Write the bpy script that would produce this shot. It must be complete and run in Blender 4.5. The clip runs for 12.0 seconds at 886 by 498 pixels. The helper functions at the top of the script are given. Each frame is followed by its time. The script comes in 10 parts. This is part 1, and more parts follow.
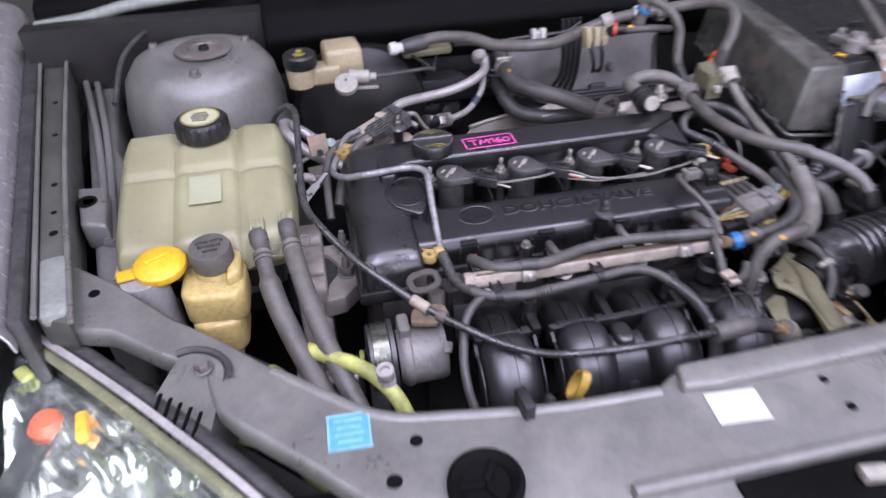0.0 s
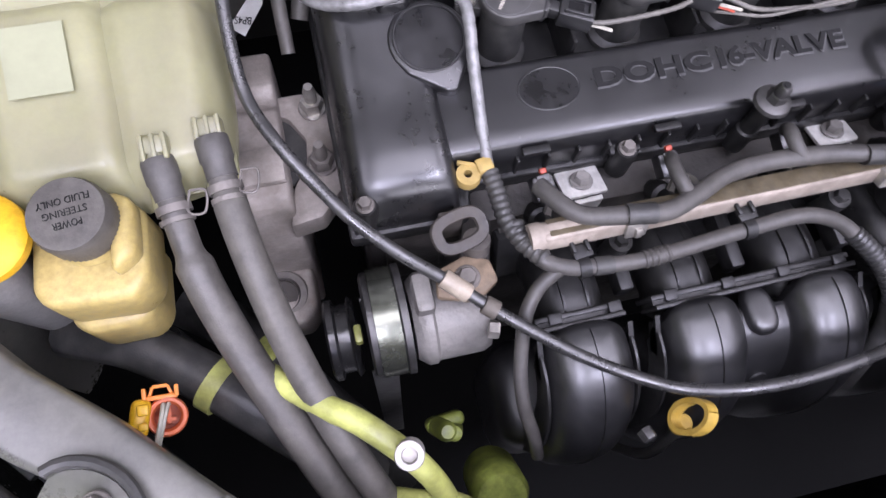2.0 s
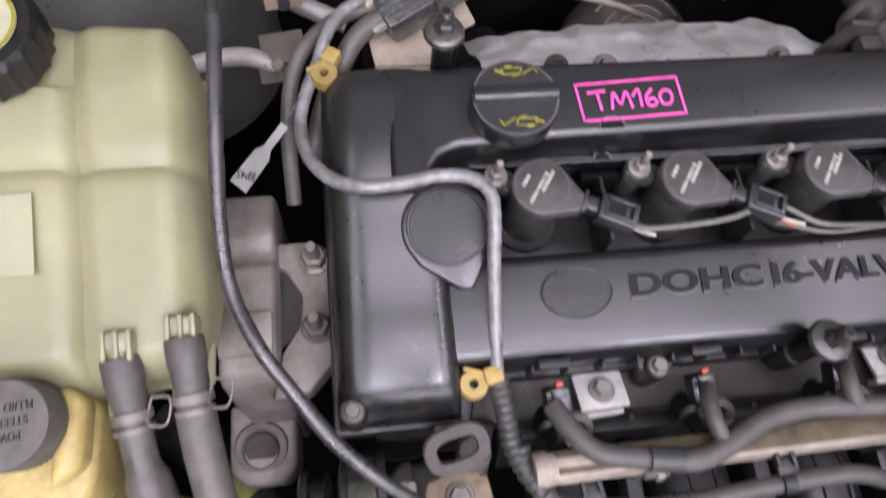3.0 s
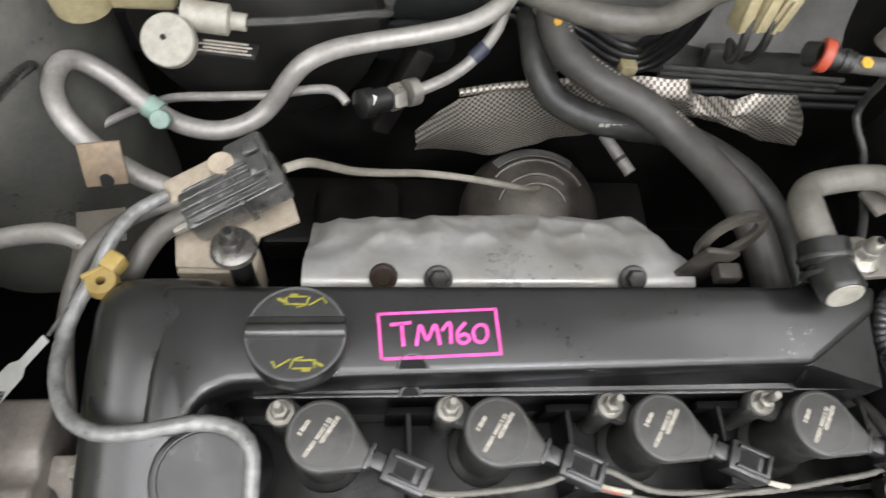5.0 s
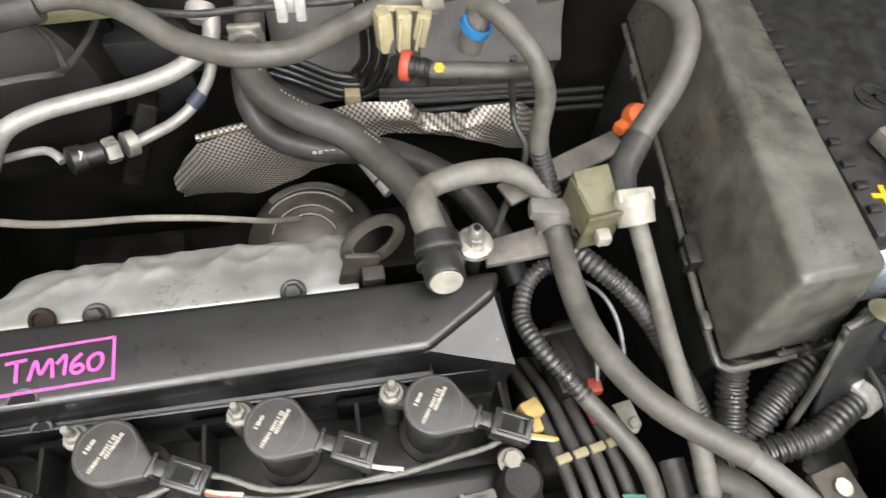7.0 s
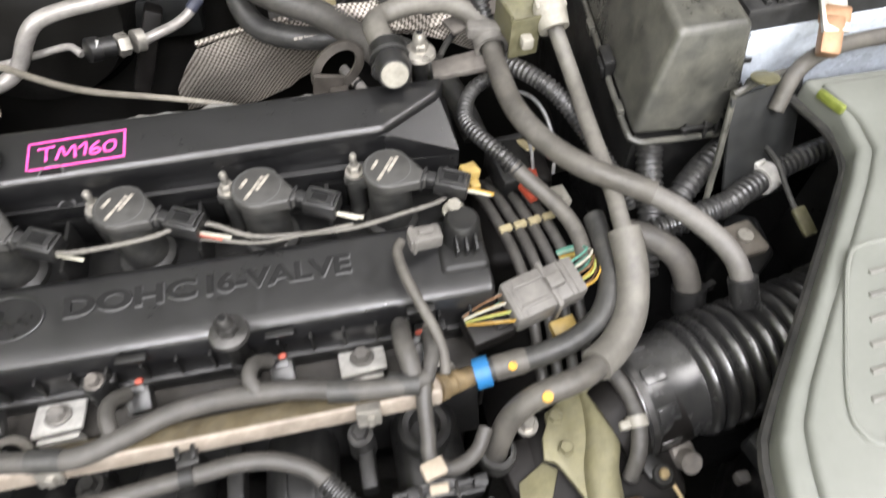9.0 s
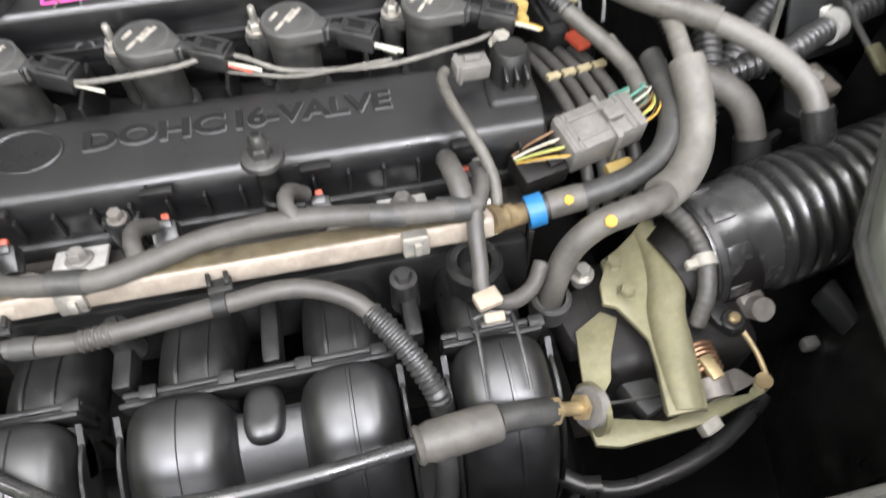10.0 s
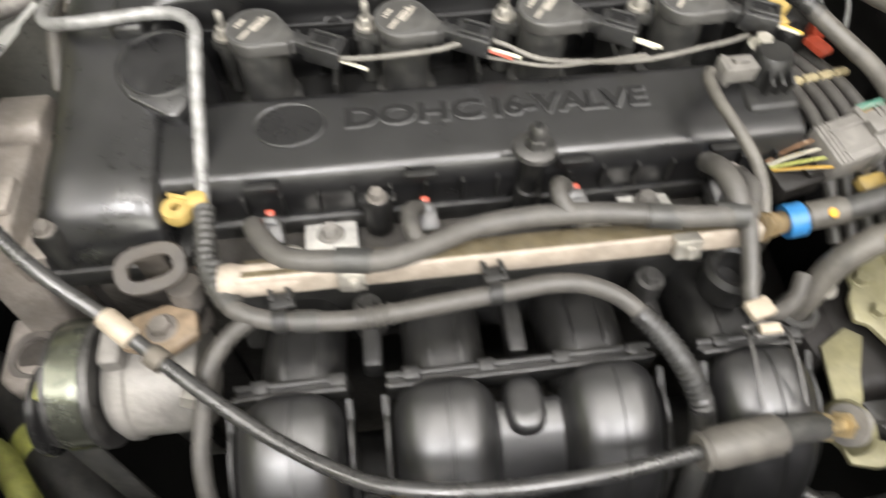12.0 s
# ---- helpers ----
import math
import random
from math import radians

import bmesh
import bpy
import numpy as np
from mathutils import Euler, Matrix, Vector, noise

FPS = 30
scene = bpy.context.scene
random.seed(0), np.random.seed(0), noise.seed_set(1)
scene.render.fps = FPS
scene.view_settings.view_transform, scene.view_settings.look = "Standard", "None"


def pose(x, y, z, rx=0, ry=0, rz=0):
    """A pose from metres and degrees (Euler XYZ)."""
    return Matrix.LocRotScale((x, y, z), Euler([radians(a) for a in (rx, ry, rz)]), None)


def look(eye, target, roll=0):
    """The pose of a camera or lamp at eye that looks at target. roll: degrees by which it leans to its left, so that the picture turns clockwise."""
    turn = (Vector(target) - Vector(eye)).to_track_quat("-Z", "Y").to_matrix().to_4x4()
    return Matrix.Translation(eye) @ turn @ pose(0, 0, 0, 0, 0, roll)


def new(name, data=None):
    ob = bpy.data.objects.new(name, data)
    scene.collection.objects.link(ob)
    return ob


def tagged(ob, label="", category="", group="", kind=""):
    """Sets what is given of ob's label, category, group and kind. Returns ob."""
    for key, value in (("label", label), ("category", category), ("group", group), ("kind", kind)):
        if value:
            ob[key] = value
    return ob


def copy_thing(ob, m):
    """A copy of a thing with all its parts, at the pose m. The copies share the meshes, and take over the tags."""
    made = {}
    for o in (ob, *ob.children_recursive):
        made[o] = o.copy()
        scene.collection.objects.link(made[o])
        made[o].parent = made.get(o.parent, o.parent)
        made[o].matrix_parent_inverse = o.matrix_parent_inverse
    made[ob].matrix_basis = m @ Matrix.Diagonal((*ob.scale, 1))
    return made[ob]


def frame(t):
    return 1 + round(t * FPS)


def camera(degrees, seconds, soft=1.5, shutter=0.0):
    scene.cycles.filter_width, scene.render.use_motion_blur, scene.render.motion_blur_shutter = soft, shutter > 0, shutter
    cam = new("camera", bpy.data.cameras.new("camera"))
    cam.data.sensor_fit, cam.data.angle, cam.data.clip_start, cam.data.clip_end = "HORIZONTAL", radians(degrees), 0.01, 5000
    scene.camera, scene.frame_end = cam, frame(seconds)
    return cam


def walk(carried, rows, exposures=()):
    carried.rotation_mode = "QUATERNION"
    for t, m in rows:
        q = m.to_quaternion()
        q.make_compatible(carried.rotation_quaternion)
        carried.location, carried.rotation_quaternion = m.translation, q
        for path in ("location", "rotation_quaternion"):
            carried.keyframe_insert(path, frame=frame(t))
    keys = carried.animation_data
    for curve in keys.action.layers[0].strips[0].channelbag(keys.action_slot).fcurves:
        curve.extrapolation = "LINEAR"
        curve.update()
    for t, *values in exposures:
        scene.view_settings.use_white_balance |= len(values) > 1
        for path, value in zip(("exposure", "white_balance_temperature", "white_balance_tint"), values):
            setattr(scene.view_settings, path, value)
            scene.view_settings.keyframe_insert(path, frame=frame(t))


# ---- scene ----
cam = camera(66.7, 12.0, soft=1.4, shutter=0.5)
PATH = [
    (0, (-0.3, -0.722, 1.359), (0.005, 0.815, 0.117), -1.3),
    (0.2, (-0.274, -0.638, 1.352), (-0.056, 0.84, 0.022), -1.2),
    (0.5, (-0.256, -0.531, 1.355), (-0.123, 0.727, -0.195), -2.2),
    (1, (-0.267, -0.359, 1.321), (-0.031, 0.47, -0.483), 2.0),
    (1.5, (-0.276, -0.313, 1.284), (-0.025, 0.374, -0.578), 6.2),
    (2, (-0.279, -0.3, 1.278), (-0.033, 0.327, -0.605), 9.3),
    (2.5, (-0.257, -0.247, 1.267), (-0.031, 0.375, -0.621), 11.1),
    (3, (-0.25, -0.171, 1.269), (-0.046, 0.507, -0.601), 11.6),
    (3.2, (-0.245, -0.147, 1.266), (-0.054, 0.539, -0.603), 11.4),
    (4.8, (-0.14, -0.08, 1.263), (0.078, 0.816, -0.512), 12.8),
    (5, (-0.121, -0.077, 1.268), (0.105, 0.828, -0.502), 12.8),
    (5.5, (-0.068, -0.073, 1.283), (0.17, 0.847, -0.476), 12.1),
    (6, (0.008, -0.081, 1.3), (0.262, 0.86, -0.447), 10.6),
    (6.5, (0.064, -0.1, 1.307), (0.328, 0.871, -0.421), 8.7),
    (6.7, (0.081, -0.111, 1.306), (0.351, 0.872, -0.415), 7.9),
    (8.3, (0.141, -0.235, 1.287), (0.407, 0.865, -0.362), 2.6),
    (8.5, (0.14, -0.26, 1.287), (0.396, 0.846, -0.36), 2.0),
    (9, (0.114, -0.337, 1.274), (0.356, 0.784, -0.364), 0.9),
    (9.5, (0.08, -0.39, 1.258), (0.319, 0.73, -0.382), 0.6),
    (10, (0.076, -0.398, 1.183), (0.289, 0.717, -0.464), -0.7),
    (10.5, (0.08, -0.395, 1.141), (0.259, 0.687, -0.532), -1.6),
    (11, (0.06, -0.395, 1.141), (0.218, 0.668, -0.546), -1.5),
    (11.5, (0.021, -0.395, 1.155), (0.163, 0.669, -0.533), -1.0),
    (12, (-0.063, -0.368, 1.187), (0.061, 0.71, -0.493), 0.2),
]
walk(cam, [(t, look(eye, target, roll)) for t, eye, target, roll in PATH],
     exposures=[(0.0, -1.02, 5650, 30), (1.2, -0.93, 5700, 28), (2.0, -0.82, 5800, 26), (3.0, -1.0, 6150, 23), (5.0, -0.9, 6400, 8), (6.5, -0.58, 6550, 7),
                (8.5, -0.46, 6550, 10), (9.5, -0.34, 6450, 10), (10.5, -0.16, 6300, 10), (11.5, -0.2, 6400, 10), (12.0, -0.3, 6850, 8)])

# ---- light: a garage with two rows of ceiling panels ----
world = bpy.data.worlds.new("world")
scene.world = world
world.use_nodes = True
world.node_tree.nodes["Background"].inputs[0].default_value = (0.9, 0.95, 1.0, 1)
world.node_tree.nodes["Background"].inputs[1].default_value = 0.012


def ceiling_lamp(x, y, sx, sy, watts, colour=(1.0, 0.965, 0.97)):
    data = bpy.data.lights.new("ceiling_lamp", "AREA")
    data.shape, data.size, data.size_y, data.energy = "RECTANGLE", sx, sy, watts
    data.color = colour
    ob = new("ceiling_lamp", data)
    ob.matrix_world = pose(x, y, 2.93)


LAMP_WATTS = 24
ceiling_lamp(0.0, -0.45, 2.0, 0.75, LAMP_WATTS * 2.2)
ceiling_lamp(-0.75, -1.75, 0.60, 1.3, LAMP_WATTS * 4.5, (0.95, 0.94, 1.0))
ceiling_lamp(0.75, -1.75, 0.60, 1.3, LAMP_WATTS * 4.5, (0.95, 0.94, 1.0))
ceiling_lamp(1.9, -1.0, 0.40, 2.9, LAMP_WATTS * 3.6)
ceiling_lamp(-1.9, -1.0, 0.40, 2.9, LAMP_WATTS * 2.4)
# added area light in an unseen window opening, for highlights from the front
data = bpy.data.lights.new("added_front_daylight", "AREA")
data.shape, data.size, data.size_y, data.energy = "RECTANGLE", 5.2, 1.3, 250
data.color = (1.0, 0.98, 0.94)
new("added_front_daylight", data).matrix_world = pose(0.8, -4.46, 1.85, 90, 0, 0)


# ---- materials ----
def mat(name, base, rough=0.5, metal=0.0, var=0.2, scale=30.0, bump=0.15, bscale=500.0, dust=0.0,
        dust_colour=(0.24, 0.23, 0.20), coat=0.0, sub=0.0, trans=0.0, each=0.0, rvar=0.12, spec=0.5, speck=0.14):
    m = bpy.data.materials.new(name)
    m.use_nodes = True
    nt = m.node_tree
    n, l = nt.nodes, nt.links
    bs = n["Principled BSDF"]
    tc = n.new("ShaderNodeTexCoord")
    big = n.new("ShaderNodeTexNoise")
    big.inputs["Scale"].default_value, big.inputs["Detail"].default_value = scale, 6
    fine = n.new("ShaderNodeTexNoise")
    fine.inputs["Scale"].default_value, fine.inputs["Detail"].default_value = bscale, 3
    for q in (big, fine):
        l.new(tc.outputs["Object"], q.inputs["Vector"])
    ramp = n.new("ShaderNodeMapRange")
    ramp.inputs["From Min"].default_value, ramp.inputs["From Max"].default_value = 0.3, 0.7
    ramp.inputs["To Min"].default_value, ramp.inputs["To Max"].default_value = 1 - var, 1 + var
    l.new(big.outputs["Fac"], ramp.inputs["Value"])
    colour = n.new("ShaderNodeMix")
    colour.data_type, colour.blend_type = "RGBA", "MULTIPLY"
    colour.inputs[0].default_value = 1
    colour.inputs[6].default_value = (*base, 1)
    l.new(ramp.outputs[0], colour.inputs[7])
    out = colour.outputs[2]
    # fine grime and scuffs over the broad variation
    grit = n.new("ShaderNodeTexNoise")
    grit.inputs["Scale"].default_value, grit.inputs["Detail"].default_value, grit.inputs["Roughness"].default_value = 160, 5, 0.7
    l.new(tc.outputs["Object"], grit.inputs["Vector"])
    gr = n.new("ShaderNodeMapRange")
    gr.inputs["From Min"].default_value, gr.inputs["From Max"].default_value = 0.35, 0.65
    gr.inputs["To Min"].default_value, gr.inputs["To Max"].default_value = 1 - speck, 1 + speck
    l.new(grit.outputs["Fac"], gr.inputs["Value"])
    c1 = n.new("ShaderNodeMix")
    c1.data_type, c1.blend_type = "RGBA", "MULTIPLY"
    c1.inputs[0].default_value = 1
    l.new(out, c1.inputs[6])
    l.new(gr.outputs[0], c1.inputs[7])
    out = c1.outputs[2]
    if each:
        info = n.new("ShaderNodeObjectInfo")
        mr = n.new("ShaderNodeMapRange")
        mr.inputs["To Min"].default_value, mr.inputs["To Max"].default_value = 1 - each, 1 + each
        l.new(info.outputs["Random"], mr.inputs["Value"])
        c2 = n.new("ShaderNodeMix")
        c2.data_type, c2.blend_type = "RGBA", "MULTIPLY"
        c2.inputs[0].default_value = 1
        l.new(out, c2.inputs[6])
        l.new(mr.outputs[0], c2.inputs[7])
        out = c2.outputs[2]
    if dust:
        spread = n.new("ShaderNodeTexNoise")
        spread.inputs["Scale"].default_value, spread.inputs["Detail"].default_value = scale * 2.3, 8
        spread.inputs["Roughness"].default_value = 0.65
        l.new(tc.outputs["Object"], spread.inputs["Vector"])
        dr = n.new("ShaderNodeMapRange")
        dr.inputs["From Min"].default_value, dr.inputs["From Max"].default_value = 0.4, 0.8
        dr.inputs["To Max"].default_value = dust
        l.new(spread.outputs["Fac"], dr.inputs["Value"])
        c3 = n.new("ShaderNodeMix")
        c3.data_type = "RGBA"
        l.new(dr.outputs[0], c3.inputs[0])
        l.new(out, c3.inputs[6])
        c3.inputs[7].default_value = (*dust_colour, 1)
        out = c3.outputs[2]
    l.new(out, bs.inputs["Base Color"])
    rr = n.new("ShaderNodeMapRange")
    rr.inputs["From Min"].default_value, rr.inputs["From Max"].default_value = 0.3, 0.7
    rr.inputs["To Min"].default_value, rr.inputs["To Max"].default_value = max(rough - rvar, 0.02), min(rough + rvar, 1)
    l.new(big.outputs["Fac"], rr.inputs["Value"])
    scuff = n.new("ShaderNodeMath")
    scuff.operation = "MULTIPLY"
    gs = n.new("ShaderNodeMapRange")
    gs.inputs["From Min"].default_value, gs.inputs["From Max"].default_value = 0.35, 0.65
    gs.inputs["To Min"].default_value, gs.inputs["To Max"].default_value = 0.88, 1.14
    l.new(grit.outputs["Fac"], gs.inputs["Value"])
    l.new(rr.outputs[0], scuff.inputs[0])
    l.new(gs.outputs[0], scuff.inputs[1])
    l.new(scuff.outputs[0], bs.inputs["Roughness"])
    bs.inputs["Metallic"].default_value = metal
    bs.inputs["Coat Weight"].default_value = coat
    bs.inputs["Coat Roughness"].default_value = 0.32
    bs.inputs["Specular IOR Level"].default_value = spec
    if sub:
        bs.inputs["Subsurface Weight"].default_value = sub
        bs.inputs["Subsurface Radius"].default_value = (0.02, 0.018, 0.01)
        bs.inputs["Subsurface Scale"].default_value = 1.0
    bs.inputs["Transmission Weight"].default_value = trans
    if bump:
        bp = n.new("ShaderNodeBump")
        bp.inputs["Strength"].default_value, bp.inputs["Distance"].default_value = bump, 0.001
        l.new(fine.outputs["Fac"], bp.inputs["Height"])
        l.new(bp.outputs[0], bs.inputs["Normal"])
    return m


BLACK = mat("black_plastic", (0.009, 0.009, 0.009), 0.40, var=0.25, dust=0.06, bump=0.2, bscale=900)
GLOSS = mat("moulded_black_plastic", (0.0070, 0.0070, 0.0075), 0.41, var=0.25, dust=0.02, spec=1.0, rvar=0.05, coat=0.35, speck=0.10, bump=0.10, bscale=500)
COVER = mat("textured_black_plastic", (0.0075, 0.0075, 0.008), 0.32, var=0.2, speck=0.05, spec=1.0, rvar=0.03, bump=0.06, bscale=1500)
# near black: the shade of the deep bay is put into this colour
BAY = mat("shade_deepened_black", (0.0035, 0.0035, 0.0035), 0.7, var=0.4, scale=12, spec=0.08)
# grey chosen for the sheen it throws on the covers
HOOD = mat("grey_hood_lining", (0.22, 0.22, 0.215), 0.6, var=0.15, scale=6)
# oily metal, its base also lowered to stand for deep shade
DEEP = mat("oily_shaded_metal", (0.007, 0.006, 0.0055), 0.55, var=0.5, spec=0.3, dust=0.04, scale=18, bump=0.4, bscale=150)
RUBBER = mat("dusty_rubber", (0.077, 0.072, 0.064), 0.5, var=0.2, dust=0.3, dust_colour=(0.24, 0.222, 0.185), bump=0.15, bscale=700)
RUBBER_PALE = mat("pale_dusty_rubber", (0.115, 0.109, 0.096), 0.5, var=0.2, dust=0.4, dust_colour=(0.26, 0.245, 0.21), bump=0.15, bscale=600)
BROWNIRON = mat("brown_stained_iron", (0.042, 0.036, 0.030), 0.6, var=0.35, scale=60, dust=0.1, bump=0.3, bscale=250)
RUBBER_MID = mat("taped_harness_rubber", (0.056, 0.053, 0.049), 0.48, var=0.2, dust=0.22, dust_colour=(0.20, 0.188, 0.16), bump=0.15, bscale=700)
RUBBER_DARK = mat("dark_rubber", (0.030, 0.030, 0.029), 0.45, var=0.2, dust=0.2, bump=0.15, bscale=700)
LOOM = mat("grey_woven_sleeve", (0.20, 0.20, 0.198), 0.38, 0.25, var=0.3, scale=80, dust=0.2, bump=0.5, bscale=350)
ALU = mat("dull_aluminium", (0.36, 0.342, 0.32), 0.45, 0.3, var=0.15, bump=0.15, bscale=200)
CAST = mat("cast_aluminium", (0.21, 0.20, 0.185), 0.55, 0.3, var=0.25, scale=25, dust=0.25, bump=0.6, bscale=260)
CASTDARK = mat("stained_cast_metal", (0.17, 0.155, 0.14), 0.55, 0.4, var=0.35, scale=30, dust=0.3, bump=0.6, bscale=220)
STEEL = mat("zinc_steel", (0.42, 0.40, 0.36), 0.38, 0.7, var=0.2, scale=60, bump=0.1)
DARKSTEEL = mat("dark_steel", (0.09, 0.088, 0.085), 0.4, 0.7, var=0.3, scale=60, bump=0.2)
RAIL = mat("bronze_passivated_rail", (0.30, 0.26, 0.215), 0.55, 0.1, var=0.3, scale=30, dust=0.45, dust_colour=(0.16, 0.12, 0.09), bump=0.2, bscale=200)
KHAKI = mat("khaki_zinc_plate", (0.185, 0.172, 0.098), 0.45, 0.25, var=0.15, scale=25, dust=0.25, bump=0.12, bscale=250)
BRASS = mat("brass", (0.40, 0.31, 0.17), 0.42, 0.6, var=0.2, scale=60)
COPPER = mat("coppery_spring", (0.27, 0.16, 0.095), 0.4, 0.7, var=0.2, scale=90)
TANK = mat("yellowed_translucent_plastic", (0.242, 0.238, 0.132), 0.38, var=0.2, scale=9, dust=0.55, dust_colour=(0.24, 0.215, 0.15), speck=0.04, sub=0.35, bump=0.15, bscale=120)
PSTANK = mat("amber_translucent_plastic", (0.40, 0.315, 0.115), 0.38, var=0.12, scale=20, sub=0.3, bump=0.15, bscale=150)
CREAM = mat("cream_plastic", (0.34, 0.29, 0.17), 0.45, var=0.12, scale=25, dust=0.15)
PALEPLASTIC = mat("off_white_plastic", (0.29, 0.275, 0.235), 0.45, var=0.15, scale=40, dust=0.25)
GREYPLASTIC = mat("grey_connector_plastic", (0.135, 0.128, 0.118), 0.5, var=0.15, dust=0.25, scale=60)
PANEL = mat("dark_grey_panel_paint", (0.116, 0.115, 0.104), 0.36, var=0.2, scale=9, dust=0.5, dust_colour=(0.25, 0.243, 0.205), spec=0.9, bump=0.06, bscale=300)
SILVERPAINT = mat("light_grey_lid", (0.17, 0.178, 0.158), 0.38, speck=0.03, var=0.08, scale=8, dust=0.1, dust_colour=(0.42, 0.43, 0.40), bump=0.08, bscale=300)
YELLOW = mat("yellow_plastic", (0.66, 0.38, 0.008), 0.4, var=0.1)
DIPYELLOW = mat("dipstick_yellow_plastic", (0.46, 0.30, 0.045), 0.45, var=0.2, dust=0.2)
CLIPYELLOW = mat("ochre_clip_plastic", (0.32, 0.225, 0.065), 0.5, var=0.25, dust=0.2)
ORANGE = mat("orange_connector_plastic", (0.75, 0.25, 0.03), 0.45, var=0.15)
ALLOYWHITE = mat("white_clip_plastic", (0.46, 0.45, 0.42), 0.45, var=0.1, scale=40, dust=0.15)
REDORANGE = mat("red_orange_plastic", (0.55, 0.12, 0.035), 0.45, var=0.15)
RED = mat("red_plastic", (0.38, 0.06, 0.03), 0.45, var=0.1)
BLUE = mat("blue_plastic", (0.02, 0.14, 0.33), 0.4, var=0.1)
WHITE = mat("white_label", (0.52, 0.52, 0.50), 0.5, var=0.06, scale=60, speck=0.05)
LIGHTPRINT = mat("pale_print", (0.40, 0.37, 0.32), 0.6, var=0.2, scale=200)
YELLOWPRINT = mat("yellow_print", (0.26, 0.24, 0.03), 0.6, var=0.2, scale=150)
CYAN = mat("cyan_label", (0.09, 0.30, 0.42), 0.4, var=0.08)
PINK = mat("pink_marker_ink", (0.80, 0.10, 0.42), 0.5, var=0.12, scale=200)
SEAT = mat("dull_recess_plastic", (0.0045, 0.0045, 0.005), 0.36, var=0.1, scale=40, spec=0.7, speck=0.04, bump=0.03, bscale=700)
RUST = mat("dark_rust", (0.028, 0.014, 0.008), 0.75, var=0.5, scale=120, bump=0.5, bscale=400)
HEADCAST = mat("oily_head_casting", (0.028, 0.025, 0.022), 0.55, 0.2, var=0.5, scale=30, dust=0.1, bump=0.6, bscale=220)
RAILTOP = mat("olive_bronze_rail_top", (0.105, 0.085, 0.050), 0.45, 0.3, var=0.35, scale=40, dust=0.2, bump=0.2, bscale=200)
LETTER = mat("letter_relief", (0.007, 0.007, 0.007), 0.6, var=0.15, bump=0.1, spec=0.3)
# lighter grey that paints the glint of rounded edges
RIDGE = mat("pale_edge_glint", (0.085, 0.085, 0.085), 0.4, var=0.2, bump=0.1)
# lime tone, on pipes and hoses a painted green reflection
LIME = mat("lime_colour_and_reflection", (0.36, 0.38, 0.10), 0.45, var=0.45, scale=30, dust=0.2)
SHIELD = mat("crumpled_heat_shield", (0.60, 0.60, 0.59), 0.42, 0.45, var=0.2, scale=10, dust=0.45, dust_colour=(0.26, 0.22, 0.13), speck=0.04, rvar=0.2, bump=0.15, bscale=60)
PAD = mat("dusty_sound_pad", (0.105, 0.102, 0.096), 0.75, var=0.4, scale=14, dust=0.5, dust_colour=(0.12, 0.115, 0.105), bump=0.3, bscale=200)
BELT = mat("polished_belt", (0.20, 0.21, 0.17), 0.22, 0.85, var=0.15, spec=0.8, bump=0.03)
CONCRETE = mat("garage_concrete", (0.24, 0.235, 0.225), 0.7, var=0.15, scale=2.5, bump=0.3, bscale=60)
WALLPAINT = mat("garage_wall_paint", (0.62, 0.62, 0.58), 0.7, var=0.06, scale=3, bump=0.05)
GREENWALL = mat("green_wall_paint", (0.46, 0.58, 0.20), 0.6, var=0.08, scale=3, bump=0.05)
# base lightened to carry the bright reflection on a darker fender
BODYPAINT = mat("car_paint_pale_reflection", (0.48, 0.455, 0.455), 0.22, 0.6, var=0.05, coat=1.0, bump=0.0)
BATTERY = mat("black_battery_case", (0.009, 0.009, 0.009), 0.45, var=0.3, dust=0.03, dust_colour=(0.5, 0.5, 0.48), scale=60)
BATLABEL = mat("silver_blue_label", (0.55, 0.60, 0.66), 0.35, var=0.06)
LAMPHOUSE = mat("headlamp_chrome", (0.74, 0.77, 0.72), 0.14, 0.9, var=0.35, scale=40, speck=0.05)
AMBER = mat("amber_lens", (0.70, 0.30, 0.03), 0.3, var=0.1)
GREENWIRE = mat("green_wire", (0.09, 0.25, 0.19), 0.45)
ORANGEWIRE = mat("yellow_wire", (0.38, 0.23, 0.04), 0.45)
WHITEWIRE = mat("white_wire", (0.40, 0.385, 0.32), 0.45)

CANISTER = mat("sooty_pressed_steel", (0.12, 0.108, 0.095), 0.40, 0.5, var=0.45, scale=26, dust=0.3, dust_colour=(0.14, 0.125, 0.105), bump=0.3, bscale=300)
RAILGREY = mat("dull_olive_rail_paint", (0.060, 0.062, 0.052), 0.42, var=0.3, scale=14, dust=0.4, dust_colour=(0.13, 0.13, 0.105), spec=0.6)
PADGREY = mat("pale_green_grey_plate", (0.21, 0.23, 0.20), 0.45, var=0.2, scale=20, dust=0.2)
DEEPGREY = mat("dusty_dark_grey_bracket", (0.018, 0.019, 0.019), 0.5, var=0.35, scale=22, dust=0.25, dust_colour=(0.06, 0.06, 0.053))
AMBERRED = mat("dull_red_lens", (0.38, 0.10, 0.05), 0.3, var=0.15)
LENSEDGE = mat("olive_lens_edge", (0.17, 0.175, 0.10), 0.2, var=0.3, scale=30, coat=0.5)
CABLE = mat("glossy_black_cable", (0.028, 0.028, 0.028), 0.30, var=0.25, scale=40, dust=0.2, dust_colour=(0.13, 0.125, 0.11), spec=0.9, bump=0.05)
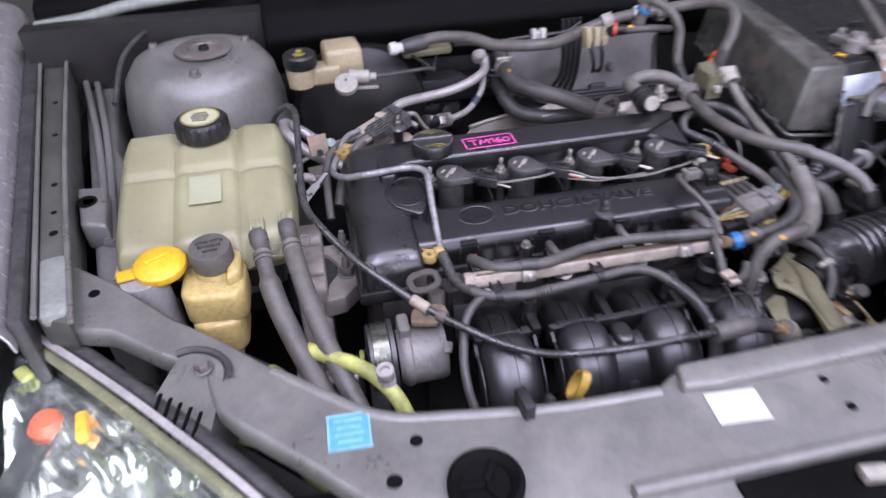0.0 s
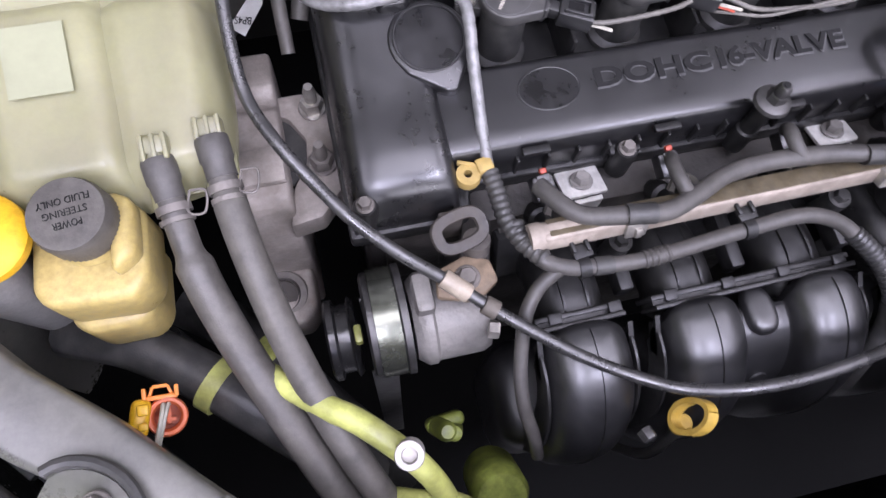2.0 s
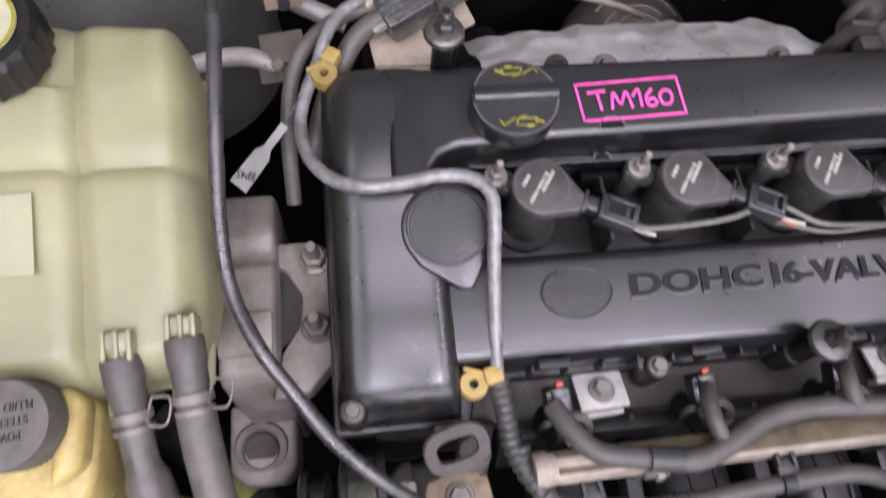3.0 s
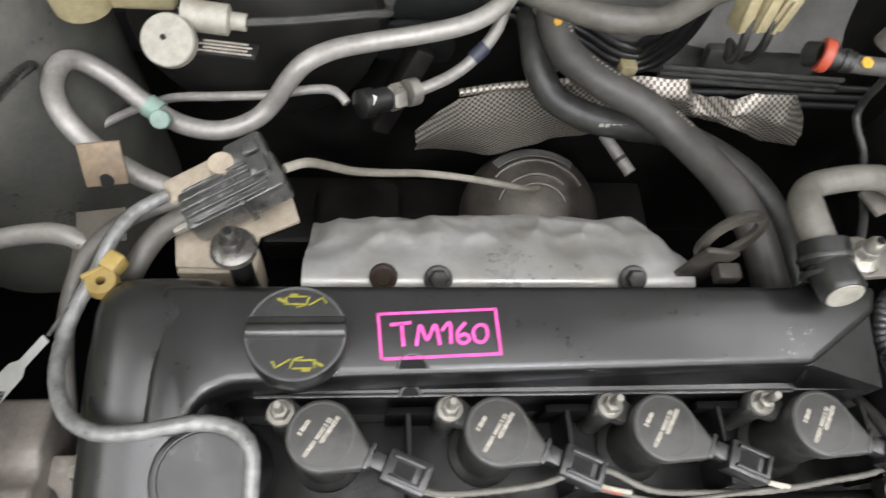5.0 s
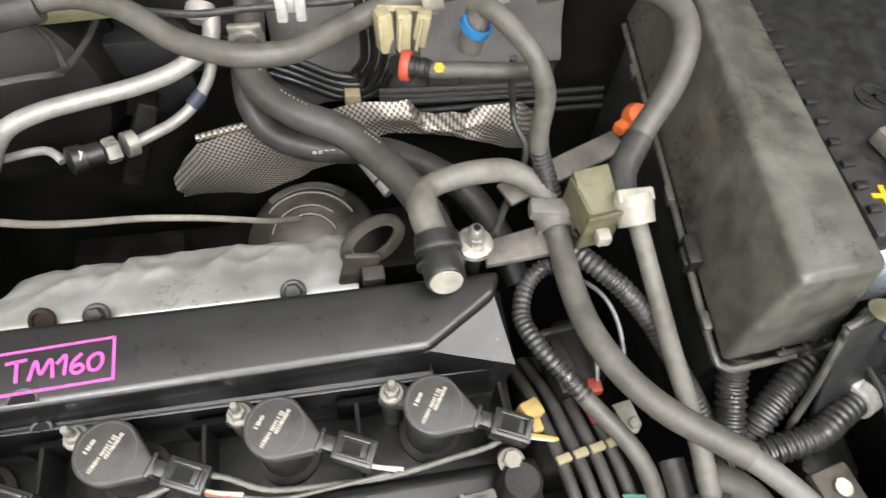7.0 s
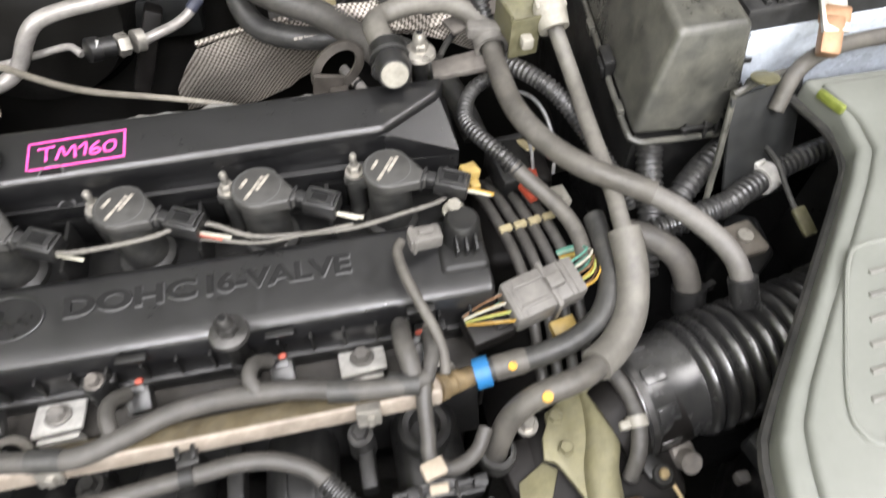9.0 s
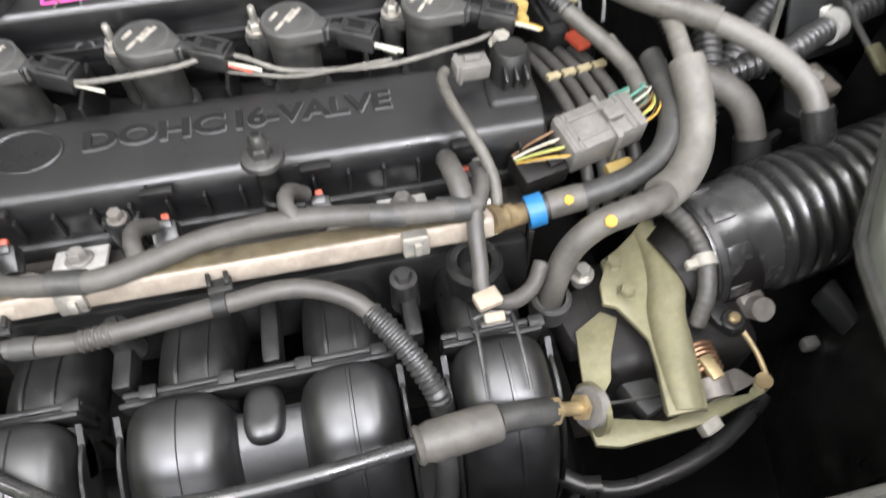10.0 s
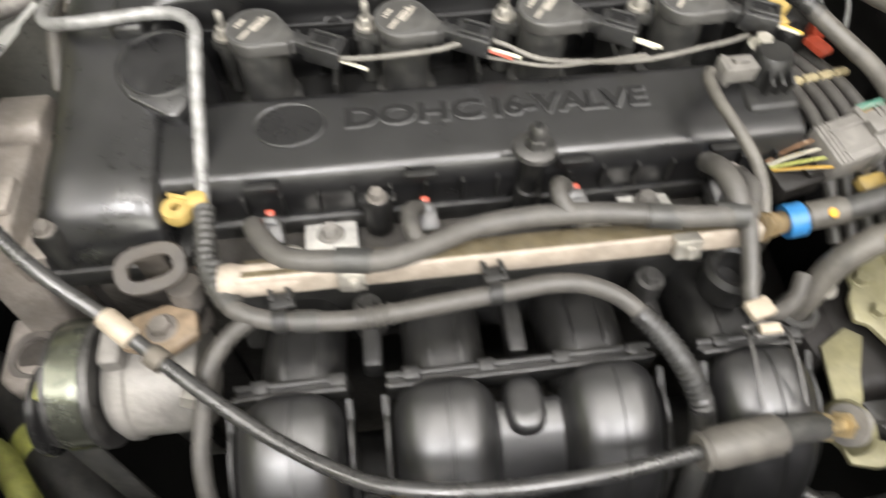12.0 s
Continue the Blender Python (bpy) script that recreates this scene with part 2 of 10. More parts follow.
CONDUIT = mat("dark_conduit_plastic", (0.024, 0.024, 0.024), 0.36, var=0.25, scale=40, dust=0.22, dust_colour=(0.12, 0.115, 0.10), spec=0.8, bump=0.1)
STUDMETAL = mat("burnished_dark_steel", (0.16, 0.155, 0.145), 0.28, 0.85, var=0.3, scale=70, bump=0.1)
FOIL = mat("woven_foil", (0.60, 0.59, 0.56), 0.45, 0.55, var=0.12, scale=30, bump=0.0)
_n, _l = FOIL.node_tree.nodes, FOIL.node_tree.links
_tc = _n.new("ShaderNodeTexCoord")
_mp = _n.new("ShaderNodeMapping")
_mp.inputs["Scale"].default_value = (1.0, 0.0, 1.15)
_mp.inputs["Rotation"].default_value = (0.0, radians(10), 0.0)
_ck = _n.new("ShaderNodeTexChecker")
_ck.inputs["Scale"].default_value = 330
_ck.inputs["Color1"].default_value, _ck.inputs["Color2"].default_value = (0.52, 0.48, 0.42, 1), (0.13, 0.115, 0.095, 1)
_l.new(_tc.outputs["Object"], _mp.inputs[0])
_l.new(_mp.outputs[0], _ck.inputs["Vector"])
_l.new(_ck.outputs["Color"], _n["Principled BSDF"].inputs["Base Color"])
_bp = _n.new("ShaderNodeBump")
_bp.inputs["Strength"].default_value, _bp.inputs["Distance"].default_value = 0.8, 0.001
_l.new(_ck.outputs["Fac"], _bp.inputs["Height"])
_l.new(_bp.outputs[0], _n["Principled BSDF"].inputs["Normal"])

GLASS = bpy.data.materials.new("clear_lens")
GLASS.use_nodes = True
_g = GLASS.node_tree.nodes["Principled BSDF"]
_g.inputs["Transmission Weight"].default_value, _g.inputs["Roughness"].default_value = 1.0, 0.03
_g.inputs["Base Color"].default_value, _g.inputs["IOR"].default_value = (0.93, 0.97, 0.93, 1), 1.25


CAPPLASTIC = mat("matt_cap_plastic", (0.042, 0.041, 0.039), 0.45, var=0.2, dust=0.1, spec=0.7, bump=0.1)
RUSTSTEEL = mat("dull_brown_steel", (0.10, 0.088, 0.072), 0.6, 0.2, var=0.35, scale=50, dust=0.2, bump=0.3, bscale=250)
MOUNT = mat("pale_cast_alloy", (0.30, 0.27, 0.24), 0.55, 0.2, var=0.3, scale=18, dust=0.55, dust_colour=(0.14, 0.115, 0.09), bump=0.5, bscale=260)
DOME = mat("satin_dome_plastic", (0.010, 0.010, 0.0105), 0.31, bump=0.03, var=0.2, dust=0.01, speck=0.05, spec=1.0, rvar=0.05)
# green reflected light put into the base colour of dark castings
GREENGLINT = mat("green_reflection_tint", (0.20, 0.235, 0.045), 0.5, var=0.5, scale=40, bump=0.3)
PALECYAN = mat("pale_cyan_print", (0.20, 0.40, 0.50), 0.5, var=0.1)
CAPLABEL = mat("yellowed_cap_label", (0.44, 0.43, 0.28), 0.5, var=0.1, scale=60)
ALLOY = mat("bright_alloy_plate", (0.55, 0.54, 0.51), 0.5, 0.3, var=0.2, scale=60, dust=0.15)
OLIVE = mat("dull_olive_steel", (0.115, 0.108, 0.06), 0.5, 0.25, var=0.25, scale=40, dust=0.2)
COLLAR = mat("dusty_duct_rubber", (0.030, 0.030, 0.030), 0.24, var=0.2, scale=40, dust=0.10, spec=1.0, rvar=0.05, coat=0.9)
BELLOWS = mat("satin_duct_rubber", (0.020, 0.020, 0.0205), 0.24, var=0.2, dust=0.06, speck=0.04, spec=1.0, rvar=0.05, coat=0.5)
PUMPTAN = mat("brown_stained_cast", (0.22, 0.165, 0.11), 0.55, 0.1, var=0.3, scale=40, dust=0.3, dust_colour=(0.12, 0.09, 0.06), bump=0.4, bscale=250)
TAN = mat("tan_bracket_paint", (0.34, 0.29, 0.225), 0.5, var=0.15, scale=30, dust=0.25, dust_colour=(0.2, 0.16, 0.11))
TANSTEEL = mat("ochre_stained_steel", (0.20, 0.145, 0.075), 0.5, 0.3, var=0.4, scale=60, dust=0.2)
BOOST = mat("dull_black_booster", (0.009, 0.0085, 0.0075), 0.5, var=0.5, scale=12, dust=0.15, dust_colour=(0.03, 0.0275, 0.022))
CONN = mat("smoky_connector_plastic", (0.045, 0.045, 0.044), 0.22, var=0.3, scale=40, spec=1.0, dust=0.15, coat=0.5)
PALEWIRE = mat("pale_sensor_wire", (0.26, 0.24, 0.20), 0.5, var=0.2)
OCHRE = mat("ochre_paint_dot", (0.50, 0.27, 0.025), 0.6, var=0.25, scale=200)
PALEGREEN = mat("faded_green_label", (0.29, 0.30, 0.19), 0.5, var=0.08, scale=25, speck=0.03)
PURPLEGREY = mat("grey_filler_neck", (0.24, 0.235, 0.225), 0.5, var=0.15, scale=20, dust=0.2)


# ---- mesh builders ----
def absorb(bm, part_bm, m=None):
    """Adds one bmesh to another, at the pose m."""
    if m is not None:
        bmesh.ops.transform(part_bm, matrix=m, verts=part_bm.verts)
    me = bpy.data.meshes.new("t")
    part_bm.to_mesh(me)
    part_bm.free()
    bm.from_mesh(me)
    bpy.data.meshes.remove(me)
    return bm


def box(bm, sx, sy, sz, m=None, bevel=0.002, seg=2):
    """A rounded box, its middle at the origin of m."""
    b = bmesh.new()
    bmesh.ops.create_cube(b, size=1)
    bmesh.ops.scale(b, vec=(sx, sy, sz), verts=b.verts)
    if bevel:
        bmesh.ops.bevel(b, geom=b.edges[:], offset=min(bevel, 0.45 * min(sx, sy, sz)), segments=seg, profile=0.5, affect="EDGES")
    return absorb(bm, b, m)


def prism(bm, poly, z0, z1, m=None, bevel=0.002, seg=2, slope=0.0):
    """An upright prism on a polygon, with rounded edges; slope: the rise of its top along y."""
    b = bmesh.new()
    low = [b.verts.new((x, y, z0)) for x, y in poly]
    top = [b.verts.new((x, y, z1 + slope * y)) for x, y in poly]
    b.faces.new(low[::-1])
    b.faces.new(top)
    k = len(poly)
    for i in range(k):
        b.faces.new((low[i], low[(i + 1) % k], top[(i + 1) % k], top[i]))
    bmesh.ops.recalc_face_normals(b, faces=b.faces[:])
    if bevel:
        bmesh.ops.bevel(b, geom=b.edges[:], offset=bevel, segments=seg, profile=0.5, affect="EDGES", clamp_overlap=True)
    return absorb(bm, b, m)


def profile_x(bm, prof, x0, x1, bevel=0.003, seg=3):
    """A bar along x whose section is the polygon prof of (y, z)."""
    b = bmesh.new()
    a = [b.verts.new((x0, y, z)) for y, z in prof]
    c = [b.verts.new((x1, y, z)) for y, z in prof]
    b.faces.new(a)
    b.faces.new(c[::-1])
    k = len(prof)
    for i in range(k):
        b.faces.new((a[i], c[i], c[(i + 1) % k], a[(i + 1) % k]))
    bmesh.ops.recalc_face_normals(b, faces=b.faces[:])
    if bevel:
        bmesh.ops.bevel(b, geom=b.edges[:], offset=bevel, segments=seg, profile=0.5, affect="EDGES", clamp_overlap=True)
    return absorb(bm, b)


def lathe(bm, prof, m=None, seg=28):
    """A turned form: prof is (radius, height) from bottom to top; a ring where it never meets the axis."""
    b = bmesh.new()
    rings = []
    for r, z in prof:
        if r <= 1e-6:
            rings.append([b.verts.new((0, 0, z))])
        else:
            rings.append([b.verts.new((r * math.cos(2 * math.pi * i / seg), r * math.sin(2 * math.pi * i / seg), z)) for i in range(seg)])
    for p, q in zip(rings, rings[1:]):
        for i in range(seg):
            j = (i + 1) % seg
            if len(p) == 1 and len(q) > 1:
                b.faces.new((p[0], q[i], q[j]))
            elif len(q) == 1 and len(p) > 1:
                b.faces.new((p[i], p[j], q[0]))
            elif len(p) > 1:
                b.faces.new((p[i], p[j], q[j], q[i]))
    if len(rings[0]) > 1 and len(rings[-1]) > 1:
        p, q = rings[-1], rings[0]
        for i in range(seg):
            j = (i + 1) % seg
            b.faces.new((p[i], p[j], q[j], q[i]))
    else:
        for ring, flip in ((rings[0], True), (rings[-1], False)):
            if len(ring) > 1:
                b.faces.new(ring[::-1] if flip else ring)
    return absorb(bm, b, m)


def disc(bm, r, h, m=None, seg=28, edge=0.001):
    """A short cylinder standing on the origin of m."""
    e = min(edge, h * 0.4, r * 0.4)
    return lathe(bm, [(0, 0), (r - e, 0), (r, e), (r, h - e), (r - e, h), (0, h)], m, seg)


def spline(pts, step):
    """Points along a smooth curve through pts."""
    p = [Vector(q) for q in pts]
    p = [p[0] * 2 - p[1], *p, p[-1] * 2 - p[-2]]
    out = []
    for i in range(1, len(p) - 2):
        a, b, c, d = p[i - 1:i + 3]
        k = max(1, round((c - b).length / step))
        for j in range(k):
            t = j / k
            out.append(0.5 * (2 * b + (c - a) * t + (2 * a - 5 * b + 4 * c - d) * t * t + (3 * b - a - 3 * c + d) * t ** 3))
    out.append(p[-2])
    return out


def sweep(bm, path, section, caps=True):
    """Sweeps rings along path; section(k, s) gives the ring's (u, v) offsets at the point k, s metres along."""
    b = bmesh.new()
    tangents = [((path[min(i + 1, len(path) - 1)] - path[max(i - 1, 0)]).normalized()) for i in range(len(path))]
    side = tangents[0].orthogonal().normalized()
    if abs(tangents[0].z) < 0.9:
        side = tangents[0].cross(Vector((0, 0, 1))).normalized()
    rings, s = [], 0.0
    for i, (p, t) in enumerate(zip(path, tangents)):
        if i:
            s += (p - path[i - 1]).length
            side = (side - t * side.dot(t)).normalized()
        up = side.cross(t)
        rings.append([b.verts.new(p + side * u + up * v) for u, v in section(i, s)])
    k = len(rings[0])
    for p, q in zip(rings, rings[1:]):
        for i in range(k):
            b.faces.new((p[i], p[(i + 1) % k], q[(i + 1) % k], q[i]))
    if caps:
        b.faces.new(rings[0][::-1])
        b.faces.new(rings[-1])
    bmesh.ops.recalc_face_normals(b, faces=b.faces[:])
    return absorb(bm, b)


def tube(bm, pts, r, seg=12, step=0.006, ribs=0.0, depth=0.14):
    """A round hose through pts; ribs: the pitch of its corrugation."""
    path = spline(pts, ribs / 4 if ribs else step)
    ring = [(math.cos(2 * math.pi * i / seg), math.sin(2 * math.pi * i / seg)) for i in range(seg)]

    def section(i, s):
        k = r * (1 - (depth if ribs and i % 4 in (0, 3) else 0))
        return [(k * u, k * v) for u, v in ring]
    return sweep(bm, path, section)


def thicken(b, t):
    """Gives an open sheet an inner face at the depth t, closed along its border."""
    b.normal_update()
    twin = {v: b.verts.new(v.co - v.normal * t) for v in b.verts[:]}
    for f in b.faces[:]:
        b.faces.new([twin[v] for v in reversed(f.verts)])
    for e in [e for e in b.edges[:] if len(e.link_faces) == 1 and e.verts[0] in twin and e.verts[1] in twin]:
        u, v = e.verts
        b.faces.new((v, u, twin[u], twin[v]))
    bmesh.ops.recalc_face_normals(b, faces=b.faces[:])
    return b


def hexagon(bm, across, h, m):
    """A hexagon head with a chamfered top."""
    r = across / math.sqrt(3)
    return lathe(bm, [(0, 0), (r, 0), (r, h * 0.8), (r * 0.86, h), (0, h)], m, seg=6)


def aim(a, b):
    """The pose at a whose z points to b."""
    return Matrix.Translation(a) @ (Vector(b) - Vector(a)).to_track_quat("Z", "Y").to_matrix().to_4x4()


def mesh_of(bm, name, material, angle=38):
    me = bpy.data.meshes.new(name)
    bm.to_mesh(me)
    bm.free()
    me.materials.append(material)
    me.polygons.foreach_set("use_smooth", [True] * len(me.polygons))
    me.set_sharp_from_angle(angle=radians(angle))
    return me


def part(name, bm, material, parent=None, label=""):
    ob = new(name, mesh_of(bm, name, material))
    if parent is not None:
        ob.parent = parent
        ob.matrix_parent_inverse = parent.matrix_world.inverted() if parent.type == "EMPTY" and parent.parent is None else Matrix()
    return tagged(ob, label)


def thing(name, at, label, category, group="", kind=""):
    ob = new(name)
    ob.empty_display_size = 0.01
    ob.location = at
    ob.matrix_world = Matrix.Translation(at)
    return tagged(ob, label, category, group, kind)


def single(name, bm, material, label, category, group="", kind=""):
    return tagged(part(name, bm, material), label, category, group, kind)


def text_mesh(words, height, width, m, depth=0.0006, bold=0.0):
    """Lettering in the built-in font, scaled to a height and a width, its middle at m."""
    cu = bpy.data.curves.new("t", "FONT")
    cu.body, cu.align_x, cu.align_y, cu.extrude = words, "CENTER", "CENTER", 1.0
    cu.resolution_u, cu.offset = 3, bold
    for ch, style in zip(words, cu.body_format):
        style.kerning = -5 if ch == "1" and height > 0.012 else 0
    ob = bpy.data.objects.new("t", cu)
    scene.collection.objects.link(ob)
    dg = bpy.context.evaluated_depsgraph_get()
    me = bpy.data.meshes.new_from_object(ob.evaluated_get(dg))
    bpy.data.objects.remove(ob)
    b = bmesh.new()
    b.from_mesh(me)
    bpy.data.meshes.remove(me)
    xs, ys = [v.co.x for v in b.verts], [v.co.y for v in b.verts]
    cx, cy = (min(xs) + max(xs)) / 2, (min(ys) + max(ys)) / 2
    kx, ky = width / (max(xs) - min(xs)), height / (max(ys) - min(ys))
    for v in b.verts:
        v.co = ((v.co.x - cx) * kx, (v.co.y - cy) * ky, v.co.z * depth / 2)
    bmesh.ops.transform(b, matrix=m, verts=b.verts)
    return b


def hose(name, pts, r, material, label, category="hose", ribs=0.0, seg=12, depth=0.14):
    return single(name, tube(bmesh.new(), pts, r, seg, ribs=ribs, depth=depth), material, label, category)


def band(bm, a, b, r, w=0.003):
    """A clip band round a hose that runs from a towards b."""
    return lathe(bm, [(r * 0.9, -w), (r, -w), (r, w), (r * 0.9, w)], aim(a, b), seg=20)


# ---- the garage and the car's own shell ----
def slab(name, sx, sy, sz, x, y, z, material, kind="structure", label="", category=""):
    return single(name, box(bmesh.new(), sx, sy, sz, pose(x, y, z), bevel=0), material, label, category, kind=kind)


slab("floor", 9, 10, 0.1, 0, 0.5, -0.05, CONCRETE, label="smooth grey concrete garage floor", category="floor")
slab("ceiling", 9, 10, 0.1, 0, 0.5, 3.05, WALLPAINT, label="plain white garage ceiling", category="ceiling")
# unseen wall, its green added as a source of greenish reflections
slab("wall_west", 0.1, 10, 3, -4.55, 0.5, 1.5, GREENWALL, label="plain unseen garage wall, green added to tint reflections", category="wall")
slab("wall_east", 0.1, 10, 3, 4.55, 0.5, 1.5, WALLPAINT, label="plain pale garage wall", category="wall")
# unseen front wall, its opening added for the front light
bm = bmesh.new()
for sx, sz, x, z in ((9, 1.2, 0, 0.6), (9, 0.5, 0, 2.75), (2.7, 1.3, -3.15, 1.85), (1.1, 1.3, 3.95, 1.85)):
    box(bm, sx, 0.1, sz, pose(x, -4.55, z), 0)
single("wall_south", bm, WALLPAINT, "pale unseen garage wall with an added wide window", "wall", kind="structure")
slab("wall_north", 9, 0.1, 3, 0, 5.55, 1.5, WALLPAINT, label="plain pale garage wall", category="wall")

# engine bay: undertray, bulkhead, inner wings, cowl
# undertray and inner wings carry the bay's shade in their black
slab("undertray", 1.5, 1.05, 0.03, 0.0, 0.02, 0.30, BAY, label="undertray below the engine, blackened for shade", category="undertray")
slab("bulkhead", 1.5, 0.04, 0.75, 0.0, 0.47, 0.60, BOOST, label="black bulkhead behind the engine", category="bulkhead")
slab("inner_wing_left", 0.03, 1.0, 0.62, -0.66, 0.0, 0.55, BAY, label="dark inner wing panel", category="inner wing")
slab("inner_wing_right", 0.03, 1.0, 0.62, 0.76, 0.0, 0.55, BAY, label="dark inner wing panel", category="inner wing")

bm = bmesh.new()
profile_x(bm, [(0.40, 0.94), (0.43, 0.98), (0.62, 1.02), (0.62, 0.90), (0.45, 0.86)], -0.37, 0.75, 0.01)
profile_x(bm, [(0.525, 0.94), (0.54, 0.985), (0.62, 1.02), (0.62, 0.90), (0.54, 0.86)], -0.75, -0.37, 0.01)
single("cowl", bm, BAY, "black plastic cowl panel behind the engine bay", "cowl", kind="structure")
# unseen hood, added to block light and be mirrored in the covers
bm = bmesh.new()
b2 = bmesh.new()
box(b2, 1.42, 0.96, 0.03, pose(0, 0, 0), 0.01)
absorb(bm, b2, pose(0, 0.68, 1.03, -72, 0, 0) @ pose(0, -0.47, 0))
single("hood", bm, HOOD, "unseen raised hood, its grey underside shapes the reflections", "hood", kind="structure")


# radiator support panel at the front
PANEL_REAR = [(-0.585, -0.082), (-0.533, -0.127), (-0.473, -0.192), (-0.426, -0.231), (-0.374, -0.282), (-0.33, -0.32), (-0.297, -0.346), (-0.271, -0.358), (-0.235, -0.365), (-0.138, -0.378), (-0.044, -0.381), (-0.023, -0.369), (0.087, -0.361), (0.336, -0.354), (0.663, -0.347)]
PANEL_FRONT = [(0.663, -0.619), (-0.105, -0.632), (-0.201, -0.559), (-0.297, -0.447), (-0.343, -0.399), (-0.405, -0.342), (-0.424, -0.317), (-0.437, -0.264), (-0.454, -0.261), (-0.479, -0.244), (-0.528, -0.203), (-0.576, -0.188), (-0.609, -0.121)]
front = thing("radiator_support", (0.0, -0.45, 0.60), "dusty dark grey radiator support panel across the front", "front panel", kind="structure")
bm = bmesh.new()
prism(bm, PANEL_REAR + PANEL_FRONT, 0.872, 0.897, bevel=0.006, seg=3)
part("top_panel", bm, PANEL, front)
bm = bmesh.new()
# raised rear rim, stepped right-hand shelf and its folded edge
tube(bm, [(x, y - 0.006, 0.893) for x, y in PANEL_REAR[4:11]], 0.0065, 10)
prism(bm, [(-0.022, -0.369), (0.66, -0.352), (0.66, -0.384), (0.004, -0.397), (-0.028, -0.394)], 0.885, 0.9065, bevel=0.004, seg=3)
part("rim", bm, PANEL, front)
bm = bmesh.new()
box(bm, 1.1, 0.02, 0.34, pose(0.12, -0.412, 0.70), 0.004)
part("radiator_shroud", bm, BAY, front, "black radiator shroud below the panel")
bm = bmesh.new()
box(bm, 0.60, 0.012, 0.014, pose(0.19, -0.474, 0.8995), 0.004)
part("fold", bm, PANEL, front)
bm = bmesh.new()
lathe(bm, [(0.021, 0), (0.030, 0.0), (0.030, 0.008), (0.026, 0.011), (0.021, 0.008), (0.019, 0.004), (0, 0.003)], pose(-0.2155, -0.4435, 0.8965), 36)
for a in (90, 210, 330):
    box(bm, 0.006, 0.022, 0.005, pose(-0.2155, -0.4435, 0.901, 0, 0, a) @ pose(0, 0.012, 0), 0.001)
part("locating_recess", bm, BAY, front, "round black moulded recess")
for x, y, r in ((-0.260, -0.391, 0.0055), (-0.283, -0.424, 0.0065), (0.100, -0.407, 0.004), (0.104, -0.438, 0.0045), (-0.553, -0.140, 0.006)):
    bm = bmesh.new()
    disc(bm, r, 0.0012, pose(x, y, 0.8966), 18)
    part("hole_plug", bm, BAY, front)
bm = bmesh.new()
box(bm, 0.010, 0.024, 0.022, pose(-0.165, -0.380, 0.903, 0, 0, 8), 0.002)
part("hook", bm, BLACK, front, "small black clip at the panel's rear edge")
bm = bmesh.new()
prism(bm, [(-0.03, -0.482), (0.48, -0.478), (0.48, -0.60), (-0.03, -0.60)], 0.8965, 0.9005, bevel=0.001)
part("latch_recess", bm, BAY, front, "dark opening behind the grille")
bm = bmesh.new()
box(bm, 0.022, 0.012, 0.010, pose(0.072, -0.502, 0.905, 0, 0, -8), 0.002)
box(bm, 0.05, 0.009, 0.008, pose(0.106, -0.506, 0.905, 0, 0, -8), 0.003)
single("latch_connector", bm, PALEPLASTIC, "small white plug lying in the dark latch opening", "connector")

# arched mounting tower on the left arm, with slots in its sloping face and a fixing bolt
pad = thing("headlamp_mount", (-0.443, -0.285, 0.80), "grey slotted headlamp mounting with a hex bolt", "bracket")
bm = bmesh.new()
b2 = bmesh.new()
arch = [(0.028 * math.cos(radians(a)), 0.028 * math.sin(radians(a))) for a in range(20, 161, 14)]
top = [b2.verts.new((x, y * 0.75, 0.0)) for x, y in arch]
low = [b2.verts.new((x * 1.25 + (0.006 if x > 0 else -0.012), -0.052, -0.052)) for x, y in (arch[0], arch[-1])]
base = [b2.verts.new((v.co.x * 1.05, v.co.y + 0.004, -0.08)) for v in top] + [b2.verts.new((v.co.x, v.co.y, -0.08)) for v in low]
b2.faces.new(top + [low[1], low[0]])
ringv = top + [low[1], low[0]]
ringb = base[:len(top)] + [base[-1], base[-2]]
for i in range(len(ringv)):
    j = (i + 1) % len(ringv)
    b2.faces.new((ringv[j], ringv[i], ringb[i], ringb[j]))
b2.faces.new(ringb[::-1])
bmesh.ops.recalc_face_normals(b2, faces=b2.faces[:])
mm = pose(-0.441, -0.278, 0.901, 0, 0, -38)
absorb(bm, b2, mm)
part("body", bm, PANEL, pad)
bm = bmesh.new()
tube(bm, [mm @ Vector((x * 1.16, y * 0.9, 0.001)) for x, y in arch] , 0.0034, 8)
part("edge_seal", bm, RUBBER_DARK, pad, "black rubber arch round the mounting")
for k in range(5):
    bm = bmesh.new()
    box(bm, 0.0022, 0.034, 0.004, mm @ pose(-0.024 + 0.0118 * k, -0.036, -0.0275, 43, 0, 0), 0.0008)
    part("slot", bm, BAY, pad)
bm = bmesh.new()
disc(bm, 0.009, 0.002, mm @ pose(0.004, 0.006, 0.0005))
hexagon(bm, 0.0115, 0.006, mm @ pose(0.004, 0.006, 0.0025))
part("bolt", bm, CASTDARK, pad, "plain hex bolt")

# stickers on the panel
bm = bmesh.new()
box(bm, 0.036, 0.036, 0.0008, pose(-0.3125, -0.370, 0.8976, 0, 0, -2), 0)
cy = single("blue_sticker", bm, CYAN, "small square blue sticker with unreadable pale print", "sticker")
for k in range(4):
    bm = bmesh.new()
    box(bm, 0.024 - 0.004 * (k % 2), 0.0022, 0.0004, pose(-0.3125, -0.359 - 0.007 * k, 0.8982, 0, 0, -2), 0)
    part("print_bar", bm, PALECYAN, cy)
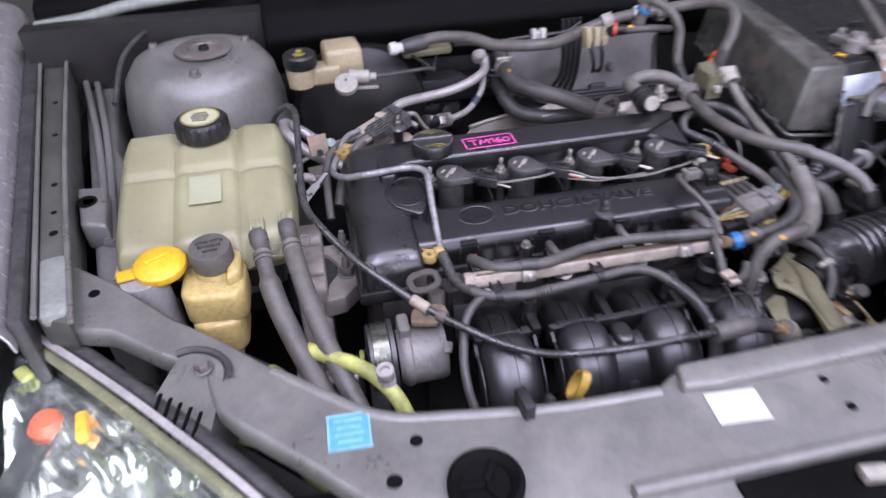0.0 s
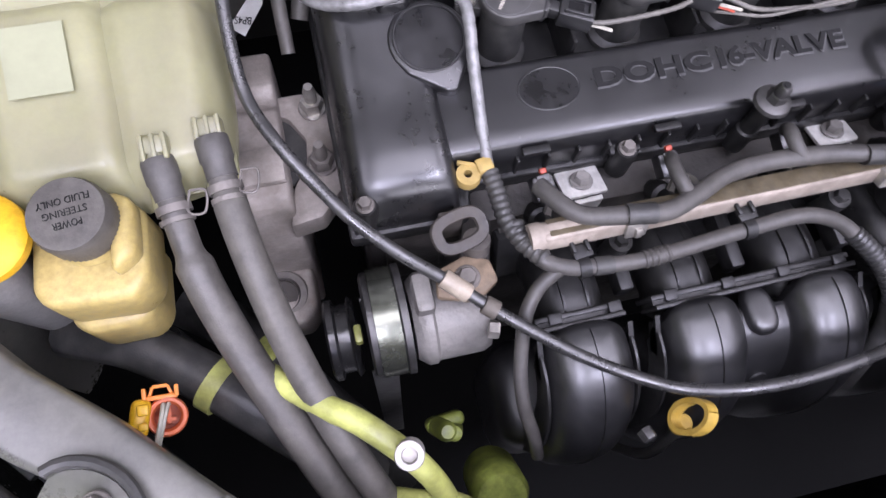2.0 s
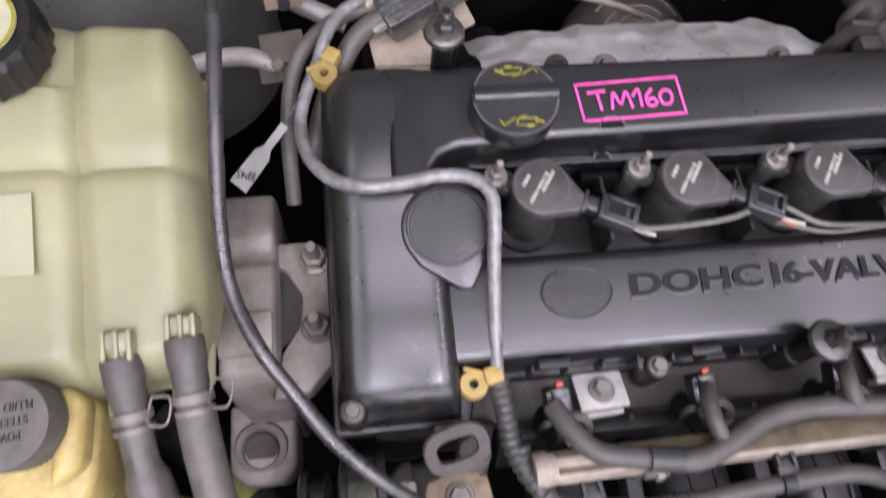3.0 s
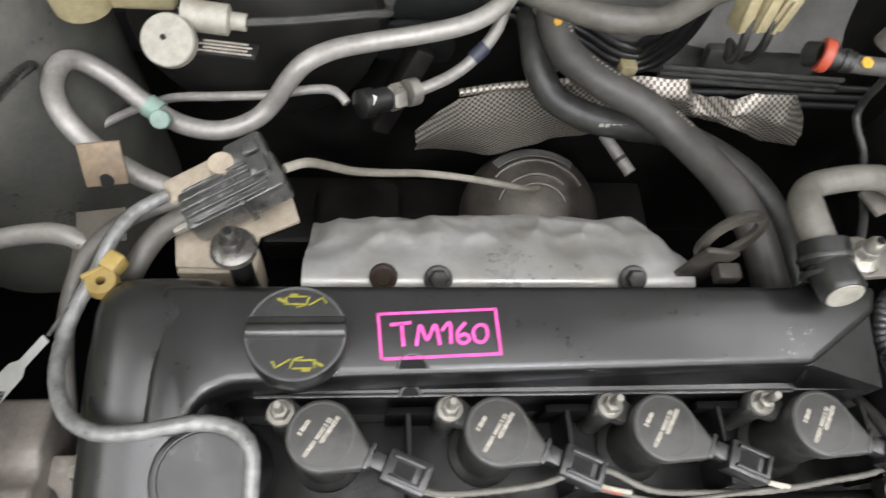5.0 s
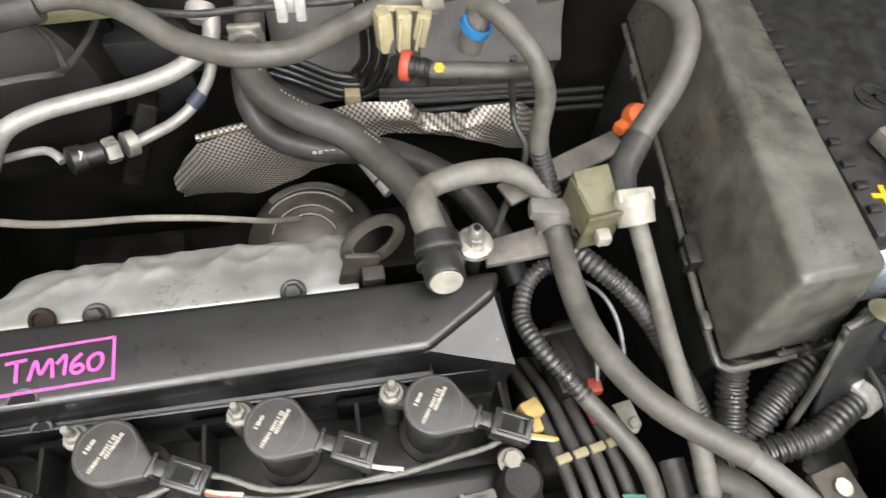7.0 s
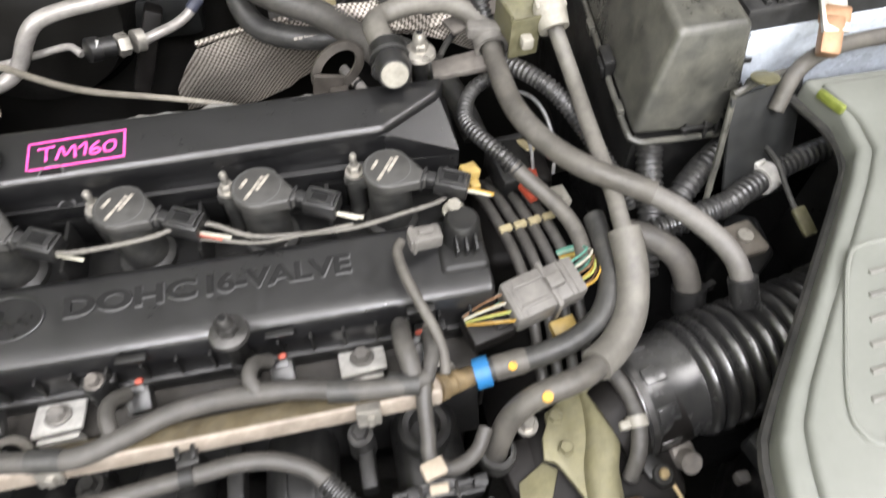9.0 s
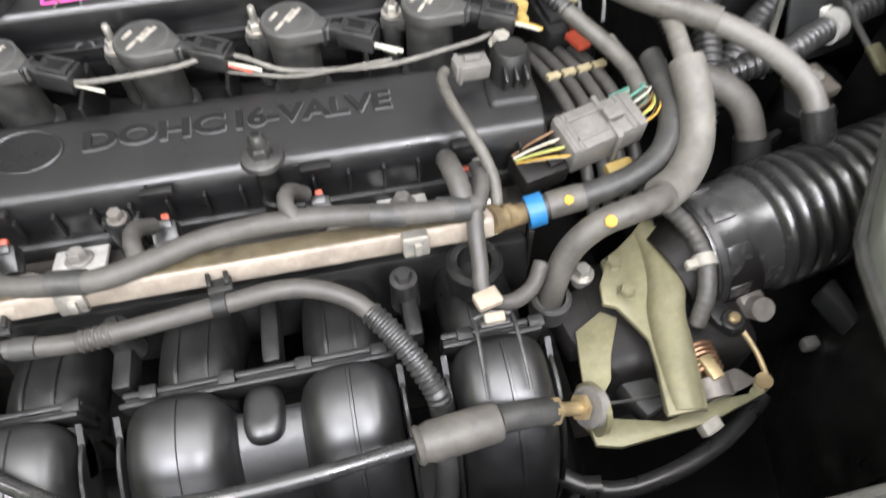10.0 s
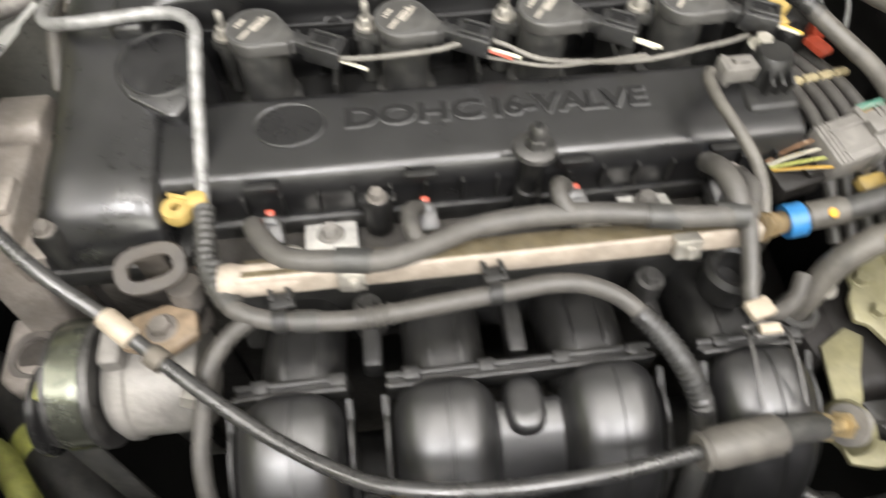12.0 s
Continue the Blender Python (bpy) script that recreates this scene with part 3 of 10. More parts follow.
bm = bmesh.new()
for k in (-1, 1):
    box(bm, 0.036, 0.0018, 0.0004, pose(-0.3125, -0.370 + 0.0171 * k, 0.8982, 0, 0, -2), 0)
    box(bm, 0.0018, 0.0328, 0.0004, pose(-0.3125 + 0.0171 * k, -0.370, 0.8982, 0, 0, -2), 0)
part("border", bm, PALECYAN, cy)
bm = bmesh.new()
box(bm, 0.046, 0.032, 0.0008, pose(0.011, -0.417, 0.8976, 0, 0, -4), 0)
ws = single("white_sticker", bm, WHITE, "white paper sticker with faint unreadable print", "sticker")
for k in range(4):
    bm = bmesh.new()
    box(bm, 0.030 - 0.006 * (k % 3), 0.0018, 0.0004, pose(0.008, -0.407 - 0.006 * k, 0.8982, 0, 0, -4), 0)
    part("print_bar", bm, LIGHTPRINT, ws)

# left wing rail, outer fender and its seam
wing = thing("fender", (-0.66, 0.1, 0.60), "car fender with pale reflection colour and a drilled inner rail", "fender", kind="structure")
bm = bmesh.new()
prism(bm, [(-0.560, -0.200), (-0.592, -0.186), (-0.751, 0.525), (-0.709, 0.525)], 0.85, 0.913, bevel=0.003)
part("rail", bm, RAILGREY, wing, "dull olive-grey inner rail with small holes")
bm = bmesh.new()
tube(bm, [(-0.558, -0.200, 0.915), (-0.624, 0.094, 0.917), (-0.709, 0.52, 0.921)], 0.0032, 8)
part("seam", bm, PANEL, wing)
bm = bmesh.new()
tube(bm, [(-0.594, -0.186, 0.915), (-0.659, 0.103, 0.917), (-0.751, 0.52, 0.921)], 0.0032, 8)
part("seam", bm, PANEL, wing)
bm = bmesh.new()
prism(bm, [(-0.597, -0.200), (-0.611, -0.204), (-0.785, 0.56), (-0.757, 0.54)], 0.84, 0.926, bevel=0.005)
part("rubber_seal", bm, RUBBER_DARK, wing, "black rubber bonnet seal")
bm = bmesh.new()
b2 = bmesh.new()
sec = [(0.0, 0.900), (0.006, 0.928), (0.020, 0.942), (0.060, 0.950), (0.14, 0.945), (0.24, 0.915), (0.30, 0.86), (0.31, 0.60)]
rows = []
for k in range(17):
    u = k / 16
    x0, y0 = -0.606 - 0.205 * u, -0.215 + 0.90 * u
    rows.append([b2.verts.new((x0 - d * 0.976, y0 - d * 0.22, z + 0.012 * u)) for d, z in sec])
for p, q in zip(rows, rows[1:]):
    for i in range(len(sec) - 1):
        b2.faces.new((p[i], q[i], q[i + 1], p[i + 1]))
bmesh.ops.recalc_face_normals(b2, faces=b2.faces[:])
bmesh.ops.subdivide_edges(b2, edges=b2.edges[:], cuts=1, smooth=0.7, use_grid_fill=True)
thicken(b2, 0.002)
absorb(bm, b2)
part("outer_skin", bm, BODYPAINT, wing, "glossy outer fender skin, bright reflection put into its colour")
for k, (u, r) in enumerate(((0.21, 0.005), (0.27, 0.0035), (0.36, 0.004), (0.55, 0.004), (0.70, 0.004))):
    bm = bmesh.new()
    disc(bm, r, 0.001, pose(-0.576 - 0.154 * u, -0.193 + 0.718 * u, 0.9128), 14)
    part("hole", bm, BAY, wing)
bm = bmesh.new()
box(bm, 0.026, 0.098, 0.016, pose(-0.585, -0.143, 0.912, 0, 0, 13), 0.005)
part("end_pad", bm, PADGREY, wing, "pale greenish end plate of the rail")

# folded sheet-metal between rail and reservoir, with the strut tower
ledge = thing("wing_ledge", (-0.58, 0.2, 0.60), "dull grey folded sheet-metal ledge beside the reservoir", "ledge", kind="structure")
bm = bmesh.new()
prism(bm, [(-0.700, 0.52), (-0.556, -0.16), (-0.535, -0.12), (-0.545, 0.10), (-0.60, 0.24), (-0.64, 0.52)], 0.60, 0.868, bevel=0.012, seg=3)
part("step", bm, PANEL, ledge)
for x0, x1, z in ((-0.553, -0.690, 0.876), (-0.547, -0.672, 0.872)):
    bm = bmesh.new()
    tube(bm, [(x0 - 0.012, -0.02, z), ((x0 + x1) / 2, 0.24, z + 0.004), (x1, 0.50, z + 0.006)], 0.0055, 10)
    part("fold", bm, PANEL, ledge)
bm = bmesh.new()
prism(bm, [(-0.560, -0.020), (-0.592, -0.010), (-0.612, 0.075), (-0.575, 0.070)], 0.86, 0.900, bevel=0.006, seg=3)
part("corner_bracket", bm, PANEL, ledge, "pressed corner bracket with a dark hole")
bm = bmesh.new()
lathe(bm, [(0, 0), (0.009, 0), (0.012, 0.001), (0.012, 0.003), (0.009, 0.003), (0.008, 0.001), (0, 0.001)], pose(-0.592, 0.036, 0.899), 24)
part("plug", bm, BAY, ledge)
tower = thing("strut_tower", (-0.474, 0.365, 0.55), "rounded grey strut tower with a bolted top", "strut tower", kind="structure")
bm = bmesh.new()
lathe(bm, [(0.132, 0.55), (0.130, 0.78), (0.126, 0.87), (0.116, 0.918), (0.098, 0.942), (0.072, 0.950), (0.052, 0.948), (0.046, 0.944), (0, 0.944)], pose(-0.474, 0.365, 0), 56)
part("shell", bm, PANEL, tower)
bm = bmesh.new()
lathe(bm, [(0.045, 0), (0.045, 0.003), (0.038, 0.004), (0.026, 0.002), (0.019, -0.006), (0, -0.006)], pose(-0.464, 0.378, 0.9475), 40)
part("bearing_plate", bm, CASTDARK, tower, "stained round bearing plate")
bm = bmesh.new()
lathe(bm, [(0, 0), (0.014, 0), (0.015, 0.003), (0.009, 0.004), (0.007, 0.012), (0, 0.013)], pose(-0.464, 0.378, 0.942), 24)
part("strut_nut", bm, DEEP, tower)
for a in (25, 150, 272):
    bm = bmesh.new()
    m = pose(-0.474 + 0.082 * math.cos(radians(a)), 0.365 + 0.082 * math.sin(radians(a)), 0.944)
    disc(bm, 0.010, 0.003, m, 18)
    hexagon(bm, 0.012, 0.007, m @ pose(0, 0, 0.003))
    part("top_nut", bm, CASTDARK, tower)
bm = bmesh.new()
tube(bm, [(-0.600, 0.30, 0.905), (-0.588, 0.395, 0.945), (-0.540, 0.475, 0.962), (-0.46, 0.505, 0.966), (-0.385, 0.47, 0.955)], 0.0045, 8)
part("edge_strip", bm, RUBBER_DARK, tower, "dark seal round the tower")

bm = bmesh.new()
tube(bm, [(-0.735, 0.490, 0.968), (-0.700, 0.497, 0.970), (-0.655, 0.500, 0.974), (-0.590, 0.505, 0.986), (-0.500, 0.512, 0.992), (-0.42, 0.53, 0.992)], 0.0095, 14)
single("bonnet_stay", bm, PADGREY, "pale grey rounded bar behind the strut tower", "bar")

# headlamp in front of the wing
lamp = thing("headlamp", (-0.60, -0.40, 0.55), "clear headlamp with chrome bowls and amber indicator", "headlamp")
OUT = [(-0.662, -0.140), (-0.600, -0.190), (-0.530, -0.262), (-0.470, -0.328), (-0.419, -0.385), (-0.350, -0.470), (-0.30, -0.56), (-0.34, -0.66), (-0.62, -0.68), (-0.86, -0.45)]
bm = bmesh.new()
b2 = bmesh.new()
cx, cyy = -0.56, -0.43
# stepped chrome reflector: ribbed facets that fall to two bowls
NR, NA = 26, 90
rings = []
for i in range(NR + 1):
    f = 1 - 0.97 * i / NR
    ring = []
    for k in range(NA):
        u = k / NA * len(OUT)
        a, b = OUT[int(u) % len(OUT)], OUT[(int(u) + 1) % len(OUT)]
        w = u - int(u)
        x, y = a[0] + (b[0] - a[0]) * w, a[1] + (b[1] - a[1]) * w
        x, y = cx + (x - cx) * f, cyy + (y - cyy) * f
        z = 0.838 - 0.030 * (1 - f)
        for bx, by, br in ((-0.515, -0.385, 0.062), (-0.640, -0.270, 0.048), (-0.47, -0.52, 0.07)):
            d = math.hypot(x - bx, y - by) / br
            if d < 1:
                z -= 0.034 * (1 - d * d)
        z += 0.004 * noise.noise(Vector((x * 55, y * 55, 3))) + (0.0022 if int((x + y) * 160) % 2 else 0)
        ring.append(b2.verts.new((x, y, z - 0.10 * max(0, -0.30 - y))))
    rings.append(ring)
for p, q in zip(rings, rings[1:]):
    for k in range(NA):
        b2.faces.new((p[k], p[(k + 1) % NA], q[(k + 1) % NA], q[k]))
b2.faces.new(rings[-1])
skirt = [b2.verts.new((v.co.x, v.co.y, 0.62)) for v in rings[0]]
for k in range(NA):
    b2.faces.new((rings[0][(k + 1) % NA], rings[0][k], skirt[k], skirt[(k + 1) % NA]))
b2.faces.new(skirt)
bmesh.ops.recalc_face_normals(b2, faces=b2.faces[:])
absorb(bm, b2)
part("reflector", bm, LAMPHOUSE, lamp, "faceted chrome reflector")
bm = bmesh.new()
b2 = bmesh.new()
rings = []
for f, z in ((1.0, 0.845), (1.0, 0.866), (0.985, 0.871), (0.8, 0.872), (0.45, 0.868), (0.2, 0.864)):
    rings.append([b2.verts.new((cx + (x - cx) * f, cyy + (y - cyy) * f, z - 0.10 * max(0, -0.30 - (cyy + (y - cyy) * f)))) for x, y in OUT])
for p, q in zip(rings, rings[1:]):
    for i in range(len(p)):
        j = (i + 1) % len(p)
        b2.faces.new((p[i], p[j], q[j], q[i]))
b2.faces.new(rings[-1])
bmesh.ops.recalc_face_normals(b2, faces=b2.faces[:])
thicken(b2, 0.002)
absorb(bm, b2)
lens = part("lens", bm, GLASS, lamp, "clear glossy plastic lens")
lens.visible_shadow = False
bm = bmesh.new()
lathe(bm, [(0, 0), (0.017, 0), (0.018, 0.008), (0.012, 0.017), (0, 0.020)], pose(-0.598, -0.246, 0.822), 24)
part("bulb_cap", bm, AMBERRED, lamp, "dull red bulb shield")
bm = bmesh.new()
box(bm, 0.012, 0.034, 0.012, pose(-0.560, -0.264, 0.838, 0, 0, 12), 0.004)
part("indicator", bm, AMBER, lamp, "amber indicator strip")
bm = bmesh.new()
box(bm, 0.014, 0.020, 0.008, pose(-0.630, -0.185, 0.842, 0, 0, 40), 0.003)
part("sidelight", bm, LIME, lamp, "lime tinted sidelight")
bm = bmesh.new()
tube(bm, [(x, y + 0.004, 0.866) for x, y in OUT[:7]], 0.0060, 10)
part("lens_edge", bm, LENSEDGE, lamp, "olive translucent lens border")
trim = thing("headlamp_trim", (-0.50, -0.26, 0.85), "black trim with a bright metal strip behind the headlamp", "trim", kind="structure")
bm = bmesh.new()
tube(bm, [(-0.640, -0.112, 0.868), (-0.585, -0.172, 0.868), (-0.533, -0.226, 0.868), (-0.469, -0.292, 0.866), (-0.395, -0.372, 0.860), (-0.33, -0.45, 0.850)], 0.0085, 10)
part("seal", bm, RUBBER_DARK, trim, "black rubber seal")
bm = bmesh.new()
sweep(bm, spline([(-0.655, -0.124, 0.876), (-0.600, -0.178, 0.876), (-0.537, -0.240, 0.876), (-0.473, -0.306, 0.873), (-0.400, -0.386, 0.866), (-0.34, -0.46, 0.856)], 0.008), lambda i, s: [(0.0032, -0.002), (0.0032, 0.002), (-0.0032, 0.003), (-0.0032, -0.002)])
part("metal_strip", bm, ALU, trim, "bright scuffed metal edge")
bm = bmesh.new()
prism(bm, [(-0.64, -0.108), (-0.58, -0.168), (-0.47, -0.285), (-0.38, -0.380), (-0.30, -0.44), (-0.30, -0.40), (-0.42, -0.290), (-0.50, -0.200), (-0.56, -0.160)], 0.62, 0.806, bevel=0.004)
part("gap_panel", bm, DEEPGREY, trim, "dark grey bumper bracket in the gap")
for x, y, a in ((-0.545, -0.188, 45), (-0.500, -0.236, 42), (-0.395, -0.352, 40)):
    bm = bmesh.new()
    box(bm, 0.030, 0.006, 0.030, pose(x, y, 0.815, 0, 0, a - 90), 0.002)
    box(bm, 0.020, 0.014, 0.008, pose(x, y, 0.832, 0, 0, a - 90), 0.002)
    part("gap_clip", bm, DEEPGREY, trim)


# ---- engine block and cylinder head ----
block = thing("engine_block", (0, 0, 0.31), "dark oily cast engine block below the covers", "engine block")
bm = bmesh.new()
box(bm, 0.44, 0.20, 0.40, pose(-0.03, -0.02, 0.53), 0.015)
part("block", bm, DEEP, block)
bm = bmesh.new()
box(bm, 0.45, 0.225, 0.10, pose(-0.035, -0.02, 0.765), 0.008)
part("cylinder_head", bm, HEADCAST, block, "oily cast cylinder head")
bm = bmesh.new()
box(bm, 0.07, 0.215, 0.46, pose(-0.238, -0.02, 0.60), 0.012)
part("timing_cover", bm, DEEP, block)
for k in range(10):
    bm = bmesh.new()
    box(bm, 0.004, 0.006, 0.05, pose(-0.215 + 0.045 * k, -0.134, 0.775), 0.001)
    part("head_rib", bm, HEADCAST, block)
bm = bmesh.new()
box(bm, 0.26, 0.22, 0.30, pose(0.33, -0.05, 0.50), 0.03)
part("gearbox", bm, DEEP, block, "dark gearbox casing")

# ---- cylinder head cover ----
cover = thing("cylinder_head_cover", (0, 0, 0.815), "black plastic cylinder head cover with raised lettering", "engine cover")
bm = bmesh.new()
prism(bm, [(-0.283, -0.132), (-0.196, -0.132), (-0.190, -0.106), (0.206, -0.106), (0.208, 0.098), (-0.283, 0.098)], 0.812, 0.830, bevel=0.004)
part("flange", bm, BLACK, cover)
# front bank with a rounded front edge
bm = bmesh.new()
profile_x(bm, [(-0.102, 0.828), (-0.103, 0.852), (-0.097, 0.8655), (-0.088, 0.8675), (-0.040, 0.8735), (-0.034, 0.868), (-0.030, 0.828)], -0.214, 0.205, 0.0035, 3)
part("front_bank", bm, COVER, cover)
# rear bank in two tiers with a cut corner; its front edge swings forward into the dome
bm = bmesh.new()
prism(bm, [(-0.215, 0.0272), (0.203, 0.0245), (0.204, 0.090), (-0.215, 0.091)], 0.825, 0.8765, bevel=0.0016)
prism(bm, [(-0.236, 0.002), (-0.214, 0.002), (-0.2115, 0.014), (-0.205, 0.0225), (-0.194, 0.0272), (-0.135, 0.0300), (0.146, 0.0340), (0.196, 0.0660), (0.203, 0.0840), (-0.236, 0.085)],
      0.868, 0.906, bevel=0.0050, seg=3)
profile_x(bm, [(0.044, 0.870), (0.0285, 0.870), (0.0340, 0.8985), (0.044, 0.8985)], -0.132, 0.147, 0.0)
# slanted facet under the cut corner
b2 = bmesh.new()
for v in ((0.145, 0.0350, 0.8990), (0.196, 0.0680, 0.8990), (0.2035, 0.0780, 0.8860), (0.2040, 0.0245, 0.8800), (0.1490, 0.0262, 0.8790), (0.145, 0.0350, 0.862), (0.2035, 0.0780, 0.862), (0.2040, 0.0245, 0.862), (0.1490, 0.0262, 0.862)):
    b2.verts.new(v)
bmesh.ops.convex_hull(b2, input=b2.verts[:])
absorb(bm, b2)
part("rear_bank", bm, COVER, cover)
# rounded chain-end dome
bm = bmesh.new()
b2 = bmesh.new()
prof = [(-0.1285, 0.828), (-0.1275, 0.842), (-0.123, 0.8555), (-0.114, 0.868), (-0.102, 0.8735), (-0.084, 0.8775), (-0.060, 0.8805), (-0.03, 0.8870), (0.0, 0.8945), (0.022, 0.9010), (0.060, 0.9060), (0.082, 0.9035), (0.094, 0.893), (0.098, 0.874), (0.099, 0.828)]
rows = []
for x, k in ((-0.279, 0.0), (-0.279, 0.45), (-0.2765, 0.70), (-0.271, 0.86), (-0.262, 0.95), (-0.250, 0.99), (-0.236, 1.0), (-0.222, 0.992), (-0.212, 0.955), (-0.206, 0.86), (-0.203, 0.6), (-0.203, 0.0)):
    rows.append([b2.verts.new((x, y, 0.826 + (z - 0.826) * k)) for y, z in prof])
for p, q in zip(rows, rows[1:]):
    for i in range(len(prof) - 1):
        b2.faces.new((p[i], p[i + 1], q[i + 1], q[i]))
bmesh.ops.remove_doubles(b2, verts=b2.verts, dist=0.0001)
bmesh.ops.recalc_face_normals(b2, faces=b2.faces[:])
bmesh.ops.subdivide_edges(b2, edges=b2.edges[:], cuts=2, smooth=0.8, use_grid_fill=True)
absorb(bm, b2)
part("chain_dome", bm, DOME, cover, "rounded satin black dome over the timing chain")
# keyhole-shaped pad with a round recess, tilted with the dome
pad_m = pose(-0.2045, -0.0195, 0.8915, 12, 0, 0)
bm = bmesh.new()
hole = [(0.0285 * math.cos(radians(a)), 0.0285 * math.sin(radians(a))) for a in range(-20, 216, 12)]
prism(bm, hole + [(-0.0185, -0.0235), (0.006, -0.0395), (0.0125, -0.0395), (0.0245, -0.0190)], -0.06, 0.0, pad_m, bevel=0.0022, seg=3)
pad_ob = part("round_boss", bm, COVER, cover, "keyhole-shaped raised pad")
bm = bmesh.new()
lathe(bm, [(0.0232, 0.0), (0.0252, 0.0), (0.0252, 0.0006), (0.0246, 0.0013), (0.0238, 0.0013), (0.0232, 0.0004)], pad_m, 56)
part("recess_rim", bm, GLOSS, pad_ob, "glossy rounded recess rim")
bm = bmesh.new()
disc(bm, 0.0234, 0.0005, pad_m, 48, 0.0002)
part("recess_floor", bm, SEAT, pad_ob, "dull round recess")
# ribbed skirt below the front bank
for k in range(17):
    bm = bmesh.new()
    box(bm, 0.0022, 0.005, 0.020, pose(-0.180 + 0.0228 * k, -0.1045, 0.846), 0.0006)
    part("skirt_rib", bm, BLACK, cover)
for k in range(4):
    bm = bmesh.new()
    box(bm, 0.020, 0.006, 0.0045, pose(-0.145 + 0.098 * k, -0.1035, 0.8625), 0.001)
    part("skirt_lip", bm, BLACK, cover)
# valley between the banks
bm = bmesh.new()
box(bm, 0.40, 0.054, 0.012, pose(0.0, -0.006, 0.829), 0.002)
part("coil_valley", bm, BLACK, cover)
for k in range(5):
    bm = bmesh.new()
    box(bm, 0.003, 0.046, 0.045, pose(-0.192 + 0.096 * k, -0.006, 0.850), 0.001)
    part("valley_web", bm, BLACK, cover)
for k in range(3):
    bm = bmesh.new()
    box(bm, 0.028, 0.005, 0.03, pose(-0.095 + 0.096 * k, 0.0185, 0.856), 0.001)
    part("valley_pocket", bm, BAY, cover)
# ledge line on the rear bank's face, and its half-round notch
bm = bmesh.new()
box(bm, 0.33, 0.003, 0.003, pose(-0.02, 0.0258, 0.8765, 0, 0, -0.4), 0.001)
part("rear_ledge", bm, COVER, cover)
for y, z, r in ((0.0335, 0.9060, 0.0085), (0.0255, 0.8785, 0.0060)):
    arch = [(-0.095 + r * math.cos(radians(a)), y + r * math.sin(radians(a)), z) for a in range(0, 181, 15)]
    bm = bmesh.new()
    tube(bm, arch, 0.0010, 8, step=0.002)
    # pale rim: the edge's highlight put into its colour
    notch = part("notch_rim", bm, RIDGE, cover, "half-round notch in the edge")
    bm = bmesh.new()
    prism(bm, [(x, q) for x, q, _ in arch], z - 0.004, z + 0.0004, bevel=0)
    part("notch_floor", bm, LETTER, notch)
# round badge seat and lettering on the front bank
plate = pose(0, -0.060, 0.8712, 7.1, 0, 0)
bm = bmesh.new()
b2 = bmesh.new()
lathe(b2, [(0.0216, 0.0), (0.0230, 0.0), (0.0230, 0.0010), (0.0223, 0.0015), (0.0216, 0.0010)], None, 48)
absorb(bm, b2, plate @ pose(-0.126, -0.002, 0) @ Matrix.Diagonal((1, 0.72, 1, 1)))
part("badge_rim", bm, GLOSS, cover)
bm = bmesh.new()
b2 = bmesh.new()
lathe(b2, [(0.0, 0.0), (0.0217, 0.0), (0.0217, 0.0008), (0, 0.0008)], None, 48)
absorb(bm, b2, plate @ pose(-0.126, -0.002, 0) @ Matrix.Diagonal((1, 0.72, 1, 1)))
part("badge_seat", bm, SEAT, cover, "plain dark oval where a badge sat")
for word, width, x in (("DOHC", 0.0886, -0.0467), ("16-VALVE", 0.1010, 0.0552)):
    # larger pale copy, set off downwards, paints the letters' edge highlight
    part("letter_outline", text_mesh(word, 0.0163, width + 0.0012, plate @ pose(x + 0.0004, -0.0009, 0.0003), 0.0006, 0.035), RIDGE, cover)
    part("lettering", text_mesh(word, 0.0152, width, plate @ pose(x, 0.0, 0.0006), 0.0008, 0.035), LETTER, cover, "moulded word " + word)
# cover bolts on lugs
for x, y, z in ((-0.075, -0.109, 0.850), (-0.269, -0.121, 0.862), (-0.272, 0.010, 0.83), (0.155, -0.110, 0.845)):
    bm = bmesh.new()
    lathe(bm, [(0, -0.03), (0.009, -0.03), (0.009, -0.004), (0.0075, 0.0), (0, 0.0)], pose(x, y, z), 18)
    if y < -0.1 and x > -0.2:
        box(bm, 0.024, 0.014, 0.006, pose(x, y + 0.006, z - 0.006), 0.002)
    lug = part("bolt_lug", bm, BLACK, cover)
    bm = bmesh.new()
    disc(bm, 0.0065, 0.0015, pose(x, y, z), 18)
    hexagon(bm, 0.0085, 0.005, pose(x, y, z + 0.0015))
    part("bolt", bm, CASTDARK, lug)


def cover_stud(x, y, base, top, dark):
    m = pose(x, y, base)
    h = top - base
    bm = bmesh.new()
    lathe(bm, [(0, 0), (0.0085, 0), (0.0085, h * 0.30), (0.0070, h * 0.32), (0.0070, h - 0.022), (0.0085, h - 0.020), (0, h - 0.020)], m, 20)
    post = part("stud_post", bm, BLACK, cover)
    bm = bmesh.new()
    lathe(bm, [(0, 0), (0.0135, 0), (0.0125, 0.003), (0.0085, 0.005), (0, 0.005)], m @ pose(0, 0, h - 0.021), 24)
    hexagon(bm, 0.0125, 0.007, m @ pose(0, 0, h - 0.016))
    lathe(bm, [(0, 0), (0.0055, 0), (0.0052, 0.006), (0.0035, 0.009), (0, 0.0095)], m @ pose(0, 0, h - 0.0095), 18)
    nut = part("stud_nut", bm, dark, post, "flanged stud nut")
    bm = bmesh.new()
    disc(bm, 0.0026, 0.001, m @ pose(0, 0, h - 0.0004), 12)
    part("socket", bm, LETTER, nut)


cover_stud(0.022, -0.108, 0.822, 0.903, DARKSTEEL)
cover_stud(-0.196, 0.102, 0.815, 0.938, STUDMETAL)
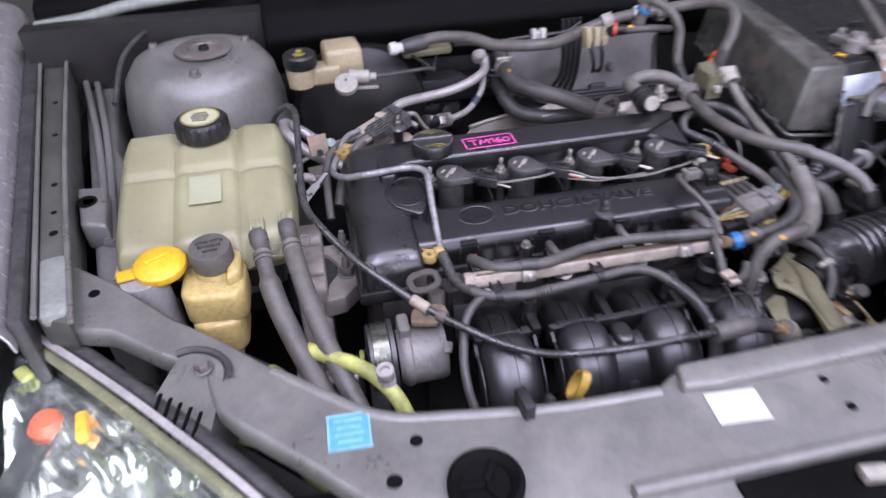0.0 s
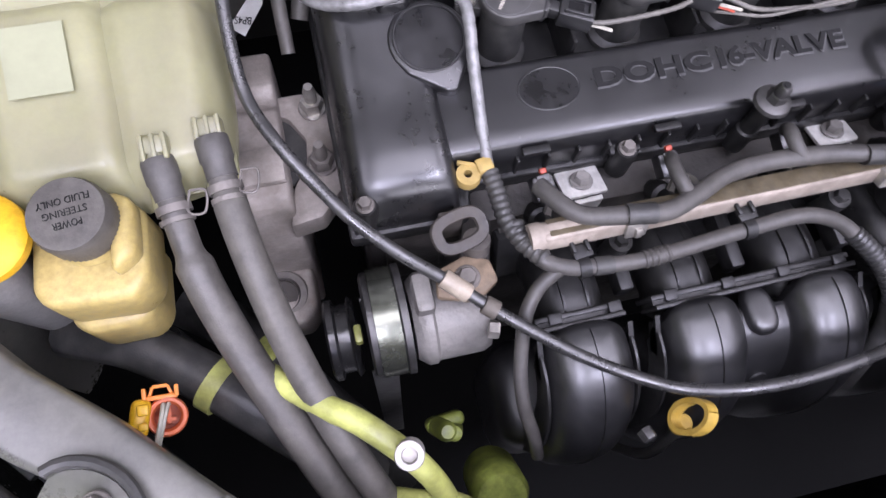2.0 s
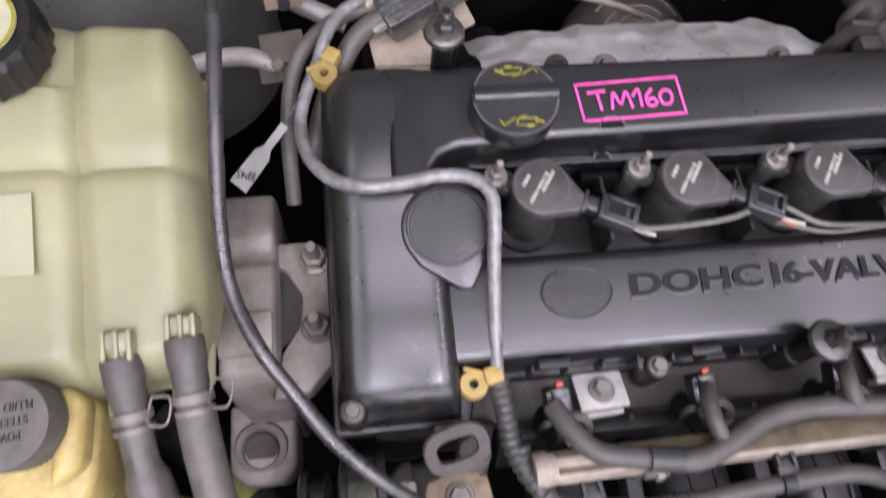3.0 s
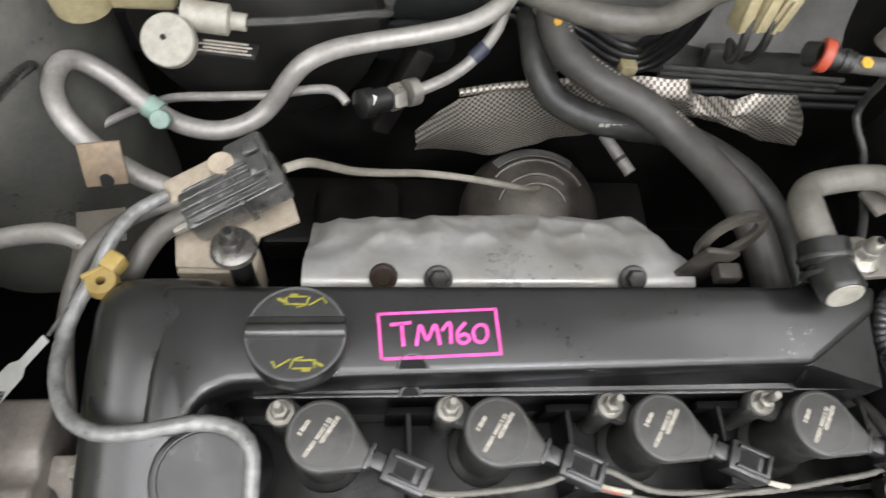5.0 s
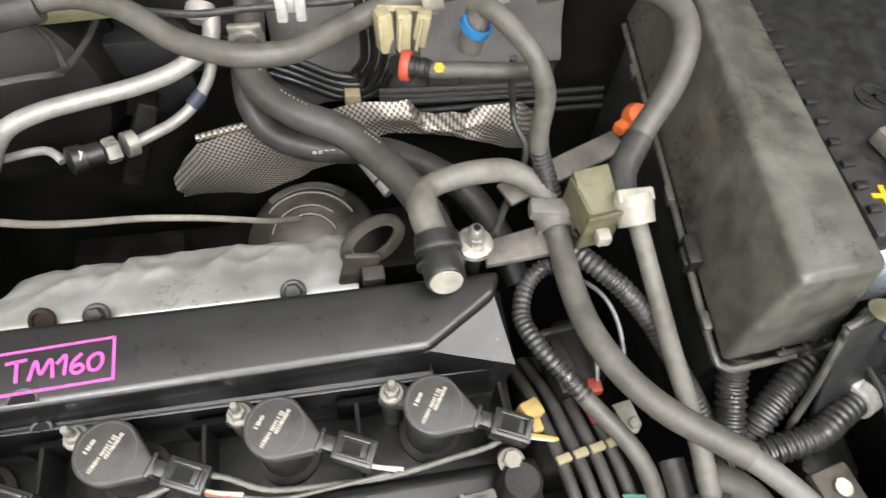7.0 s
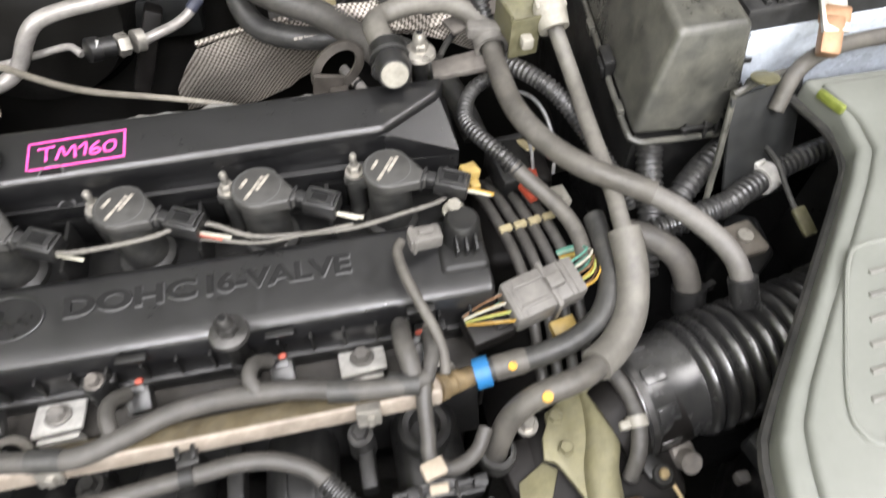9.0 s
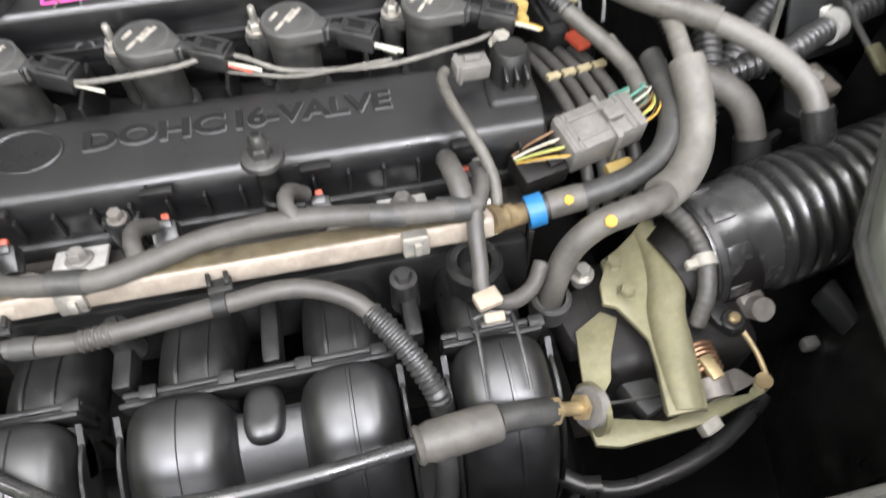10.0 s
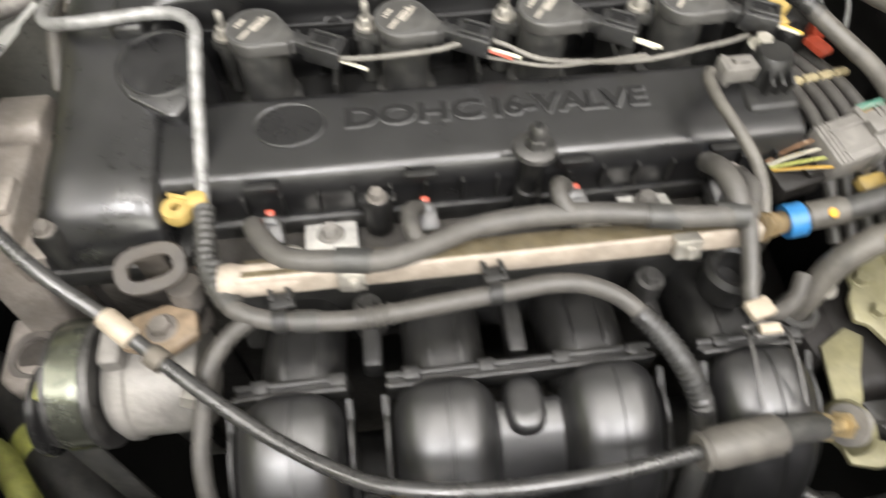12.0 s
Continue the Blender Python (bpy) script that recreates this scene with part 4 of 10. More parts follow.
cover_stud(0.186, 0.098, 0.815, 0.940, STEEL)

# marker writing on the rear bank
top = pose(-0.0795, 0.0535, 0.9066, 0, 0, 1.5)
bm = bmesh.new()
for x, y, sx, sy, a in ((0, 0.0136, 0.0690, 0.0015, 0.9), (0.001, -0.0134, 0.066, 0.0017, 0.5), (-0.0338, 0, 0.0016, 0.0276, 2.2), (0.0342, 0.0002, 0.0017, 0.0284, 0.7)):
    box(bm, sx, sy, 0.0005, top @ pose(x, y, 0, 0, 0, a), 0.0)
part("marker_frame", bm, PINK, cover, "hand-drawn pink box")
# hand-drawn strokes, in hundredths of the box's width
STROKES = {"T": [[(-39, 13), (-22, 15)], [(-30, 14), (-29, -13)]],
           "M": [[(-19, -13), (-15, 11), (-10, -6), (-3, 11), (0, -13)]],
           "1": [[(2, 4), (9, 13), (9, -12)]],
           "6": [[(22, 13), (15, 2), (15, -9), (20, -12), (24, -7), (21, -1), (15, -4)]],
           "0": [[(33, 10), (28, 3), (29, -9), (35, -11), (39, -3), (38, 8), (33, 10)]]}
for strokes in STROKES.values():
    bm = bmesh.new()
    for line in strokes:
        path = [top @ Vector((0.00071 * x, 0.00050 * y - 0.0002, 0.0001)) for x, y in line]
        sweep(bm, spline(path, 0.0012), lambda i, s: [(0.0010, -0.0002), (0.0010, 0.0003), (-0.0010, 0.0003), (-0.0010, -0.0002)])
    part("marker_letter", bm, PINK, cover, "hand-written pink stroke of TM160")

# ---- oil filler cap ----
cap = thing("oil_filler_cap", (-0.158, 0.049, 0.906), "round black oil filler cap with yellow symbols", "oil cap")
bm = bmesh.new()
lathe(bm, [(0, 0), (0.0265, 0), (0.0275, 0.003), (0.0275, 0.014), (0.0262, 0.017), (0, 0.0175)], pose(-0.158, 0.049, 0.9055), 44)
part("body", bm, GLOSS, cap)
bm = bmesh.new()
profile_x(bm, [(0.0455, 0.921), (0.0462, 0.9262), (0.0480, 0.9276), (0.0520, 0.9276), (0.0532, 0.9262), (0.0540, 0.9240), (0.0580, 0.9236), (0.0588, 0.921)], -0.1840, -0.1320, 0.0008, 2)
part("grip", bm, GLOSS, cap, "raised grip bar")
bm = bmesh.new()
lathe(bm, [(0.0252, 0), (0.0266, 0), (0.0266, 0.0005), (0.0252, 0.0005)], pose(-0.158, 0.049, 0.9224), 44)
# bevel reflection painted as a pale ring
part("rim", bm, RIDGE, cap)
for y, a in ((0.0315, 0), (0.0675, 180)):
    m = pose(-0.156, y, 0.9230, 0, 0, a)
    for sx, sy, x, q, turn in ((0.012, 0.0009, 0.003, 0.0022, 0), (0.010, 0.0009, 0.002, -0.0022, 0), (0.0045, 0.0009, -0.0035, 0.0, 70), (0.0042, 0.0009, 0.008, 0.0, -75), (0.008, 0.0009, -0.0075, 0.0008, 32),
                               (0.0045, 0.0009, -0.0125, 0.0, -60), (0.005, 0.0016, 0.0105, 0.0, -25), (0.004, 0.0013, 0.004, -0.0034, 0), (0.005, 0.0009, 0.0, 0.0034, 15)):
        bm = bmesh.new()
        box(bm, sx, sy, 0.0003, m @ pose(x, q, 0, 0, 0, turn), 0)
        part("symbol_stroke", bm, YELLOWPRINT, cap, "worn yellow stroke")


# ---- ignition coils ----
def ignition_coil():
    o = Vector((-0.144, 0.0, 0.836))
    coil = thing("ignition_coil", o, "black pencil ignition coil with printed cap and plug", "ignition coil", "ignition coils on the engine")
    m = Matrix.Translation(o)
    bm = bmesh.new()
    lathe(bm, [(0, -0.01), (0.0215, -0.01), (0.0215, 0.004), (0.0172, 0.008), (0.0168, 0.044), (0.0180, 0.050), (0.0180, 0.056), (0, 0.056)], m, 32)
    part("body", bm, RUBBER_DARK, coil)
    # tear-shaped cap that points to the plug
    pts = []
    for k in range(25):
        a = radians(48 + 234 * k / 24)
        pts.append((0.0194 * math.cos(a), 0.0194 * math.sin(a)))
    pts.append((0.0215, -0.0180))
    pts.append((0.0290, -0.0160))
    pts.append((0.0275, -0.0100))
    bm = bmesh.new()
    prism(bm, pts, 0.053, 0.0632, m, bevel=0.0024, seg=3)
    cap_ob = part("cap", bm, CAPPLASTIC, coil, "matt black tear-shaped cap")
    bm = bmesh.new()
    lathe(bm, [(0.0166, 0), (0.0173, 0), (0.0173, 0.0004), (0.0166, 0.0004)], m @ pose(0, 0, 0.0630), 36)
    # pale ring, a painted bevel highlight
    part("cap_rim", bm, RIDGE, cap_ob)
    for dx, dy, w in ((-0.0092, 0.0046, 0.009), (-0.0020, -0.0008, 0.024), (0.0040, 0.0026, 0.015)):
        line = m @ pose(dx, dy, 0.0633, 0, 0, 56)
        bm = bmesh.new()
        at = -w / 2
        while at < w / 2:
            step = random.choice((0.0009, 0.0012, 0.0012))
            box(bm, step * 0.95, random.choice((0.0021, 0.0026)), 0.0003, line @ pose(at, 0, 0), 0)
            at += step + 0.0003 + 0.0008 * (random.random() < 0.12)
        part("print_bar", bm, LIGHTPRINT, cap_ob)
    bm = bmesh.new()
    box(bm, 0.012, 0.010, 0.010, m @ pose(0.031, -0.0145, 0.058, 0, 6, -26), 0.002)
    box(bm, 0.003, 0.015, 0.013, m @ pose(0.0245, -0.0112, 0.057, 0, 6, -26), 0.001)
    part("socket", bm, GLOSS, coil)
    bm = bmesh.new()
    q = m @ pose(0.0445, -0.0205, 0.058, 0, 4, -24)
    box(bm, 0.025, 0.0175, 0.0135, q, 0.0015)
    for s in (-1, 1):
        box(bm, 0.020, 0.0022, 0.003, q @ pose(0.001, 0.0055 * s, 0.0078), 0.0006)
    box(bm, 0.0025, 0.0125, 0.0032, q @ pose(0.009, 0, 0.0079), 0.0006)
    plug = part("plug", bm, GLOSS, coil, "glossy black wiring plug with a latch")
    bm = bmesh.new()
    box(bm, 0.011, 0.0075, 0.0006, q @ pose(-0.0015, 0.0, 0.0068), 0)
    part("latch_slot", bm, LETTER, plug, "dark latch slot")
    # mounting ear with its stud bolt
    bm = bmesh.new()
    prism(bm, [(-0.034, 0.013), (-0.031, 0.024), (-0.020, 0.026), (-0.008, 0.016), (-0.016, 0.006)], 0.034, 0.044, m, bevel=0.002)
    lathe(bm, [(0, 0.0), (0.0075, 0.0), (0.0075, 0.040), (0, 0.040)], m @ pose(-0.0245, 0.0165, 0), 18)
    part("ear", bm, RUBBER_DARK, coil)
    bm = bmesh.new()
    lathe(bm, [(0, 0), (0.0078, 0), (0.0075, 0.0025), (0, 0.0025)], m @ pose(-0.0245, 0.0165, 0.044), 20)
    hexagon(bm, 0.0095, 0.006, m @ pose(-0.0245, 0.0165, 0.0465))
    lathe(bm, [(0, 0), (0.0028, 0), (0.0028, 0.011), (0.002, 0.0125), (0, 0.0125)], m @ pose(-0.0245, 0.0165, 0.0520, 0, 0, 0), 12)
    part("stud_bolt", bm, STEEL, coil, "pale zinc stud bolt")
    return coil


first_coil = ignition_coil()
for k in range(1, 4):
    copy_thing(first_coil, Matrix.Translation((-0.144 + 0.096 * k, 0, 0.836)))

# wiring along the coils
hz = thing("coil_harness", (0.05, -0.03, 0.874), "thin grey taped wiring running along the coils", "wiring")
bm = bmesh.new()
tube(bm, [(-0.098, -0.024, 0.891), (-0.083, -0.031, 0.894), (-0.057, -0.031, 0.894), (-0.026, -0.028, 0.894), (-0.003, -0.021, 0.894), (0.014, -0.022, 0.890), (0.040, -0.032, 0.883),
          (0.075, -0.034, 0.879), (0.113, -0.034, 0.8775), (0.150, -0.030, 0.880), (0.179, -0.026, 0.883), (0.198, -0.016, 0.886)], 0.0020, 10, ribs=0.007, depth=0.12)
part("loom", bm, RUBBER_PALE, hz)
bm = bmesh.new()
tube(bm, [(0.004, -0.030, 0.886), (0.020, -0.033, 0.884), (0.046, -0.038, 0.8815), (0.080, -0.036, 0.881), (0.112, -0.0335, 0.881)], 0.0013, 8)
part("strand", bm, RUBBER_PALE, hz, "thin pale strand")
for k, (x, c) in enumerate(((-0.006, RED), (0.0, WHITEWIRE), (0.090, WHITEWIRE), (0.094, WHITEWIRE), (0.192, ORANGEWIRE), (0.190, WHITEWIRE), (-0.1, WHITEWIRE))):
    bm = bmesh.new()
    y0 = -0.024 if x > 0.15 else -0.027
    tube(bm, [(x, y0, 0.8925), (x + 0.012, y0 - 0.003 - 0.001 * (k % 2), 0.891), (x + 0.026, y0 - 0.006, 0.886)], 0.0014, 6)
    part("wire", bm, c, hz)
bm = bmesh.new()
box(bm, 0.014, 0.012, 0.012, pose(0.203, -0.012, 0.893, 0, 10, 20), 0.002)
box(bm, 0.008, 0.018, 0.006, pose(0.205, -0.016, 0.889, 0, 0, 10), 0.002)
part("clip", bm, CLIPYELLOW, hz, "ochre plastic clip")

# grey sleeve that loops over the cover
sl = thing("sleeved_harness", (-0.18, -0.05, 0.87), "silver grey sleeved harness looping over the cover", "wiring")
bm = bmesh.new()
tube(bm, [(-0.180, -0.108, 0.857), (-0.180, -0.100, 0.861), (-0.180, -0.086, 0.868), (-0.1795, -0.065, 0.880), (-0.179, -0.042, 0.894), (-0.178, -0.024, 0.905), (-0.179, -0.008, 0.910), (-0.189, 0.002, 0.911),
          (-0.208, 0.005, 0.911), (-0.234, 0.001, 0.912), (-0.257, 0.002, 0.910), (-0.275, 0.014, 0.902), (-0.287, 0.035, 0.893), (-0.291, 0.060, 0.886), (-0.287, 0.082, 0.886),
          (-0.279, 0.100, 0.890), (-0.272, 0.120, 0.894), (-0.262, 0.138, 0.894), (-0.246, 0.152, 0.892)], 0.0044, 12, ribs=0.008, depth=0.05)
part("sleeve", bm, LOOM, sl)
for x, y, z, a in ((-0.189, -0.108, 0.858, 10), (-0.272, 0.099, 0.892, 60)):
    bm = bmesh.new()
    m = pose(x, y, z, 0, 0, a)
    box(bm, 0.012, 0.011, 0.012, m @ pose(0.006, 0, 0), 0.002)
    lathe(bm, [(0.003, 0), (0.0085, 0), (0.0095, 0.003), (0.0085, 0.009), (0.003, 0.009)], m @ pose(-0.007, -0.002, -0.006), 14)
    box(bm, 0.016, 0.003, 0.004, m @ pose(-0.004, 0.005, 0.002, 0, 0, -30), 0.001)
    part("clip", bm, CLIPYELLOW, sl, "ochre plastic clip")
bm = bmesh.new()
tube(bm, [(-0.180, -0.110, 0.857), (-0.178, -0.128, 0.855), (-0.176, -0.148, 0.853), (-0.168, -0.168, 0.853)], 0.0068, 12, ribs=0.005)
part("conduit", bm, RUBBER_DARK, sl, "black corrugated conduit")

# white tag on its cord
tag = thing("paper_tag", (-0.318, 0.045, 0.872), "white paper tag lettered BP4S on a cord", "tag")
zd = Vector((0.034, 0.035, 0.017)).normalized()
xd = Vector((0, 0, 1)).cross(zd).normalized()
yd = zd.cross(xd)
m = Matrix.Translation((-0.334, 0.027, 0.868)) @ Matrix((xd, yd, zd)).transposed().to_4x4()
bm = bmesh.new()
b2 = bmesh.new()
f = b2.faces.new([b2.verts.new(q) for q in ((-0.0072, 0, 0), (0.0072, 0, 0), (0.0062, 0, 0.026), (0.003, 0, 0.031), (0.003, 0, 0.050), (-0.003, 0, 0.050), (-0.003, 0, 0.031), (-0.0062, 0, 0.026))])
bmesh.ops.solidify(b2, geom=[f], thickness=0.0006)
absorb(bm, b2, m)
part("card", bm, WHITE, tag)
facing = 1 if yd.z > 0 else -1
part("lettering", text_mesh("BP4S", 0.0055, 0.0125, m @ pose(0, 0.0008 * facing, 0.009, -90 * facing, 0, 0) @ pose(0, 0, 0, 0, 0, 25), 0.0003), LETTER, tag, "small black letters BP4S")
bm = bmesh.new()
tube(bm, [(-0.300, 0.062, 0.885), (-0.294, 0.072, 0.888), (-0.286, 0.085, 0.888)], 0.0012, 6)
part("cord", bm, RUBBER_DARK, tag)


# ---- fuel rail, injectors and their wiring ----
rail = thing("fuel_rail", (0.0, -0.165, 0.80), "pale bronze fuel rail with bolted brackets", "fuel rail")
bm = bmesh.new()
box(bm, 0.311, 0.0155, 0.0150, pose(-0.003, -0.1625, 0.8545, -18, 0.8, 0.9), 0.003, 3)
lathe(bm, [(0, 0), (0.0100, 0), (0.0106, 0.003), (0.0106, 0.008), (0.0094, 0.010), (0.0094, 0.040), (0.009, 0.044), (0, 0.044)], aim((-0.166, -0.1645, 0.8560), (0.0, -0.1620, 0.8540)), 24)
bar = part("bar", bm, RAIL, rail)
bm = bmesh.new()
box(bm, 0.300, 0.0140, 0.0016, pose(-0.003, -0.1625, 0.8545, -18, 0.8, 0.9) @ pose(0, 0.0008, 0.0075), 0.0006)
part("upper_face", bm, RAILTOP, bar, "olive bronze upper face")
bm = bmesh.new()
lathe(bm, [(0, 0), (0.0095, 0), (0.0095, 0.006), (0.0055, 0.007), (0.0055, 0.012), (0.008, 0.013), (0.008, 0.018), (0.005, 0.02), (0, 0.02)], aim((0.150, -0.159, 0.8525), (0.180, -0.1485, 0.8405)), 20)
lathe(bm, [(0, 0), (0.0070, 0), (0.0070, 0.026), (0, 0.026)], aim((0.154, -0.1585, 0.8495), (0.180, -0.1485, 0.8405)), 16)
part("end_fitting", bm, TANSTEEL, rail, "dull metal end fitting")
for x in (-0.092, 0.103):
    bm = bmesh.new()
    box(bm, 0.016, 0.010, 0.014, pose(x, -0.1695, 0.8570, -20, 0, 0), 0.0015)
    box(bm, 0.005, 0.004, 0.008, pose(x + 0.001, -0.1750, 0.8575, -20, 0, 0), 0.001)
    part("clip", bm, STEEL, rail, "small bright spring clip")
for x, y, z in ((-0.107, -0.118, 0.824), (0.103, -0.114, 0.823)):
    bm = bmesh.new()
    box(bm, 0.034, 0.026, 0.004, pose(x, y, z, -14, 0, 3), 0.0015)
    box(bm, 0.028, 0.004, 0.02, pose(x, y - 0.0145, z - 0.010, 0, 0, 3), 0.001)
    br = part("bracket", bm, ALLOY, rail, "bright alloy bracket")
    bm = bmesh.new()
    disc(bm, 0.0090, 0.0025, pose(x, y, z + 0.002, -14, 0, 0), 24)
    hexagon(bm, 0.0105, 0.006, pose(x, y, z + 0.0045, -14, 0, 0))
    part("bolt", bm, CAST, br)


def fuel_injector(x):
    inj = thing("fuel_injector", (x, -0.135, 0.80), "black fuel injector with a plug and red lock", "fuel injector", "fuel injectors along the rail")
    bm = bmesh.new()
    lathe(bm, [(0, 0), (0.007, 0), (0.0075, 0.02), (0.010, 0.022), (0.010, 0.034), (0.007, 0.036), (0.006, 0.052), (0, 0.052)], aim((x, -0.118, 0.80), (x, -0.158, 0.842)), 18)
    part("body", bm, BLACK, inj)
    bm = bmesh.new()
    box(bm, 0.016, 0.018, 0.013, pose(x + 0.002, -0.124, 0.842, 22, 0, 6), 0.002)
    box(bm, 0.010, 0.006, 0.004, pose(x + 0.002, -0.120, 0.850, 22, 0, 6), 0.001)
    pl = part("plug", bm, GLOSS, inj)
    bm = bmesh.new()
    box(bm, 0.005, 0.004, 0.004, pose(x + 0.003, -0.1145, 0.8505, 22, 0, 6), 0.001)
    part("lock", bm, RED, pl, "red locking tab")
    bm = bmesh.new()
    lathe(bm, [(0.008, 0), (0.0125, 0), (0.0125, 0.004), (0.008, 0.004)], aim((x + 0.013, -0.140, 0.830), (x + 0.013, -0.16, 0.85)), 24)
    part("retainer", bm, STEEL, inj, "bright ring")
    return inj


inj0 = fuel_injector(-0.144)
for k in range(1, 4):
    copy_thing(inj0, Matrix.Translation((-0.144 + 0.0955 * k, -0.135, 0.80)))

rh = thing("rail_harness", (0.0, -0.155, 0.86), "grey taped wiring loom lying along the fuel rail", "wiring")
bm = bmesh.new()
tube(bm, [(-0.149, -0.128, 0.858), (-0.142, -0.143, 0.863), (-0.128, -0.158, 0.865), (-0.101, -0.164, 0.867), (-0.072, -0.168, 0.870), (-0.047, -0.160, 0.868), (-0.021, -0.149, 0.865), (0.008, -0.145, 0.865),
          (0.038, -0.147, 0.868), (0.067, -0.150, 0.868), (0.095, -0.158, 0.872), (0.124, -0.161, 0.872), (0.143, -0.157, 0.868)], 0.0066, 14)
part("loom", bm, RUBBER_MID, rh)
for x, y, z in ((-0.090, -0.166, 0.869), (0.090, -0.157, 0.871), (0.128, -0.160, 0.871)):
    bm = bmesh.new()
    lathe(bm, [(0.0063, -0.010), (0.0074, -0.010), (0.0074, 0.010), (0.0063, 0.010)], aim((x, y, z), (x + 0.03, y - 0.004 if x < 0 else y - 0.005, z)), 18)
    part("tape", bm, RUBBER_DARK, rh)
for pts in ([(-0.052, -0.160, 0.868), (-0.056, -0.148, 0.871), (-0.056, -0.136, 0.869), (-0.050, -0.126, 0.858)], [(0.038, -0.149, 0.868), (0.032, -0.140, 0.874), (0.034, -0.128, 0.872), (0.042, -0.120, 0.858)],
            [(0.135, -0.160, 0.868), (0.134, -0.148, 0.876), (0.132, -0.130, 0.875), (0.133, -0.113, 0.862)], [(0.143, -0.158, 0.866), (0.150, -0.140, 0.868), (0.151, -0.122, 0.860)],
            [(0.141, -0.158, 0.868), (0.139, -0.172, 0.862), (0.138, -0.190, 0.850), (0.137, -0.202, 0.842), (0.150, -0.208, 0.834), (0.168, -0.200, 0.832), (0.178, -0.186, 0.836)]):
    bm = bmesh.new()
    tube(bm, pts, 0.0052 if pts[0][0] > 0.14 or pts[0][0] < 0.1 else 0.0068, 10)
    part("branch", bm, RUBBER_MID, rh)

lh = thing("lower_harness", (-0.05, -0.19, 0.845), "grey wiring conduit above the intake runners", "wiring")
bm = bmesh.new()
tube(bm, [(-0.170, -0.163, 0.853), (-0.158, -0.182, 0.855), (-0.140, -0.189, 0.852), (-0.125, -0.190, 0.849), (-0.095, -0.192, 0.848), (-0.066, -0.191, 0.850), (-0.032, -0.188, 0.851), (-0.001, -0.186, 0.853),
          (0.020, -0.185, 0.855), (0.041, -0.187, 0.853), (0.060, -0.194, 0.847), (0.072, -0.204, 0.841)], 0.0057, 14)
part("conduit", bm, RUBBER_MID, lh)
bm = bmesh.new()
tube(bm, [(0.070, -0.202, 0.842), (0.080, -0.215, 0.838), (0.090, -0.230, 0.831), (0.099, -0.246, 0.818), (0.102, -0.254, 0.808)], 0.0074, 14, ribs=0.0042)
part("ribbed_conduit", bm, CONDUIT, lh, "ribbed black conduit")
bm = bmesh.new()
tube(bm, [(0.1015, -0.252, 0.811), (0.103, -0.264, 0.796), (0.100, -0.280, 0.770), (0.094, -0.30, 0.73)], 0.0076, 14)
part("lower_sleeve", bm, RUBBER_DARK, lh, "smooth black lower sleeve")
bm = bmesh.new()
tube(bm, [(-0.172, -0.150, 0.853), (-0.168, -0.166, 0.853), (-0.158, -0.181, 0.855)], 0.0070, 14, ribs=0.005)
part("ribbed_collar", bm, RUBBER_DARK, lh)
bm = bmesh.new()
tube(bm, [(-0.090, -0.192, 0.848), (-0.078, -0.1915, 0.849), (-0.070, -0.191, 0.850)], 0.0067, 14, ribs=0.004)
part("ribbed_collar", bm, RUBBER_MID, lh)
bm = bmesh.new()
tube(bm, [(-0.125, -0.190, 0.849), (-0.112, -0.191, 0.8485)], 0.0066, 14)
part("tape_collar", bm, RUBBER_DARK, lh)
for x, y, z in ((-0.133, -0.1895, 0.8505), (-0.012, -0.1865, 0.8525)):
    bm = bmesh.new()
    lathe(bm, [(0.0056, -0.004), (0.0074, -0.004), (0.0074, 0.004), (0.0056, 0.004)], aim((x, y, z), (x + 0.03, y + 0.001, z)), 18)
    box(bm, 0.014, 0.010, 0.003, pose(x + 0.001, y + 0.010, z + 0.004, 0, 0, 8), 0.001)
    for s in (-1, 1):
        box(bm, 0.003, 0.010, 0.003, pose(x + 0.005 * s, y + 0.014, z + 0.0065, 0, 0, 8), 0.001)
    part("clip", bm, BLACK, lh, "black plastic harness clip")
bm = bmesh.new()
tube(bm, [(-0.150, -0.188, 0.852), (-0.164, -0.195, 0.845), (-0.175, -0.208, 0.836), (-0.181, -0.226, 0.822), (-0.185, -0.248, 0.806), (-0.184, -0.268, 0.788), (-0.178, -0.286, 0.765), (-0.172, -0.300, 0.73)], 0.0052, 10)
part("branch", bm, RUBBER_MID, lh, "thinner black branch")

# ---- intake manifold ----
mani = thing("intake_manifold", (0.0, -0.23, 0.60), "glossy black moulded intake manifold with curved runners", "intake manifold")
ARC = [(-0.214, 0.814), (-0.223, 0.8255), (-0.240, 0.829), (-0.262, 0.824), (-0.283, 0.808), (-0.299, 0.784), (-0.309, 0.752), (-0.313, 0.715), (-0.311, 0.66), (-0.300, 0.61)]


